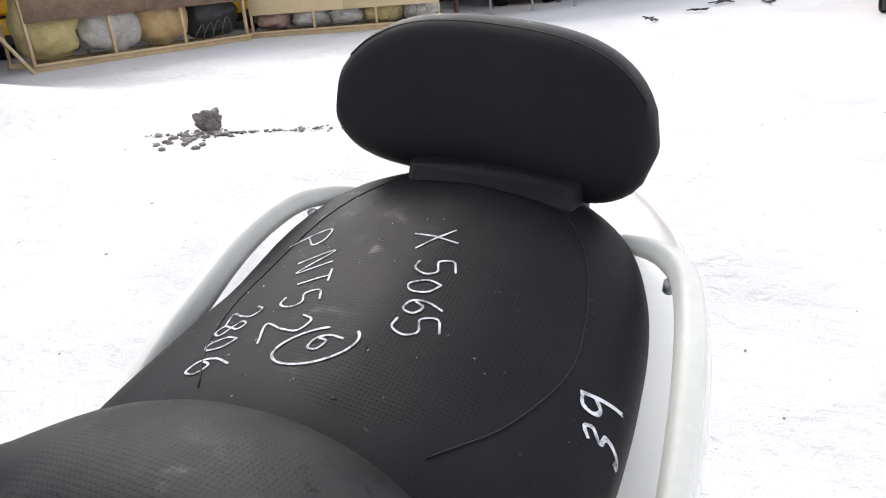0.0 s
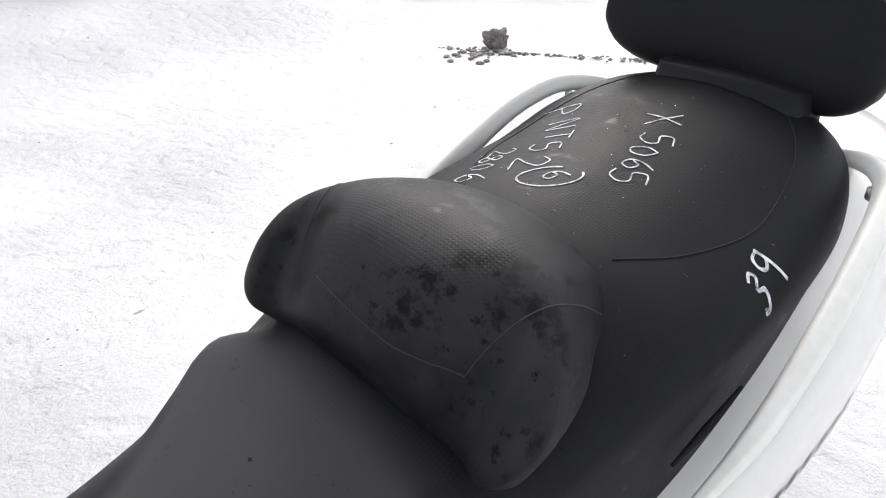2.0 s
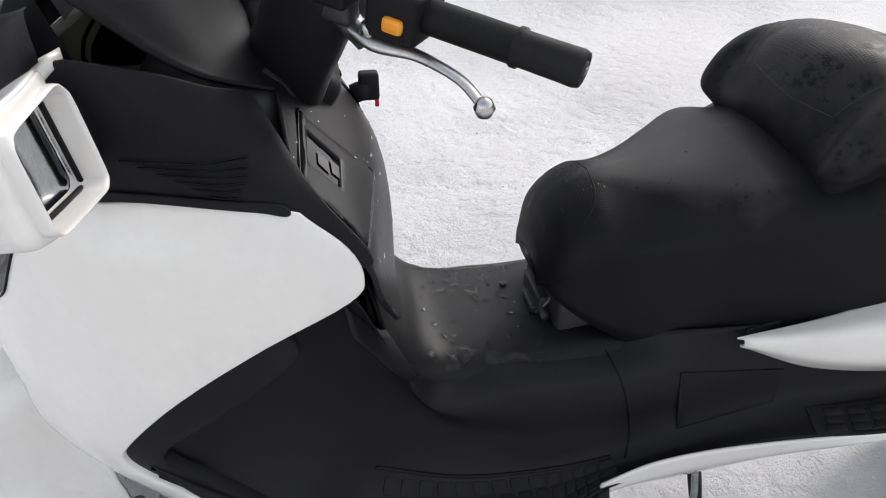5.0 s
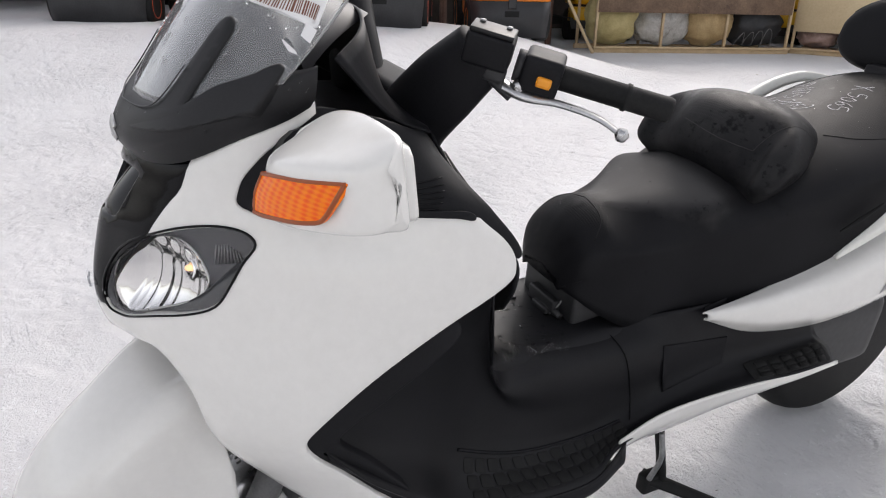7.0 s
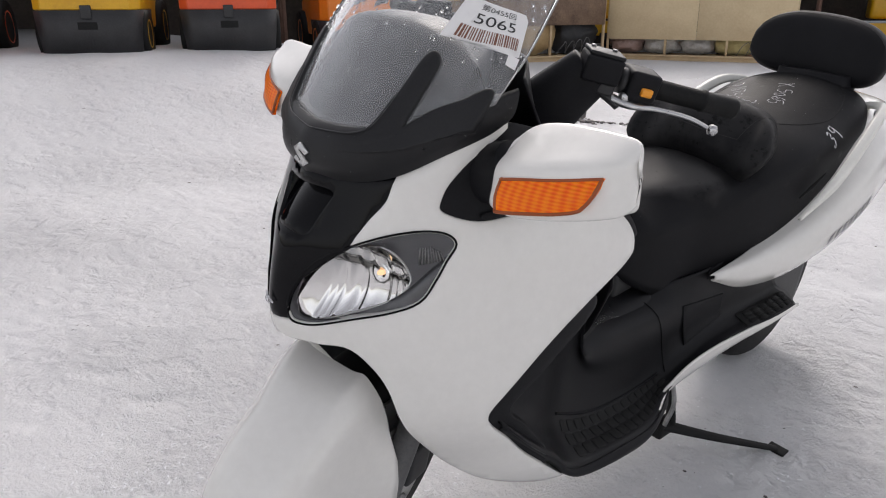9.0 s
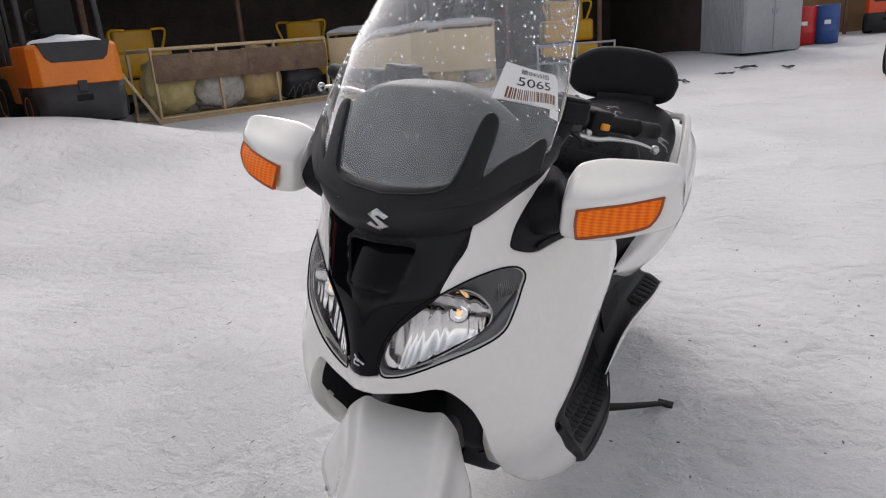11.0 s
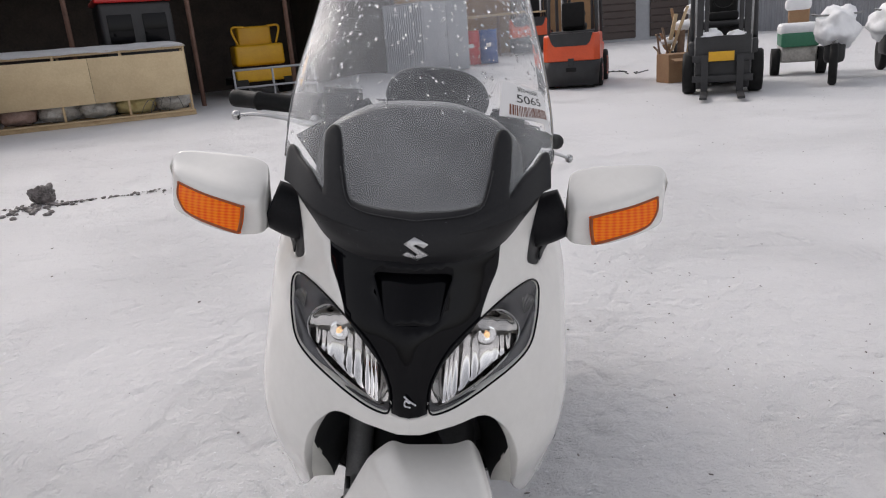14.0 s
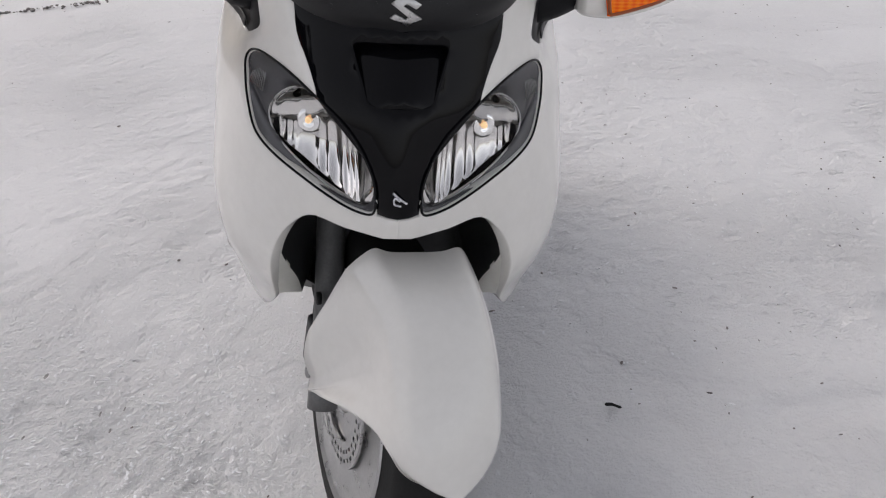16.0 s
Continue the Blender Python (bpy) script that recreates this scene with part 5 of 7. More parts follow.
part("seat_latch", tube([(.236, 1.235, .705), (.243, 1.275, .73), (.248, 1.32, .757)], [.002, .0045, .002], 10), RUBBER, scooter, "dark latch in the gap beside the seat")
rear_fill = sheet([[(.17, 1.0, .55), (.19, 1.2, .62), (.205, 1.4, .74), (.18, 1.58, .86), (.05, 1.68, .88)],
                   [(.16, 1.0, .45), (.18, 1.2, .47), (.19, 1.4, .5), (.18, 1.6, .56), (.05, 1.85, .62)]])
both("under_seat_body", grid_mesh(rear_fill, 0, 4, 20, 0, 1, 6, 0.004, 1), BLACK, scooter)

# handle bar, built straight ahead, then turned about the raked steering head
AXIS = Vector((0, .45, .893)).normalized()
HEAD = Vector((0, .43, 1.03))
TURN = Matrix.Translation(HEAD) @ Matrix.Rotation(radians(STEER_TURN), 4, AXIS) @ Matrix.Translation(-HEAD)
bars_ob = new("handlebar")
bars_ob.parent = scooter
bars_ob.matrix_local = TURN


def straight(p):
    """A place on the turned bar, given as it stands on the scooter, put back to straight ahead."""
    return np.array(TURN.inverted() @ Vector(p))


g_end, g_ring, sw_a, sw_b, lever_p, lever_b, lev_0, lev_1, lev_2, lev_3 = (straight(p) for p in ((.306, .678, .990), (.268, .641, .999), (.210, .552, 1.02), (.149, .44, 1.045), (.194, .501, 1.0), (.314, .583, .970), (.168, .485, 1.006), (.204, .507, .995), (.234, .540, .991), (.278, .569, .983)))
g_dir = (g_end - sw_a) / np.linalg.norm(g_end - sw_a)
for sg in (1, -1):
    def sided(bm, sg=sg):
        return bm if sg > 0 else mirrored(bm)
    grip = part("grip", sided(lathe([(.0155, 0), (.0165, .004), (.0165, .088), (.0185, .089), (.0185, .094), (.0165, .095), (.0168, .13), (.0172, .147), (.0155, .152), (.010, .1525), (.009, .150), (0, .150)], sw_a, g_dir, 24)), RUBBER, bars_ob)
    part("end_screw", sided(lathe([(.008, 0), (.008, .003), (.006, .0035)], sw_a + g_dir * .150, g_dir, 14)), IRON, grip)
    side_x = Vector(g_dir).orthogonal().normalized()
    for cross in (side_x, Vector(g_dir).cross(side_x)):
        c0 = Vector(sw_a + g_dir * .1536)
        part("screw_slot", sided(tube([c0 - cross * .004, c0 + cross * .004], .0009, 6)), STEEL, grip)
    q = Vector(g_dir).to_track_quat("X", "Z").to_matrix().to_4x4()
    sw = part("switch_box", sided(block((.052, .06, .05), (0, 0, 0), .008, Matrix.Translation(sw_a - g_dir * .022) @ q, 3)), BLACK, bars_ob)
    if sg > 0:
        part("switch_button", block((.020, .010, .014), (.006, -.031, -.004), .004, Matrix.Translation(sw_a - g_dir * .022) @ q), ORANGE, sw, "orange switch button")
    part("reservoir", sided(block((.062, .05, .042), (0, 0, 0), .006, Matrix.Translation(sw_a - g_dir * .088 + (0, -.012, .014)) @ q, 3)), BLACK, bars_ob)
    part("reservoir_cap", sided(block((.058, .046, .006), (0, 0, .024), .002, Matrix.Translation(sw_a - g_dir * .088 + (0, -.012, .014)) @ q)), COWL, bars_ob)
    lv = part("brake_lever", sided(tube([lev_0, lev_1, lev_2, lev_3, lever_b], [.0125, .0115, .0075, .006, .005], 14, flat=.62)), ALLOY, bars_ob, "polished alloy brake lever with ball end")
    part("lever_ball", sided(lathe([(.0, -.0095), (.006, -.0075), (.0095, 0), (.006, .0075), (0, .0095)], lever_b, (0, 0, 1), 16)), ALLOY, lv)
    part("lever_pivot", sided(lathe([(.010, -.004), (.010, .010), (.0085, .0125), (.003, .013), (.002, .011), (0, .011)], lever_p, (.15, .25, 1), 20)), ALLOY, lv)
    part("clamp", sided(lathe([(.021, -.006), (.021, .006), (.017, .008)], sw_a - g_dir * .052, g_dir, 20)), IRON, bars_ob)
    for o in (-.018, .018):
        part("cap_screw", sided(lathe([(.004, 0), (.004, .003), (.002, .0035)], np.array(Matrix.Translation(sw_a - g_dir * .088 + (0, -.012, .014)) @ q @ Vector((o, .012, .027))), (0, 0, 1), 10)), STEEL, bars_ob)
    part("lever_bracket", sided(joined(block((.030, .024, .022), (0, 0, 0), .006, Matrix.Translation(lever_p + (-.030, -.016, .016)) @ q, 2), tube([lever_p + (-.045, -.02, .012), lever_p + (-.022, -.014, .002), lever_p + (-.004, -.004, -.010)], .007, 10))), IRON, bars_ob)
    arm_a, arm_b = np.array((.06, .40, .93)), sw_a - g_dir * .10
    part("bar_cover", sided(tube([arm_a, arm_a * .5 + arm_b * .5 + (0, -.004, .006), arm_b + (-.004, -.002, .004)], [.040, .037, .030], 20, flat=1.42)), BLACK, bars_ob)
part("bar_centre", joined(block((.15, .08, .07), (0, .415, .945), .02, None, 4)), BLACK, bars_ob)

# fork, wheel and mudguard turn with the bar
fork = new("front_wheel_set")
fork.parent = scooter
fork.matrix_local = TURN
AX = np.array((0.0, .145, .266))
tyre_prof = []
for k in range(25):
    a = -1.9 + 3.8 * k / 24
    tyre_prof.append((.250 + .050 * math.cos(a * .8), .050 * math.sin(a * .82)))
tyre = part("tyre", lathe(tyre_prof, AX, (1, 0, 0), 64), RUBBER, fork, "black front tyre")
part("rim", lathe([(.195, -.05), (.21, -.055), (.205, -.04), (.18, -.03), (.175, 0), (.18, .03), (.205, .04), (.21, .055), (.195, .05)], AX, (1, 0, 0), 48), ALLOY, fork)
for k in range(6):
    a = k * math.pi / 3 + .2
    part("spoke", tube([AX + (.0, .03 * math.cos(a), .03 * math.sin(a)), AX + (.0, .185 * math.cos(a), .185 * math.sin(a))], [.018, .014], 8, flat=.6), ALLOY, fork)
part("hub", lathe([(.03, -.06), (.04, -.05), (.04, .05), (.03, .06)], AX, (1, 0, 0), 24), ALLOY, fork)
for sg in (1, -1):
    disc = bmesh.new()
    ring = []
    for r in (.085, .13):
        ring.append([disc.verts.new((sg * .054, AX[1] + r * math.cos(2 * math.pi * k / 72), AX[2] + r * math.sin(2 * math.pi * k / 72))) for k in range(72)])
    for k in range(72):
        if k % 2 == 0:
            disc.faces.new((ring[0][k], ring[0][(k + 1) % 72], ring[1][(k + 1) % 72], ring[1][k]))
        else:
            a, b, c, d = ring[0][k].co, ring[0][(k + 1) % 72].co, ring[1][(k + 1) % 72].co, ring[1][k].co
            for lo, hi in ((0, .3), (.45, .62), (.78, 1)):
                disc.faces.new([disc.verts.new(v) for v in (a.lerp(d, lo), b.lerp(c, lo), b.lerp(c, hi), a.lerp(d, hi))])
    ext = bmesh.ops.extrude_face_region(disc, geom=disc.faces[:])
    for v in ext["geom"]:
        if isinstance(v, bmesh.types.BMVert):
            v.co.x += sg * .004
    bmesh.ops.recalc_face_normals(disc, faces=disc.faces[:])
    part("brake_disc", disc, ALLOY, fork, "drilled steel brake disc", smooth=False)
    part("fork_leg", tube([(sg * .086, AX[1] - .005, AX[2] - .03), (sg * .078, AX[1] + .07, AX[2] + .14), (sg * .076, AX[1] + .17, AX[2] + .36)], [.026, .025, .023], 18), FORK_GREY, fork)
    part("caliper", block((.05, .07, .10), (sg * .07, AX[1] + .10, AX[2] + .02), .012, None, 3), IRON, fork)
    part("reflector_stud", lathe([(.011, 0), (.011, .006)], (sg * .10, AX[1] + .045, AX[2] + .16), (sg, 0, 0), 14), RUBBER, fork)
fend = []
for k in range(45):
    deg = 104 + 60 * k / 44
    ang, R = radians(deg), .332
    w = .085 * max(.15, (max(0.0, 1 - (max(0.0, deg - 148) / 16.2) ** 2.4)) ** .5)
    top = step01(128, 104, deg)
    w += .013 * top
    foot_r = float(np.interp(deg, (104, 108, 116, 126, 134, 139, 144, 150, 156, 164), (.262, .185, .125, .085, .062, .125, .20, .272, .308, .316)))
    drop, out = R - foot_r, .050 * step01(.02, .2, R - foot_r)
    scoop = max(0.0, 1 - (deg - 104) / 25) ** 1.2
    half = [(0, .016 - .018 * scoop), (w * .40, .013 - .014 * scoop), (w * .66, .005 + .002 * scoop), (w * .84, -.009), (w * .98, -.030), (w + out * .35, -.024 - (drop - .02) * .45), (w + out, -.026 - max(0, drop - .026))]
    flat = [tuple(p) for p in curve([(-x, h) for x, h in half[:0:-1]] + half, 49)]
    flat += [(x * .96, h - .004) for x, h in flat[::-1]]
    fend.append([(x + .008 - .014 * top, AX[1] + math.cos(ang) * (R + h), AX[2] + math.sin(ang) * (R + h)) for x, h in flat])
fbm = loft(fend, False)
part("front_mudguard", fbm, WHITE, fork, "white front mudguard")
for sg in (1, -1):
    part("flange_bolt", lathe([(.010, 0), (.010, .004), (.006, .006), (0, .005)], (sg * .1365 + .008, AX[1] - .045, AX[2] + .085), (sg, 0, 0), 16), STEEL, fork)

# stand, rear wheel, exhaust side under the seat
stand = part("side_stand", joined(tube([(.13, 1.0, .25), (.150, 1.015, .15), (.155, 1.03, .075)], .015, 12, flat=.7), tube([(.135, .995, .085), (.24, 1.125, .045), (.350, 1.265, .010)], [.022, .016, .011], 12, flat=.55)), RUBBER, scooter, "black iron side stand")
part("stand_foot", block((.05, .036, .010), (.352, 1.268, .006), .003), RUBBER, stand)
part("stand_bracket", block((.03, .06, .05), (.145, 1.01, .075), .008, None, 2), RUBBER, stand)
part("stand_spring", tube([(.16, .985, .10), (.165, 1.0, .16), (.15, 1.0, .22)], .006, 8), STEEL, stand)
rear = new("rear_wheel")
rear.parent = scooter
RX = np.array((-.02, 1.74, .255))
part("tyre", lathe([(r * .96, h * 1.4) for r, h in tyre_prof], RX, (1, 0, 0), 48), RUBBER, rear)
part("rim", lathe([(.19, -.06), (.205, -.065), (.18, -.03), (.06, -.02), (.06, .02), (.18, .03), (.205, .065), (.19, .06)], RX, (1, 0, 0), 36), ALLOY, rear)
part("engine_block", block((.30, .95, .20), (0, 1.22, .33), .05, None, 4), IRON, scooter)
part("inner_fairing", joined(block((.20, .22, .06), (0, .21, .640), .02, None, 2), block((.24, .14, .26), (0, .31, .53), .03, None, 2), block((.30, .18, .50), (0, .34, .70), .06, None, 4), block((.28, .20, .34), (0, .37, .50), .04, None, 3)), IRON, scooter)

# chalk marks on the seat
GLYPH = {
    "X": [[(0, 0), (.5, 1)], [(.05, .95), (.55, .05)]], "P": [[(0, 0), (.05, 1), (.45, .95), (.5, .65), (.08, .5)]], "N": [[(0, 0), (.05, 1), (.5, .05), (.55, 1)]],
    "T": [[(0, 1), (.6, .95)], [(.3, .95), (.28, 0)]], "5": [[(.5, 1), (.1, .95), (.08, .58), (.42, .55), (.48, .25), (.25, 0), (0, .1)]],
    "2": [[(.02, .8), (.25, 1), (.48, .75), (.3, .4), (0, .05), (.6, .0)]], "0": [[(.25, 1), (.02, .6), (.12, .05), (.42, .1), (.5, .6), (.25, 1)]],
    "6": [[(.45, 1), (.12, .6), (.05, .2), (.3, 0), (.48, .25), (.3, .5), (.08, .3)]], "8": [[(.25, .52), (.05, .8), (.28, 1), (.45, .78), (.25, .52), (.02, .22), (.25, 0), (.5, .22), (.25, .52)]],
    "3": [[(.02, .9), (.3, 1), (.42, .75), (.15, .55), (.45, .35), (.3, .02), (0, .1)]], "9": [[(.40, .96), (.14, 1), (.03, .78), (.16, .60), (.42, .66)], [(.42, 1.0), (.40, 0)]]}


def chalk(ch, x, y, size, run, up, wide=.072):
    """One hand-drawn sign about (x, y): run goes along the line of writing, up to the head of the sign."""
    for st in GLYPH[ch]:
        p = [(x + ((a - .27) * run[0] + (b - .5) * up[0]) * size, y + ((a - .27) * run[1] + (b - .5) * up[1]) * size) for a, b in st]
        q = curve(p, 8 * len(p)) if len(p) > 2 else [np.array(p[0]) + (np.array(p[1]) - np.array(p[0])) * k / 9 for k in range(10)]
        part("chalk_mark", ribbon(q, .036 * wide, seat_z), CHALK, seat)


for ch, x, y, size in (("X", .030, 1.485, .043), ("5", .046, 1.447, .037), ("0", .047, 1.421, .030), ("6", .056, 1.398, .034), ("5", .060, 1.375, .040)):
    chalk(ch, x, y, size, (.36, -.93), (.90, .43))
for ch, x, y, size in (("P", -.107, 1.473, .042), ("N", -.076, 1.437, .037), ("T", -.060, 1.410, .031), ("5", -.056, 1.381, .036), ("2", -.047, 1.345, .042)):
    chalk(ch, x, y, size, (.40, -.92), (.86, .51))
for ch, x, y, size in (("2", -.101, 1.360, .030), ("8", -.103, 1.341, .027), ("0", -.097, 1.321, .027), ("6", -.089, 1.295, .037)):
    chalk(ch, x, y, size, (.30, -.95), (.90, .44))
part("chalk_mark", ribbon([(-.008 + .031 * math.cos(a / 10) + .004 * math.sin(a / 10), 1.330 + .023 * math.sin(a / 10) + .010 * math.cos(a / 10)) for a in range(-46, 8)], .0030, seat_z), CHALK, seat)
chalk("6", -.003, 1.337, .030, (.45, -.89), (.75, .66))
chalk("3", .223, 1.366, .029, (-.25, .97), (-.97, -.10), .12)
chalk("9", .218, 1.394, .038, (-.45, .89), (-.90, -.42), .12)

seam_v = [foot_surface(u / 4, 6.05) + (.0012, 0, .0012) for u in range(0, 13)]
both("panel_seam", tube(seam_v, .0011, 6, smooth=False), GLOSS_BLACK, scooter)
lid_pts = [(1.0, 6.55), (1.15, 7.35), (2.2, 7.2), (2.45, 6.45)]
both("access_lid", skin(lid_pts, foot_surface, .1, .1, .004, 1, .003, .0012), BLACK, scooter)
part("cover_screw", lathe([(.006, 0), (.006, .002), (.003, .0025), (0, .001)], (-.045, .707, .512), (0, 0, 1), 14), IRON, tun)
part("cover_seam", tube([tunnel(.2 + .4 * k, 1.75) + (0, .0022, .0018) for k in range(20)], .0012, 6, smooth=False), GLOSS_BLACK, tun)
WATER = shader("standing_water", (1, 1, 1), 0.02, 0.0, Transmission_Weight=1.0, IOR=1.33)


def puddles(P, n, u0, u1, v0, v1, sizes, seed, parent, flip=1, lift=0.0):
    rr = random.Random(seed)
    bm = bmesh.new()
    for _ in range(n):
        u, v = rr.uniform(u0, u1), rr.uniform(v0, v1)
        nn = normal_of(P, u, v, flip)
        s0 = rr.choice(sizes)
        q = Matrix.Translation(P(u, v) + nn * lift) @ Vector(nn).to_track_quat("Z", "Y").to_matrix().to_4x4() @ Matrix.Rotation(rr.uniform(0, 3), 4, "Z") @ Matrix.Diagonal((s0 * rr.uniform(1, 2.4), s0, min(s0 * .34, .0012), 1))
        k = len(bm.verts)
        bmesh.ops.create_icosphere(bm, subdivisions=2, radius=1.0, matrix=q)
    ob = part("water_film", bm, WATER, parent)
    return tagged(ob, kind="stuff")


hinge = part("seat_hinge", joined(block((.085, .018, .030), (0, .748, .527), .004), block((.05, .012, .012), (.01, .736, .516), .003), lathe([(.007, -.03), (.007, .03)], (.03, .745, .520), (1, 0, 0), 12)), IRON, tun, "dark steel seat hinge")
part("hinge_rod", tube([(.036, .738, .512), (.043, .752, .535), (.045, .765, .56)], .0022, 8), STEEL, hinge)
puddles(tunnel, 170, 2.2, 6.0, 2.7, 5.2, (.0012, .0015, .002, .003, .004, .0055), 11, tun, lift=.004)
puddles(shield, 110, .2, 3.9, .3, 3.6, (.0006, .0009, .0012), 12, leg, lift=.0045)
puddles(lambda u, v: np.array([u, v, seat_z(u, v)]), 190, -.2, .22, 1.2, 1.62, (.0005, .0007, .0009, .0013), 13, seat)
puddles(lambda u, v: np.array([u, v, seat_z(u, v)]), 60, -.08, .09, .76, .84, (.0008, .0012, .0016), 14, seat)
puddles(cowl_both, 90, -4.5, 4.5, .6, 2.6, (.0007, .001, .0014), 15, cowl)


# ---- the yard: crates, trucks, sheds ----
def at_ground(x, y, turn=0.0, dz=0.0):
    return Matrix.Translation((x, y, ground_z(x, y) + dz)) @ Matrix.Rotation(radians(turn), 4, "Z")


def bar(a, b, w, d=None, bevel=0.004):
    """A straight timber or beam from a to b."""
    a, b = Vector(a), Vector(b)
    q = (b - a).to_track_quat("Z", "Y").to_matrix().to_4x4()
    return block((w, d or w, (b - a).length), (0, 0, 0), bevel, Matrix.Translation((a + b) / 2) @ q, 1)


def crate(name, m, length, height, depth, panels, label, snow, panel_low, panel_high, loads, posts=4, brace=False):
    """A timber frame crate; x runs along its front, y goes back."""
    c = thing(name, m, label, "crate")
    for k in range(posts):
        x = length * k / (posts - 1)
        for y in (0.0, depth):
            part("post", bar((x, y, -.05), (x, y, height), .045, .06), TIMBER, c)
        part("cross_bar", bar((x, 0, height - .05), (x, depth, height - .05), .04, .06), TIMBER, c)
    for y in (0.0, depth):
        part("rail", bar((-.03, y, height - .03), (length + .03, y, height - .03), .05, .06), TIMBER, c)
        part("sill", bar((-.05, y, .04), (length + .05, y, .04), .09, .09), TIMBER, c)
    if brace:
        part("brace", bar((-.9, -.25, height * .98), (-.1, -.2, 0), .04, .05), TIMBER, c)
    x = 0.0
    for w, mat in panels:
        part("panel", block((w - .006, .012, panel_high - panel_low), (x + w / 2, -.04, (panel_high + panel_low) / 2), .002, None, 1), mat, c)
        x += w
    for k, mat in enumerate(loads):
        bx = length * (k + .5) / len(loads)
        lump = bmesh.new()
        bmesh.ops.create_icosphere(lump, subdivisions=4, radius=1.0)
        w, d, h = length / len(loads) * (.53 + .05 * (k % 2)), depth * .42, (panel_low * .55 if snow else height * (.42, .36, .44, .30)[k % 4])
        for v in lump.verts:
            n = noise.fractal(v.co * 1.7 + Vector((k * 7.0, length, 0)), 1.0, 2.0, 4)
            fold = abs(noise.noise(v.co * 4.5 + Vector((k * 3.0, 1, n)))) + .5 * abs(noise.noise(v.co * 10.0 + Vector((2, k, 0))))
            p = v.co * (1 + .20 * n - .16 * fold)
            e = max(abs(p.x), abs(p.y), abs(p.z))
            p = p * (.75 + .25 / max(e, .3))
            v.co = Vector((bx + p.x * w, depth * .5 + p.y * d, .1 + h + p.z * h))
        part("wrapped_load", lump, mat, c, "crumpled wrapped bundle")
    for k in range(4):
        x0 = length * (.72 + .05 * k)
        part("loose_wire", tube([(x0, .1, .12), (x0 + .10, .02, .30 + .05 * k), (x0 + .22, .06, .38), (x0 + .30, .2, .15)], .006, 6), FORK_GREY, c)
    part("floor_plank", block((length + .1, .16, .03), (length / 2, -.02, .10), .004), TIMBER, c)
    if snow:
        sn = bmesh.new()
        g = []
        nx, ny = 60, 10
        for j in range(ny + 1):
            row = []
            for i in range(nx + 1):
                fx, fy = i / nx, j / ny
                e = min(fx, 1 - fx) * 12 * length / 4
                e2 = min(fy, 1 - fy) * 5
                t = min(1.0, e) * min(1.0, e2)
                px, py = -.06 + (length + .12) * fx, -.07 + (depth + .14) * fy
                z = height + .10 * t ** .5 + .018 * noise.noise(Vector((px * 3, py * 3, 2))) * t - (.02 + .05 * max(0, noise.noise(Vector((px * 2.5, 9, 1))))) * (1 - min(1, e2))
                row.append(sn.verts.new((px, py, z)))
            g.append(row)
        for a, b in zip(g, g[1:]):
            for i in range(nx):
                sn.faces.new((a[i], a[i + 1], b[i + 1], b[i]))
        bmesh.ops.solidify(sn, geom=sn.faces[:], thickness=.03)
        part("snow_cap", sn, FRESH_SNOW, c, "thick snow cap")
    return c


crate("plywood_crate", at_ground(-8.62, 12.75, 23.0), 3.64, 1.42, 1.0, [(1.82, PLY), (1.82, PLY)], "timber crate with pale plywood panels under a snow cap", True, .42, 1.30, (PINK_WRAP, WRAP, WRAP, FOAM, WRAP), 4)
crate("stained_crate", at_ground(-9.75, 8.75, 72.0), 3.9, 1.35, 1.0, [(1.95, PLY_BROWN), (1.95, PLY_BROWN)], "timber frame crate with stained plywood and wrapped bundles", False, .72, 1.22, (FOAM, WRAP, TAN_WRAP, IRON), 4, True)


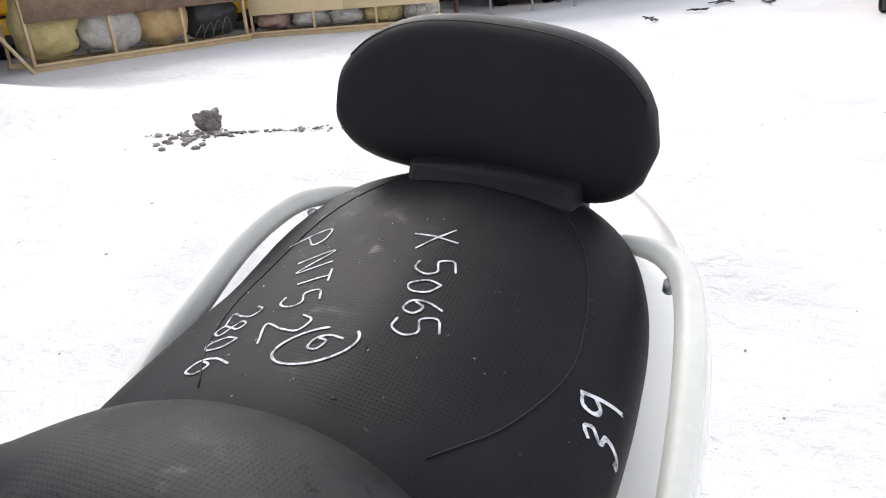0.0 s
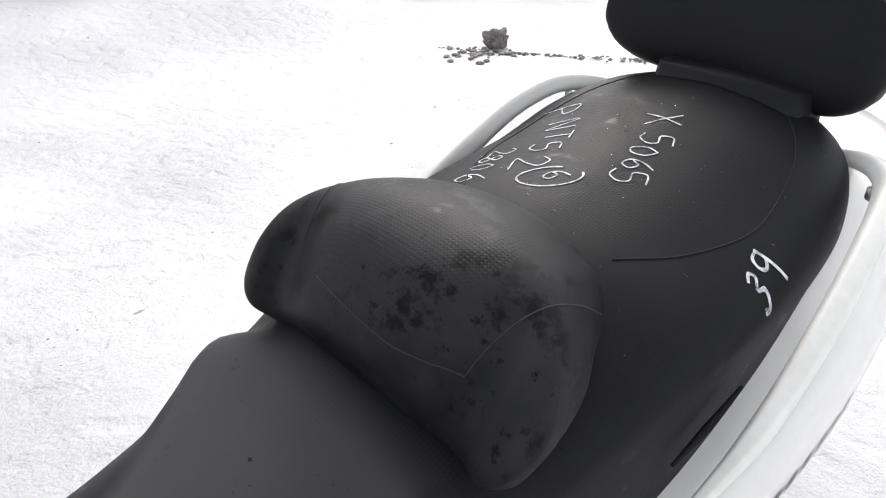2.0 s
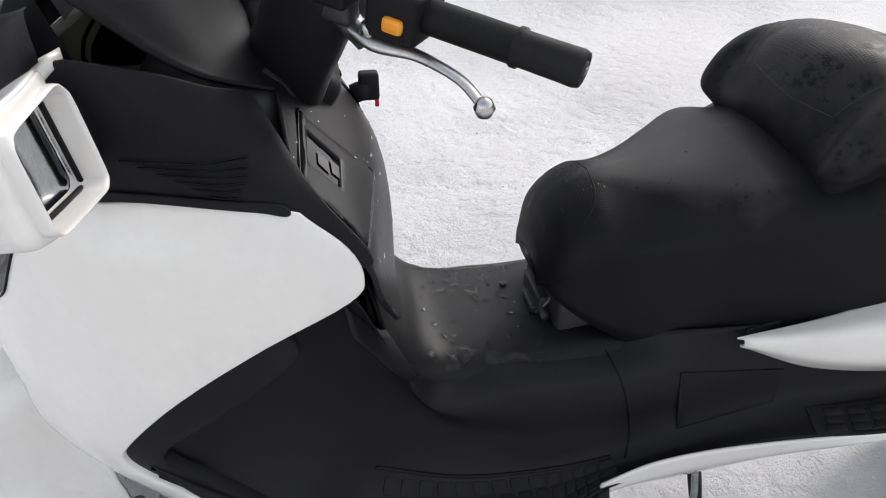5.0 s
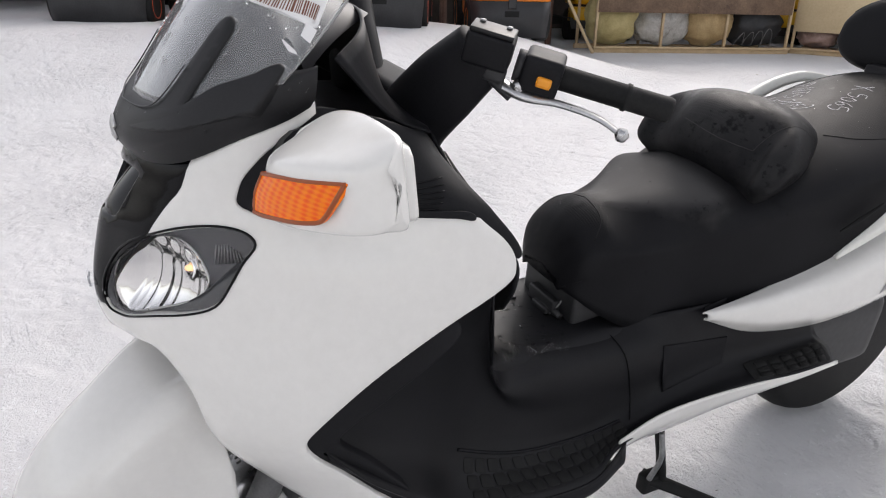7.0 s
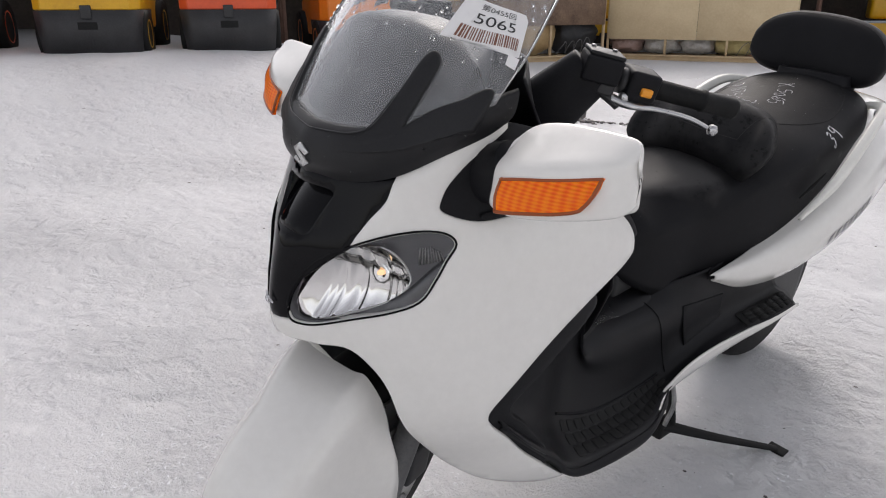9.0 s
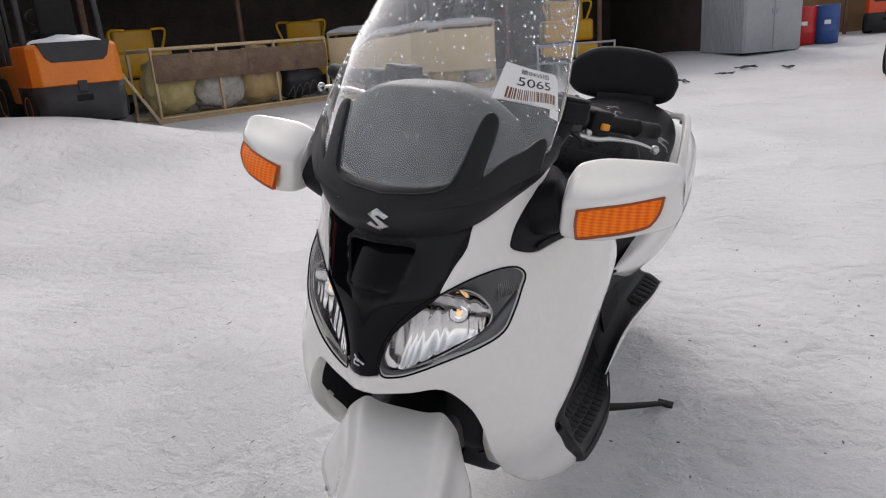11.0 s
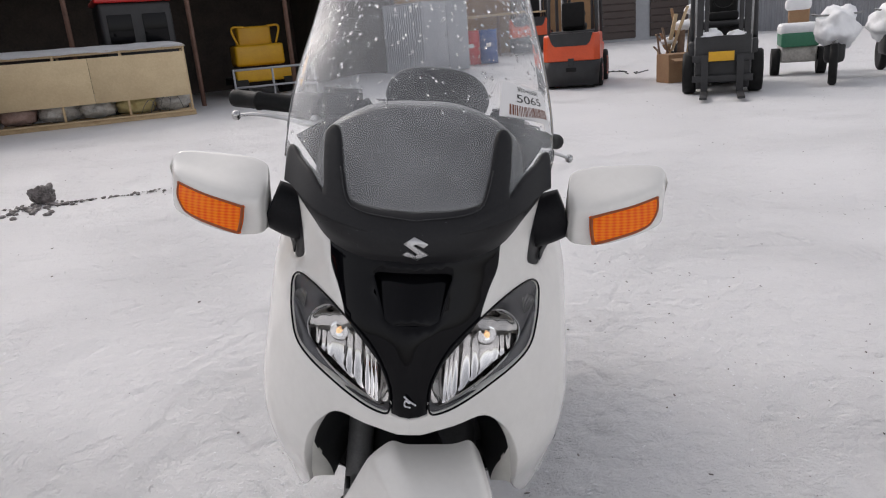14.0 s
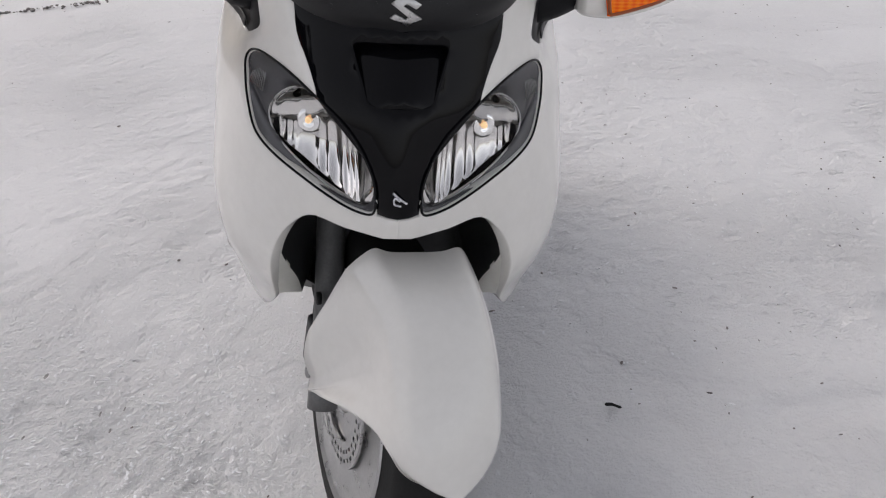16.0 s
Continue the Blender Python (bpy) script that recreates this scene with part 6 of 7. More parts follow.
def forklift(m, paint, label, mast=True, guard=True, lit=True, snow=False):
    """A counterbalance forklift; its back faces -y."""
    f = thing("forklift", m, label, "forklift", "parked forklifts")
    w = 1.08
    low = loft([[(x * s, y, z) for x, y in ((-w / 2, .0), (-w / 2 + .12, -.10), (w / 2 - .12, -.10), (w / 2, .0), (w / 2, .75), (-w / 2, .75))] for z, s in ((.06, .92), (.30, .97), (.52, 1.0))])
    part("skirt", low, IRON, f)
    body = loft([[(x * s, y + o, z) for x, y in ((-w / 2, .02), (-w / 2 + .1, -.09), (w / 2 - .1, -.09), (w / 2, .02), (w / 2, .75), (-w / 2, .75))] for z, s, o in ((.52, 1.0, 0), (.80, 1.0, .0), (.98, .99, .03), (1.02, .96, .06))])
    bmesh.ops.bevel(body, geom=[e for e in body.edges], offset=.012, segments=1, affect="EDGES")
    cw = part("counterweight", body, paint, f, "painted counterweight", smooth=False)
    part("grille", joined(loft([[(-w2, -.100, z), (w2, -.100, z), (w2, .2, z), (-w2, .2, z)] for z, w2 in ((.80, .30), (.86, .36), (1.035, .42))])), IRON, cw, smooth=False)
    part("tow_pin", block((.11, .05, .14), (0, -.09, .50), .01), IRON, cw)
    part("tow_slot", block((.20, .03, .08), (0, -.088, .36), .01), RUBBER, cw)
    part("hood", block((.9, .7, .10), (0, .62, 1.02), .04, None, 2), IRON, f)
    part("chassis", block((1.0, 1.1, .5), (0, 1.25, .55), .05, None, 2), paint, f)
    part("seat", joined(block((.46, .42, .14), (0, .72, 1.14), .05, None, 3), block((.44, .12, .48), (0, .48, 1.36), .05, None, 3)), RUBBER, f)
    for x, y, r in ((-.47, .32, .26), (.47, .32, .26), (-.48, 1.62, .32), (.48, 1.62, .32)):
        wh = part("wheel", lathe([(r * .6, -.09), (r * .93, -.10), (r, -.07), (r, .07), (r * .93, .10), (r * .6, .09)], (x, y, r), (1, 0, 0), 28), RUBBER, f)
        part("wheel_rim", lathe([(r * .5, -.085), (r * .6, -.095), (r * .6, .095), (r * .5, .085)], (x, y, r), (1, 0, 0), 20), paint, wh)
    if guard:
        for sx in (-1, 1):
            part("guard_post", tube([(sx * .46, .30, .98), (sx * .45, .34, 1.6), (sx * .43, .50, 2.08)], .035, 8), IRON, f)
            part("guard_post", tube([(sx * .46, 1.62, .8), (sx * .45, 1.50, 1.6), (sx * .43, 1.40, 2.08)], .035, 8), IRON, f)
            part("guard_side", bar((sx * .43, .46, 2.09), (sx * .43, 1.44, 2.09), .06, .05), IRON, f)
        for k in range(7):
            y = .50 + .15 * k
            part("guard_bar", bar((-.43, y, 2.09), (.43, y, 2.09), .025, .05), IRON, f)
        part("steering_wheel", tube([(.0 + .16 * math.cos(a * math.pi / 8), 1.2 + .1 * math.sin(a * math.pi / 8), 1.38 + .12 * math.sin(a * math.pi / 8)) for a in range(17)], .014, 8, smooth=False), RUBBER, f)
        part("tail_lamp", block((.06, .05, .14), (.45, .27, 1.75), .01), RED, f)
        part("mirror", block((.16, .03, .10), (-.40, 1.40, 1.85), .01), RUBBER, f)
    if mast:
        for sx in (-1, 1):
            part("mast_rail", block((.09, .12, 2.1), (sx * .33, 1.98, 1.15), .008, None, 1), IRON, f)
            part("mast_inner", block((.06, .09, 2.0), (sx * .24, 2.0, 1.2), .008, None, 1), IRON, f)
            part("fork_tine", loft([[(sx * .25 - .05, 2.10, z), (sx * .25 + .05, 2.10, z), (sx * .25 + .05, 2.14, z), (sx * .25 - .05, 2.14, z)] for z in (.05, .6)]), IRON, f, smooth=False)
            part("fork_blade", block((.10, .95, .035), (sx * .25, 2.58, .06), .006), IRON, f)
            part("lift_cylinder", tube([(sx * .38, 1.93, .3), (sx * .38, 1.93, 2.0)], .03, 8), STEEL, f)
        part("cross_head", block((.75, .08, .10), (0, 1.98, 2.15), .01), IRON, f)
        part("carriage", block((.86, .05, .10), (0, 2.08, .55), .01), IRON, f)
        part("carriage", block((.86, .05, .10), (0, 2.08, .25), .01), IRON, f)
    if snow:
        sn = bmesh.new()
        bmesh.ops.create_icosphere(sn, subdivisions=3, radius=1.0)
        for v in sn.verts:
            v.co = Vector((v.co.x * .45, .28 + v.co.y * .35, 1.02 + (max(v.co.z, -.2)) * .10 * (1 + .4 * noise.noise(v.co * 2))))
        part("snow", sn, FRESH_SNOW, f)
    return f


# row along the snow bank, backs to the yard, and the ones across the yard
forklift(at_ground(-7.35, 5.35, 68.0, -.08), ORANGE_PAINT, "orange forklift dusted with snow, parked backwards", snow=True)
forklift(at_ground(-7.10, 3.35, 62.0, -.08), RED_PAINT, "orange-red forklift with dark skirt, parked in the row")
forklift(at_ground(-7.55, 1.95, 62.0, -.08), YELLOW_PAINT, "yellow forklift with dark skirt, parked in the row")
forklift(at_ground(-8.05, .35, 66.0, -.08), RED_PAINT, "orange-red forklift at the end of the row")
forklift(at_ground(2.55, 13.15, -16.0), RED_PAINT, "orange-red forklift standing alone in the snow")
forklift(at_ground(2.85, 21.9, -10.0), RED_PAINT, "orange-red forklift parked by the shed")
dark = forklift(at_ground(5.0, 12.0, 160.0), IRON, "dark forklift facing out, snow on its carriage", snow=True)
part("load_guard", block((.78, .14, .62), (0, 1.98, .56), .01), IRON, dark)
part("plate", block((.36, .02, .14), (.02, 2.16, .58), .004), YELLOW_PAINT, dark, "worn yellow plate")
for x, w, h in ((-.2, .15, .08), (.2, .17, .11)):
    lump = bmesh.new()
    bmesh.ops.create_icosphere(lump, subdivisions=4, radius=1.0)
    for v in lump.verts:
        q = v.co * (1 + .35 * noise.noise(v.co * 1.7 + Vector((x * 9, 0, 3))) + .12 * noise.noise(v.co * 5.0))
        v.co = Vector((x + q.x * w, 1.98 + q.y * .085, .87 + max(q.z, -.05) * h))
    part("snow", lump, FRESH_SNOW, dark, "ragged lump of settled snow")

# rock and dirt in the snow
rk = bmesh.new()
bmesh.ops.create_icosphere(rk, subdivisions=4, radius=1.0)
for v in rk.verts:
    n = noise.fractal(v.co * 1.6, 1.0, 2.0, 5)
    v.co = Vector((v.co.x * .115, v.co.y * .09, .075 + v.co.z * .09)) * (1 + .35 * n)
rock = part("rock", rk, ROCK, None, smooth=False)
rock.matrix_world = at_ground(-3.72, 5.55, 20)
tagged(rock, "dark wet lump of rock lying in snow", "rock")
r = random.Random(3)
bm = bmesh.new()
for k in range(260):
    t = r.random()
    x, y = -4.1 + 1.75 * t + r.gauss(0, .05), 5.25 + .55 * t + r.gauss(0, .03 + .02 * math.sin(t * 9))
    if k < 60:
        x, y = -3.65 + r.gauss(0, .16), 5.25 + r.gauss(0, .14)
    s = r.choice((.005, .008, .012, .018, .03)) * (1.0 if k < 60 else .6)
    m = Matrix.Translation((x, y, ground_z(x, y) + .012)) @ Matrix.Rotation(r.random() * 6, 4, "Z") @ Matrix.Diagonal((s * r.uniform(1, 1.6), s, s * .7, 1)) @ Matrix.Rotation(r.random() * 3, 4, "X")
    bmesh.ops.create_icosphere(bm, subdivisions=1, radius=1.0, matrix=m)
dirt = part("dirt_lumps", bm, ROCK, None, smooth=False)
tagged(dirt, "dark lumps of dirt strewn over the snow", "dirt", kind="stuff")

# open shed behind the crates
DIR = Vector((0.43, 0.90, 0)).normalized()


def shed_post(x, y, h=4.0):
    p = part("shed_post", joined(block((.10, .10, h), (0, 0, h / 2 - .2), .01, None, 1), block((.035, .14, h), (0, 0, h / 2 - .2), .004, None, 1)), RUST_STEEL, None)
    p.matrix_world = at_ground(x, y, 25)
    tagged(p, "rusty brown steel post of the open shed", "post", "shed posts", "structure")


for x, y in ((-10.9, 12.6), (-7.9, 14.9), (-5.75, 16.3), (-3.9, 18.2), (-11.6, 9.0), (-10.6, 6.0), (-10.8, 2.6), (-11.2, -1.0)):
    shed_post(x, y)


def wall(name, a, b, h, material, z0=-.3, label="", thick=.15):
    a, b = Vector((*a, 0)), Vector((*b, 0))
    d = b - a
    ob = part(name, block((d.length, thick, h), (d.length / 2, 0, h / 2 + z0), .01, None, 1), material, None, smooth=False)
    ob.matrix_world = Matrix.Translation(a) @ Matrix.Rotation(math.atan2(d.y, d.x), 4, "Z")
    return tagged(ob, label or "dark timber wall of the shed", "wall", kind="structure")


wall("wall_back", (-17.5, -3.0), (-16.5, 14.0), 4.6, DARK_SHED)
wall("wall_rear", (-16.5, 14.0), (-5.0, 24.5), 3.36, DARK_SHED)
rear_dir = Vector((-5.0 + 16.5, 24.5 - 14.0, 0)).normalized()
for a, b in ((0, 7.7), (8.2, 8.55), (8.95, 9.2), (9.55, 10.55), (10.95, 11.2), (11.45, 11.75), (12.0, 12.3), (12.65, 15.55)):
    p, q = Vector((-16.5, 14.0, 0)) + rear_dir * a, Vector((-16.5, 14.0, 0)) + rear_dir * b
    wall("wall_rear_board", (p.x, p.y), (q.x, q.y), .34, DARK_SHED, 3.0602)
wall("wall_rear_top", (-16.5, 14.0), (-5.0, 24.5), 1.2, DARK_SHED, 3.115)
wall("wall_end", (-5.0, 24.5), (-1.2, 19.0), 4.6, DARK_SHED)
wall("wall_side", (-17.5, -3.0), (-10.9, -3.4), 4.6, DARK_SHED)
roof = bmesh.new()
v = [roof.verts.new(p) for p in ((-18, -4, 4.2), (-10.2, -4, 3.6), (-9.8, 8.0, 3.6), (-9.6, 12.4, 3.6), (-2.6, 18.6, 3.6), (-1.0, 19.4, 3.6), (-5.0, 25, 4.2), (-17, 14.5, 4.4))]
roof.faces.new(v)
bmesh.ops.solidify(roof, geom=roof.faces[:], thickness=.2)
tagged(part("ceiling", roof, DARK_SHED, None, smooth=False), "dark roof of the open shed", "roof", kind="structure")


# ---- across the yard ----
def machine(m, label):
    """A yellow construction machine in the shed's shade."""
    t = thing("yellow_machine", m, label, "construction machine", "yellow machines")
    part("hood", block((1.3, .9, .55), (0, 0, 1.05), .08, None, 2), YELLOW_PAINT, t)
    part("bumper", block((1.5, .5, .35), (0, -.5, .55), .05, None, 2), YELLOW_PAINT, t)
    part("cab_base", block((.9, .6, .6), (0, .3, 1.5), .06, None, 2), YELLOW_PAINT, t)
    for sx in (-1, 1):
        part("hand_rail", tube([(sx * .5, -.2, 1.3), (sx * .62, -.25, 1.75), (sx * .3, -.3, 1.78)], .03, 8), YELLOW_PAINT, t)
        part("track", loft([[(sx * .65 - .18, y, z), (sx * .65 + .18, y, z)] + [(sx * .65 + .18, y, z - .02), (sx * .65 - .18, y, z - .02)] for y, z in ((-.9, .3), (-.7, .5), (.7, .5), (.9, .3))]), IRON, t, smooth=False)
        part("wheel", lathe([(.2, -.15), (.34, -.15), (.34, .15), (.2, .15)], (sx * .6, -.2, .34), (1, 0, 0), 20), RUBBER, t)
    return t


machine(at_ground(-10.9, 15.0, 25), "yellow machine with hand rails in the dark shed")
machine(at_ground(-5.0, 19.0, 25), "yellow machine behind a white frame in the shed")
machine(at_ground(-12.6, 11.0, 70), "yellow machine standing behind the crates")
cabt = thing("cab_truck", at_ground(-6.9, 15.9, 30), "dark cab truck with snow on its roof", "truck")
part("cab", block((1.5, 1.4, 1.3), (0, 0, 1.75), .08, None, 2), IRON, cabt)
part("roof", block((1.6, 1.5, .10), (0, 0, 2.45), .03, None, 2), RED, cabt)
sn = bmesh.new()
bmesh.ops.create_icosphere(sn, subdivisions=3, radius=1.0)
for v in sn.verts:
    v.co = Vector((v.co.x * .8, v.co.y * .75, 2.5 + max(v.co.z, -.1) * .2 * (1 + .3 * noise.noise(v.co * 2))))
part("snow_cap", sn, FRESH_SNOW, cabt)
part("chassis", block((1.4, 2.2, .8), (0, .3, .75), .1, None, 2), IRON, cabt)
for sx in (-1, 1):
    part("wheel", lathe([(.2, -.12), (.4, -.12), (.4, .12), (.2, .12)], (sx * .65, -.4, .4), (1, 0, 0), 20), RUBBER, cabt)
    part("window", block((.5, .02, .6), (sx * .36, -.71, 1.85), .01), GLOSS_BLACK, cabt)
frame_ob = thing("white_frame", at_ground(-4.0, 16.3, 25), "white tubular frame standing in front of a machine", "frame")
for z in (.35, .75):
    part("tube", tube([(-.9, 0, z), (.9, 0, z)], .025, 8), GREY_SHEET, frame_ob)
for x in (-.9, 0, .9):
    part("upright", tube([(x, 0, 0), (x, 0, .78)], .025, 8), GREY_SHEET, frame_ob)

# grey store cabinet, drums and clutter at the shed's end
cab = thing("store_cabinet", at_ground(-.35, 18.7, 38), "tall grey ribbed steel store cabinet", "cabinet")
part("body", block((1.5, 1.8, 1.75), (0, 0, .88), .01, None, 1), GREY_SHEET, cab, smooth=False)
for k in range(18):
    part("rib", block((.02, .05, 1.7), (-.757, -.86 + k * .1, .88), .004, None, 1), GREY_SHEET, cab)
for sx in (-1, 1):
    d = part("door", block((.72, .02, 1.66), (sx * .37, -.912, .88), .005, None, 1), GREY_SHEET, cab)
    part("handle", block((.02, .02, .12), (sx * .06, -.93, .9), .004), STEEL, d)


def drum(x, y, paint, label):
    t = thing("drum", at_ground(x, y), label, "drum", "steel drums")
    part("shell", lathe([(.0, 0), (.29, 0), (.29, .28), (.30, .30), (.29, .32), (.29, .58), (.30, .60), (.29, .62), (.29, .88), (.28, .9), (0, .88)], (0, 0, 0), (0, 0, 1), 28), paint, t)
    part("patch", block((.14, .01, .1), (.02, -.297, .5), .002), PAPER, t)


drum(1.35, 19.6, BLUE_PAINT, "blue steel drum beside the cabinet")
drum(.85, 19.5, RED, "dark red drum with a pale band")
wall("wall_boards", (-3.6, 22.8), (5.6, 25.6), 4.2, mottled("ochre_boards", (0.20, 0.11, 0.05), (0.30, 0.17, 0.08), 0.7, 1.5, 25.0, 0.1), .2, "ochre timber wall with an orange sign")
sign = thing("sign", Matrix.Translation((3.3, 24.5, 2.2)) @ Matrix.Rotation(.29, 4, "Z"), "narrow sign with red marks on the timber wall", "sign")
part("board", block((.4, .03, 1.2), (0, 0, 0), .005), PAPER, sign)
for k in range(4):
    part("mark", block((.24, .01, .16), (0, -.022, .42 - .28 * k), .003), RED, sign)
rack = thing("timber_rack", at_ground(1.9, 22.3, 12), "timber rack with boards against the wall", "rack")
for x in (-1.2, 0, 1.2):
    part("leg", bar((x, 0, 0), (x, 0, 1.2), .08), RUST_STEEL, rack)
for k in range(5):
    part("board", block((2.8, .16, .05), (.03 * k, -.3 + .17 * k, 1.22), .004), TIMBER, rack)

wall("wall_far", (5.6, 25.6), (9.6, 26.6), 5.5, GREY_SHEET, .0, "grey rendered wall between brown shutters")
for x, y in ((6.3, 25.66), (8.35, 26.17)):
    dd = part("door_shutter", joined(*[block((1.55, .05, .235), (0, 0, .2 + .24 * k), .02, None, 1) for k in range(14)]), BROWN_SHEET, None, smooth=False)
    dd.matrix_world = Matrix.Translation((x, y, .42)) @ Matrix.Rotation(.245, 4, "Z")
    tagged(dd, "closed dark brown slatted steel shutter", "shutter", "brown shutters", "structure")
plate = part("plate", block((.3, .02, .2), (0, 0, 0), .003), PAPER, None)
plate.matrix_world = Matrix.Translation((7.32, 25.85, 2.0)) @ Matrix.Rotation(.245, 4, "Z")
tagged(plate, "small white plate on the grey pier", "plate")
fa, fb = Vector((9.6, 26.6, .2)), Vector((16.5, 18.0, .1))
nrib = 60
fence = bmesh.new()
cols = []
for k in range(nrib * 4 + 1):
    p = fa.lerp(fb, k / (nrib * 4))
    off = (0, .05, .05, 0)[k % 4]
    n = Vector((-(fb - fa).y, (fb - fa).x, 0)).normalized()
    cols.append([fence.verts.new(p + n * off + Vector((0, 0, z))) for z in (-.3, 2.9)])
for a, b in zip(cols, cols[1:]):
    fence.faces.new((a[0], b[0], b[1], a[1]))
bmesh.ops.solidify(fence, geom=fence.faces[:], thickness=.02)
tagged(part("wall_fence", fence, GREY_SHEET, None, smooth=False), "pale grey corrugated steel fence", "fence", kind="structure")

box = part("cardboard_box", joined(block((.62, .5, .52), (0, 0, .26), .012, None, 2), block((.62, .2, .012), (0, -.33, .50), .003, Matrix.Rotation(.2, 4, "X"))), CARD, None, smooth=False)
box.matrix_world = at_ground(4.5, 12.85, 10)
tagged(box, "brown cardboard box with an open flap in snow", "box")


def snowy_bike(m, label):
    b = thing("motorcycle", m, label, "motorcycle", "snow-covered motorcycles")
    for y in (-.65, .65):
        part("wheel", lathe([(.2, -.05), (.28, -.06), (.31, -.03), (.31, .03), (.28, .06), (.2, .05)], (0, y, .31), (1, 0, 0), 28), RUBBER, b)
    part("engine", block((.3, .6, .4), (0, 0, .5), .08, None, 2), IRON, b)
    part("fork", tube([(0, -.65, .31), (0, -.5, .8), (0, -.42, 1.0)], .04, 8), STEEL, b)
    part("bar", tube([(-.35, -.35, 1.05), (-.2, -.42, 1.03), (.2, -.42, 1.03), (.35, -.35, 1.05)], .015, 8), STEEL, b)
    s2 = bmesh.new()
    bmesh.ops.create_icosphere(s2, subdivisions=4, radius=1.0)
    for v in s2.verts:
        n = noise.fractal(v.co * 1.8 + Vector((m.translation.x, 0, 0)), 1.0, 2.0, 4)
        q = v.co * (1 + .25 * n)
        v.co = Vector((q.x * .32, q.y * .85, .85 + q.z * .32 - .15 * max(0, q.y)))
    part("snow_cover", s2, FRESH_SNOW, b, "thick cover of snow")
    return b


snowy_bike(at_ground(6.35, 10.8, -28), "motorcycle buried under thick snow")
snowy_bike(at_ground(7.6, 11.4, -20), "motorcycle with snow heaped on it")
cart = thing("cart", at_ground(6.65, 12.7, -20), "small green and white cart under snow", "cart")
part("tub", block((.62, 1.0, .25), (0, 0, .62), .04, None, 2), GREEN_PAINT, cart)
part("apron", block((.60, .9, .28), (0, .02, .36), .04, None, 2), WRAP, cart)
part("seat_back", block((.36, .10, .42), (.02, .25, .98), .04, None, 2), CARD, cart)
part("snow_cap", block((.66, .9, .20), (0, -.05, .80), .09, None, 4), FRESH_SNOW, cart)
part("snow_cap", block((.44, .30, .20), (.0, .25, 1.22), .09, None, 4), FRESH_SNOW, cart)
for sx in (-1, 1):
    part("wheel", lathe([(.1, -.06), (.24, -.07), (.24, .07), (.1, .06)], (sx * .38, -.3, .24), (1, 0, 0), 20), RUBBER, cart)
hp = thing("scrap_heap", at_ground(4.75, 13.6, 0), "heap of boards and scrap with snow on top", "scrap")
r4 = random.Random(8)
for k in range(14):
    a = Vector((r4.uniform(-.45, .45), r4.uniform(-.35, .35), 0.02))
    e = Vector((r4.uniform(-.5, .6), r4.uniform(-.35, .35), r4.uniform(.5, 1.45)))
    part("board", bar(a, e, r4.uniform(.04, .14), .03), r4.choice((CARD, TIMBER, IRON, PLY_BROWN)), hp)
for x, y, z, w in ((.1, 0, 1.0, .22), (.32, .05, 1.28, .2), (-.2, 0, .72, .16)):
    lump = bmesh.new()
    bmesh.ops.create_icosphere(lump, subdivisions=3, radius=1.0)
    for v in lump.verts:
        v.co = Vector((x + v.co.x * w, y + v.co.y * w, z + v.co.z * w * .45)) + v.co * (.25 * w * noise.noise(v.co * 2.5 + Vector((x * 9, 0, 0))))
    part("snow", lump, FRESH_SNOW, hp)

# scattered scraps before the shed
for k, (x, y) in enumerate(((-.6, 14.6), (-.2, 15.6), (.6, 15.3), (-1.2, 13.4), (3.9, 15.4), (4.3, 15.0))):
    r2 = random.Random(k)
    sc = joined(*[bar((r2.uniform(-.3, .3), r2.uniform(-.15, .15), .03), (r2.uniform(-.3, .3), r2.uniform(-.15, .15), .06), .03, .02) for _ in range(4)])
    o = part("scrap", sc, IRON, None, smooth=False)
    o.matrix_world = at_ground(x, y, k * 40)
    tagged(o, "dark scrap metal pieces lying in the snow", "scrap", "scraps in the snow")


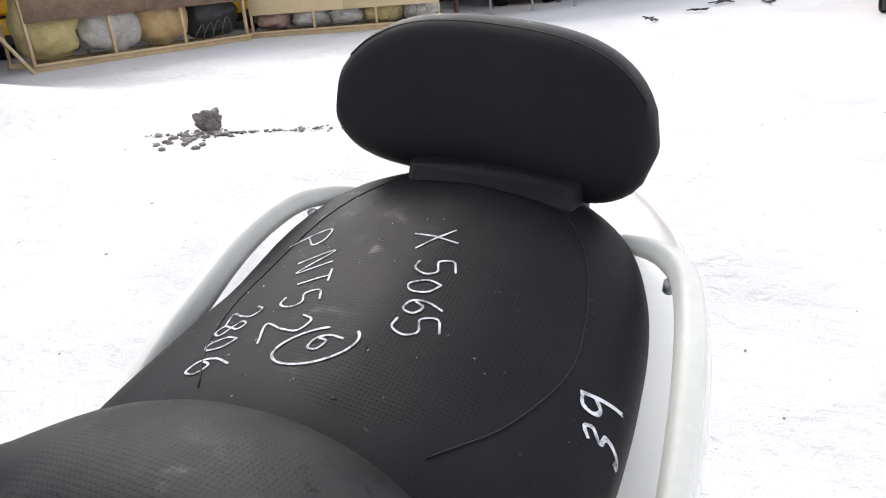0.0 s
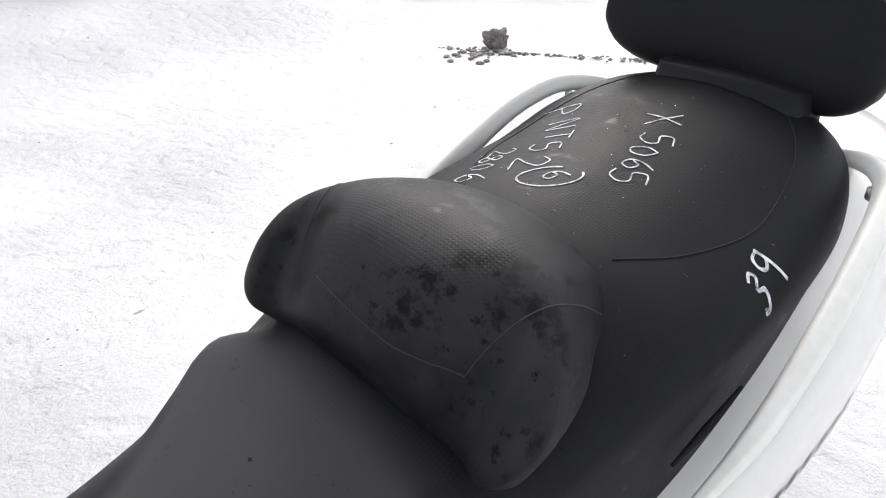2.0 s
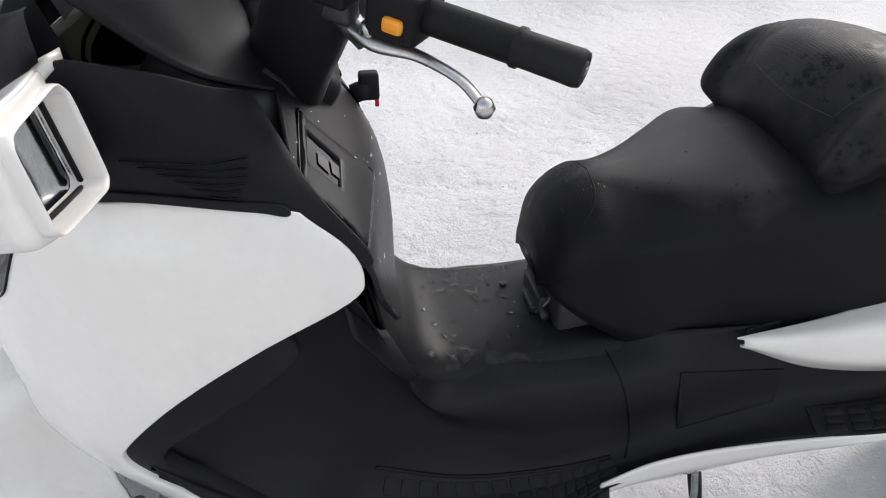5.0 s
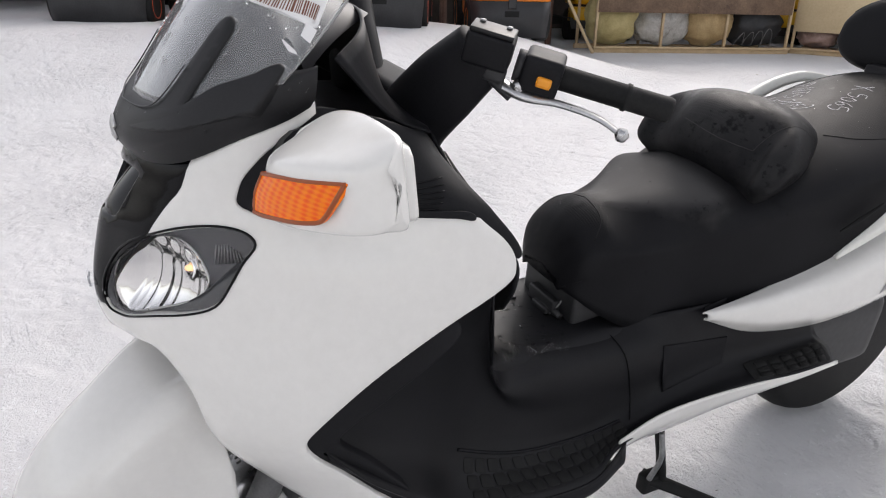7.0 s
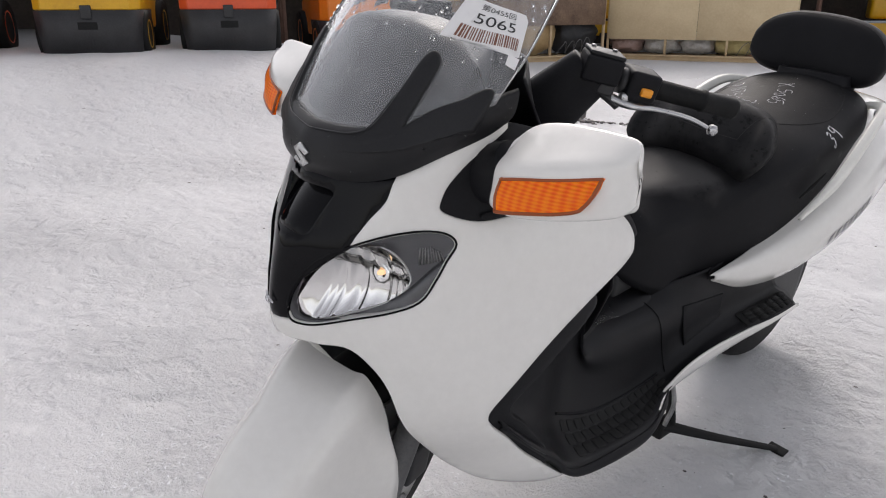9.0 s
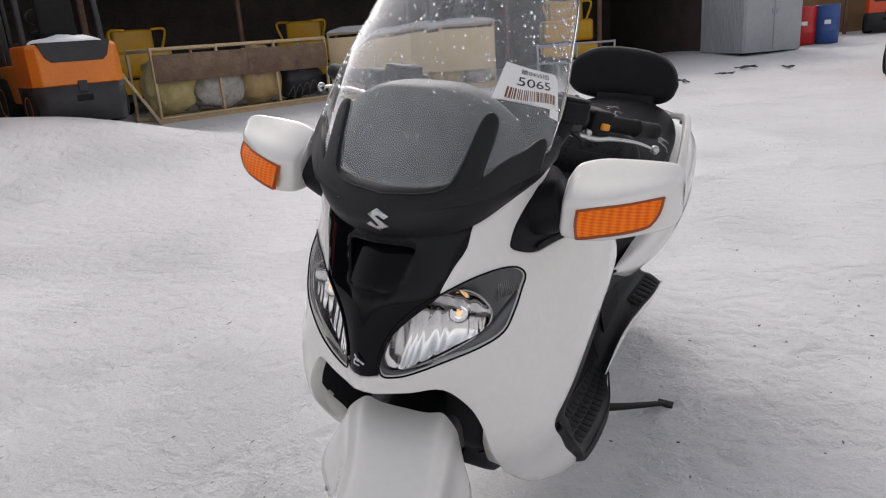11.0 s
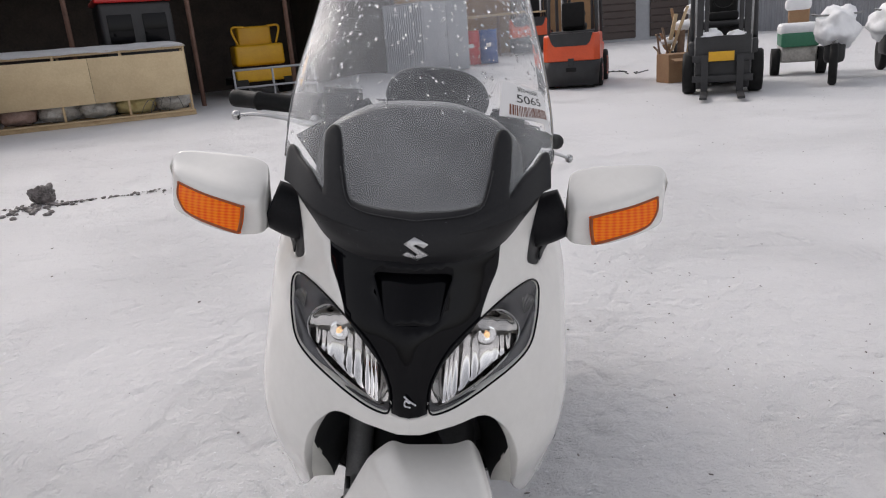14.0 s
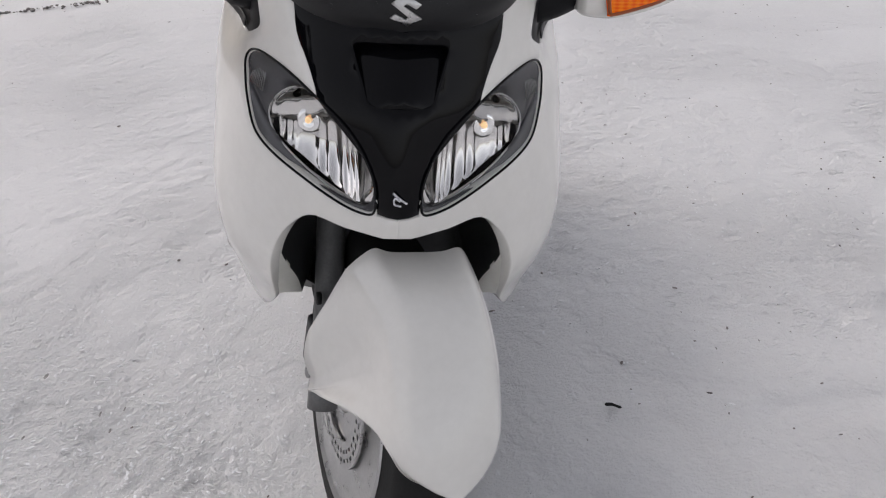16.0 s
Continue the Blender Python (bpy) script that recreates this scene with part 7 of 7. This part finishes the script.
# grit and snow crumbs round the scooter
def pebble():
    b = bmesh.new()
    bmesh.ops.create_icosphere(b, subdivisions=1, radius=1.0)
    v, f = [v.co.copy() for v in b.verts], [[v.index for v in q.verts] for q in b.faces]
    b.free()
    return v, f


PEBBLE = pebble()


def scatter(name, n, seed, spot, sizes, material, label, squash=.5):
    rr = random.Random(seed)
    verts, faces = [], []
    for _ in range(n):
        x, y = spot(rr)
        s0 = rr.choice(sizes)
        m0 = Matrix.Translation((x, y, ground_z(x, y) + .004 + s0 * .2)) @ Matrix.Rotation(rr.random() * 6.3, 4, "Z") @ Matrix.Rotation(rr.uniform(-.4, .4), 4, "X") @ Matrix.Diagonal((s0 * rr.uniform(1, 2.2), s0 * rr.uniform(.6, 1), s0 * squash, 1))
        k = len(verts)
        verts += [m0 @ (v * rr.uniform(.8, 1.2)) for v in PEBBLE[0]]
        faces += [[k + a for a in f] for f in PEBBLE[1]]
    me = bpy.data.meshes.new(name)
    me.from_pydata([tuple(v) for v in verts], [], faces)
    me.materials.append(material)
    return tagged(new(name, me), label, "debris", kind="stuff")


scatter("grit", 260, 21, lambda r: (r.gauss(.9, .8), r.gauss(.6, 1.5)), (.0012, .002, .003, .0045), ROCK, "dark grit scattered over the snow")
scatter("grit_far", 220, 22, lambda r: (r.uniform(-6, 6), r.uniform(1, 10)), (.003, .004, .006), ROCK, "dark grit scattered over the snow")
scatter("snow_crumbs", 2600, 23, lambda r: (-.5 + r.gauss(0, .28), r.gauss(.15, .5)), (.0012, .0016, .0022, .003, .0042), FRESH_SNOW, "loose crumbs of snow beside the front wheel", .4)
scatter("snow_crumbs", 900, 24, lambda r: (.75 + r.gauss(0, .3), r.gauss(1.3, .4)), (.0012, .0016, .0022, .003, .0042), FRESH_SNOW, "loose crumbs of snow beside the stand", .4)
chip = part("twig", joined(bar((0, 0, .01), (.020, -.002, .013), .010, .007), bar((.015, -.001, .012), (.036, -.010, .011), .008, .006)), RUBBER, None)
chip.matrix_world = at_ground(.49, .35, -12)
tagged(chip, "small dark chip lying on the snow", "chip")
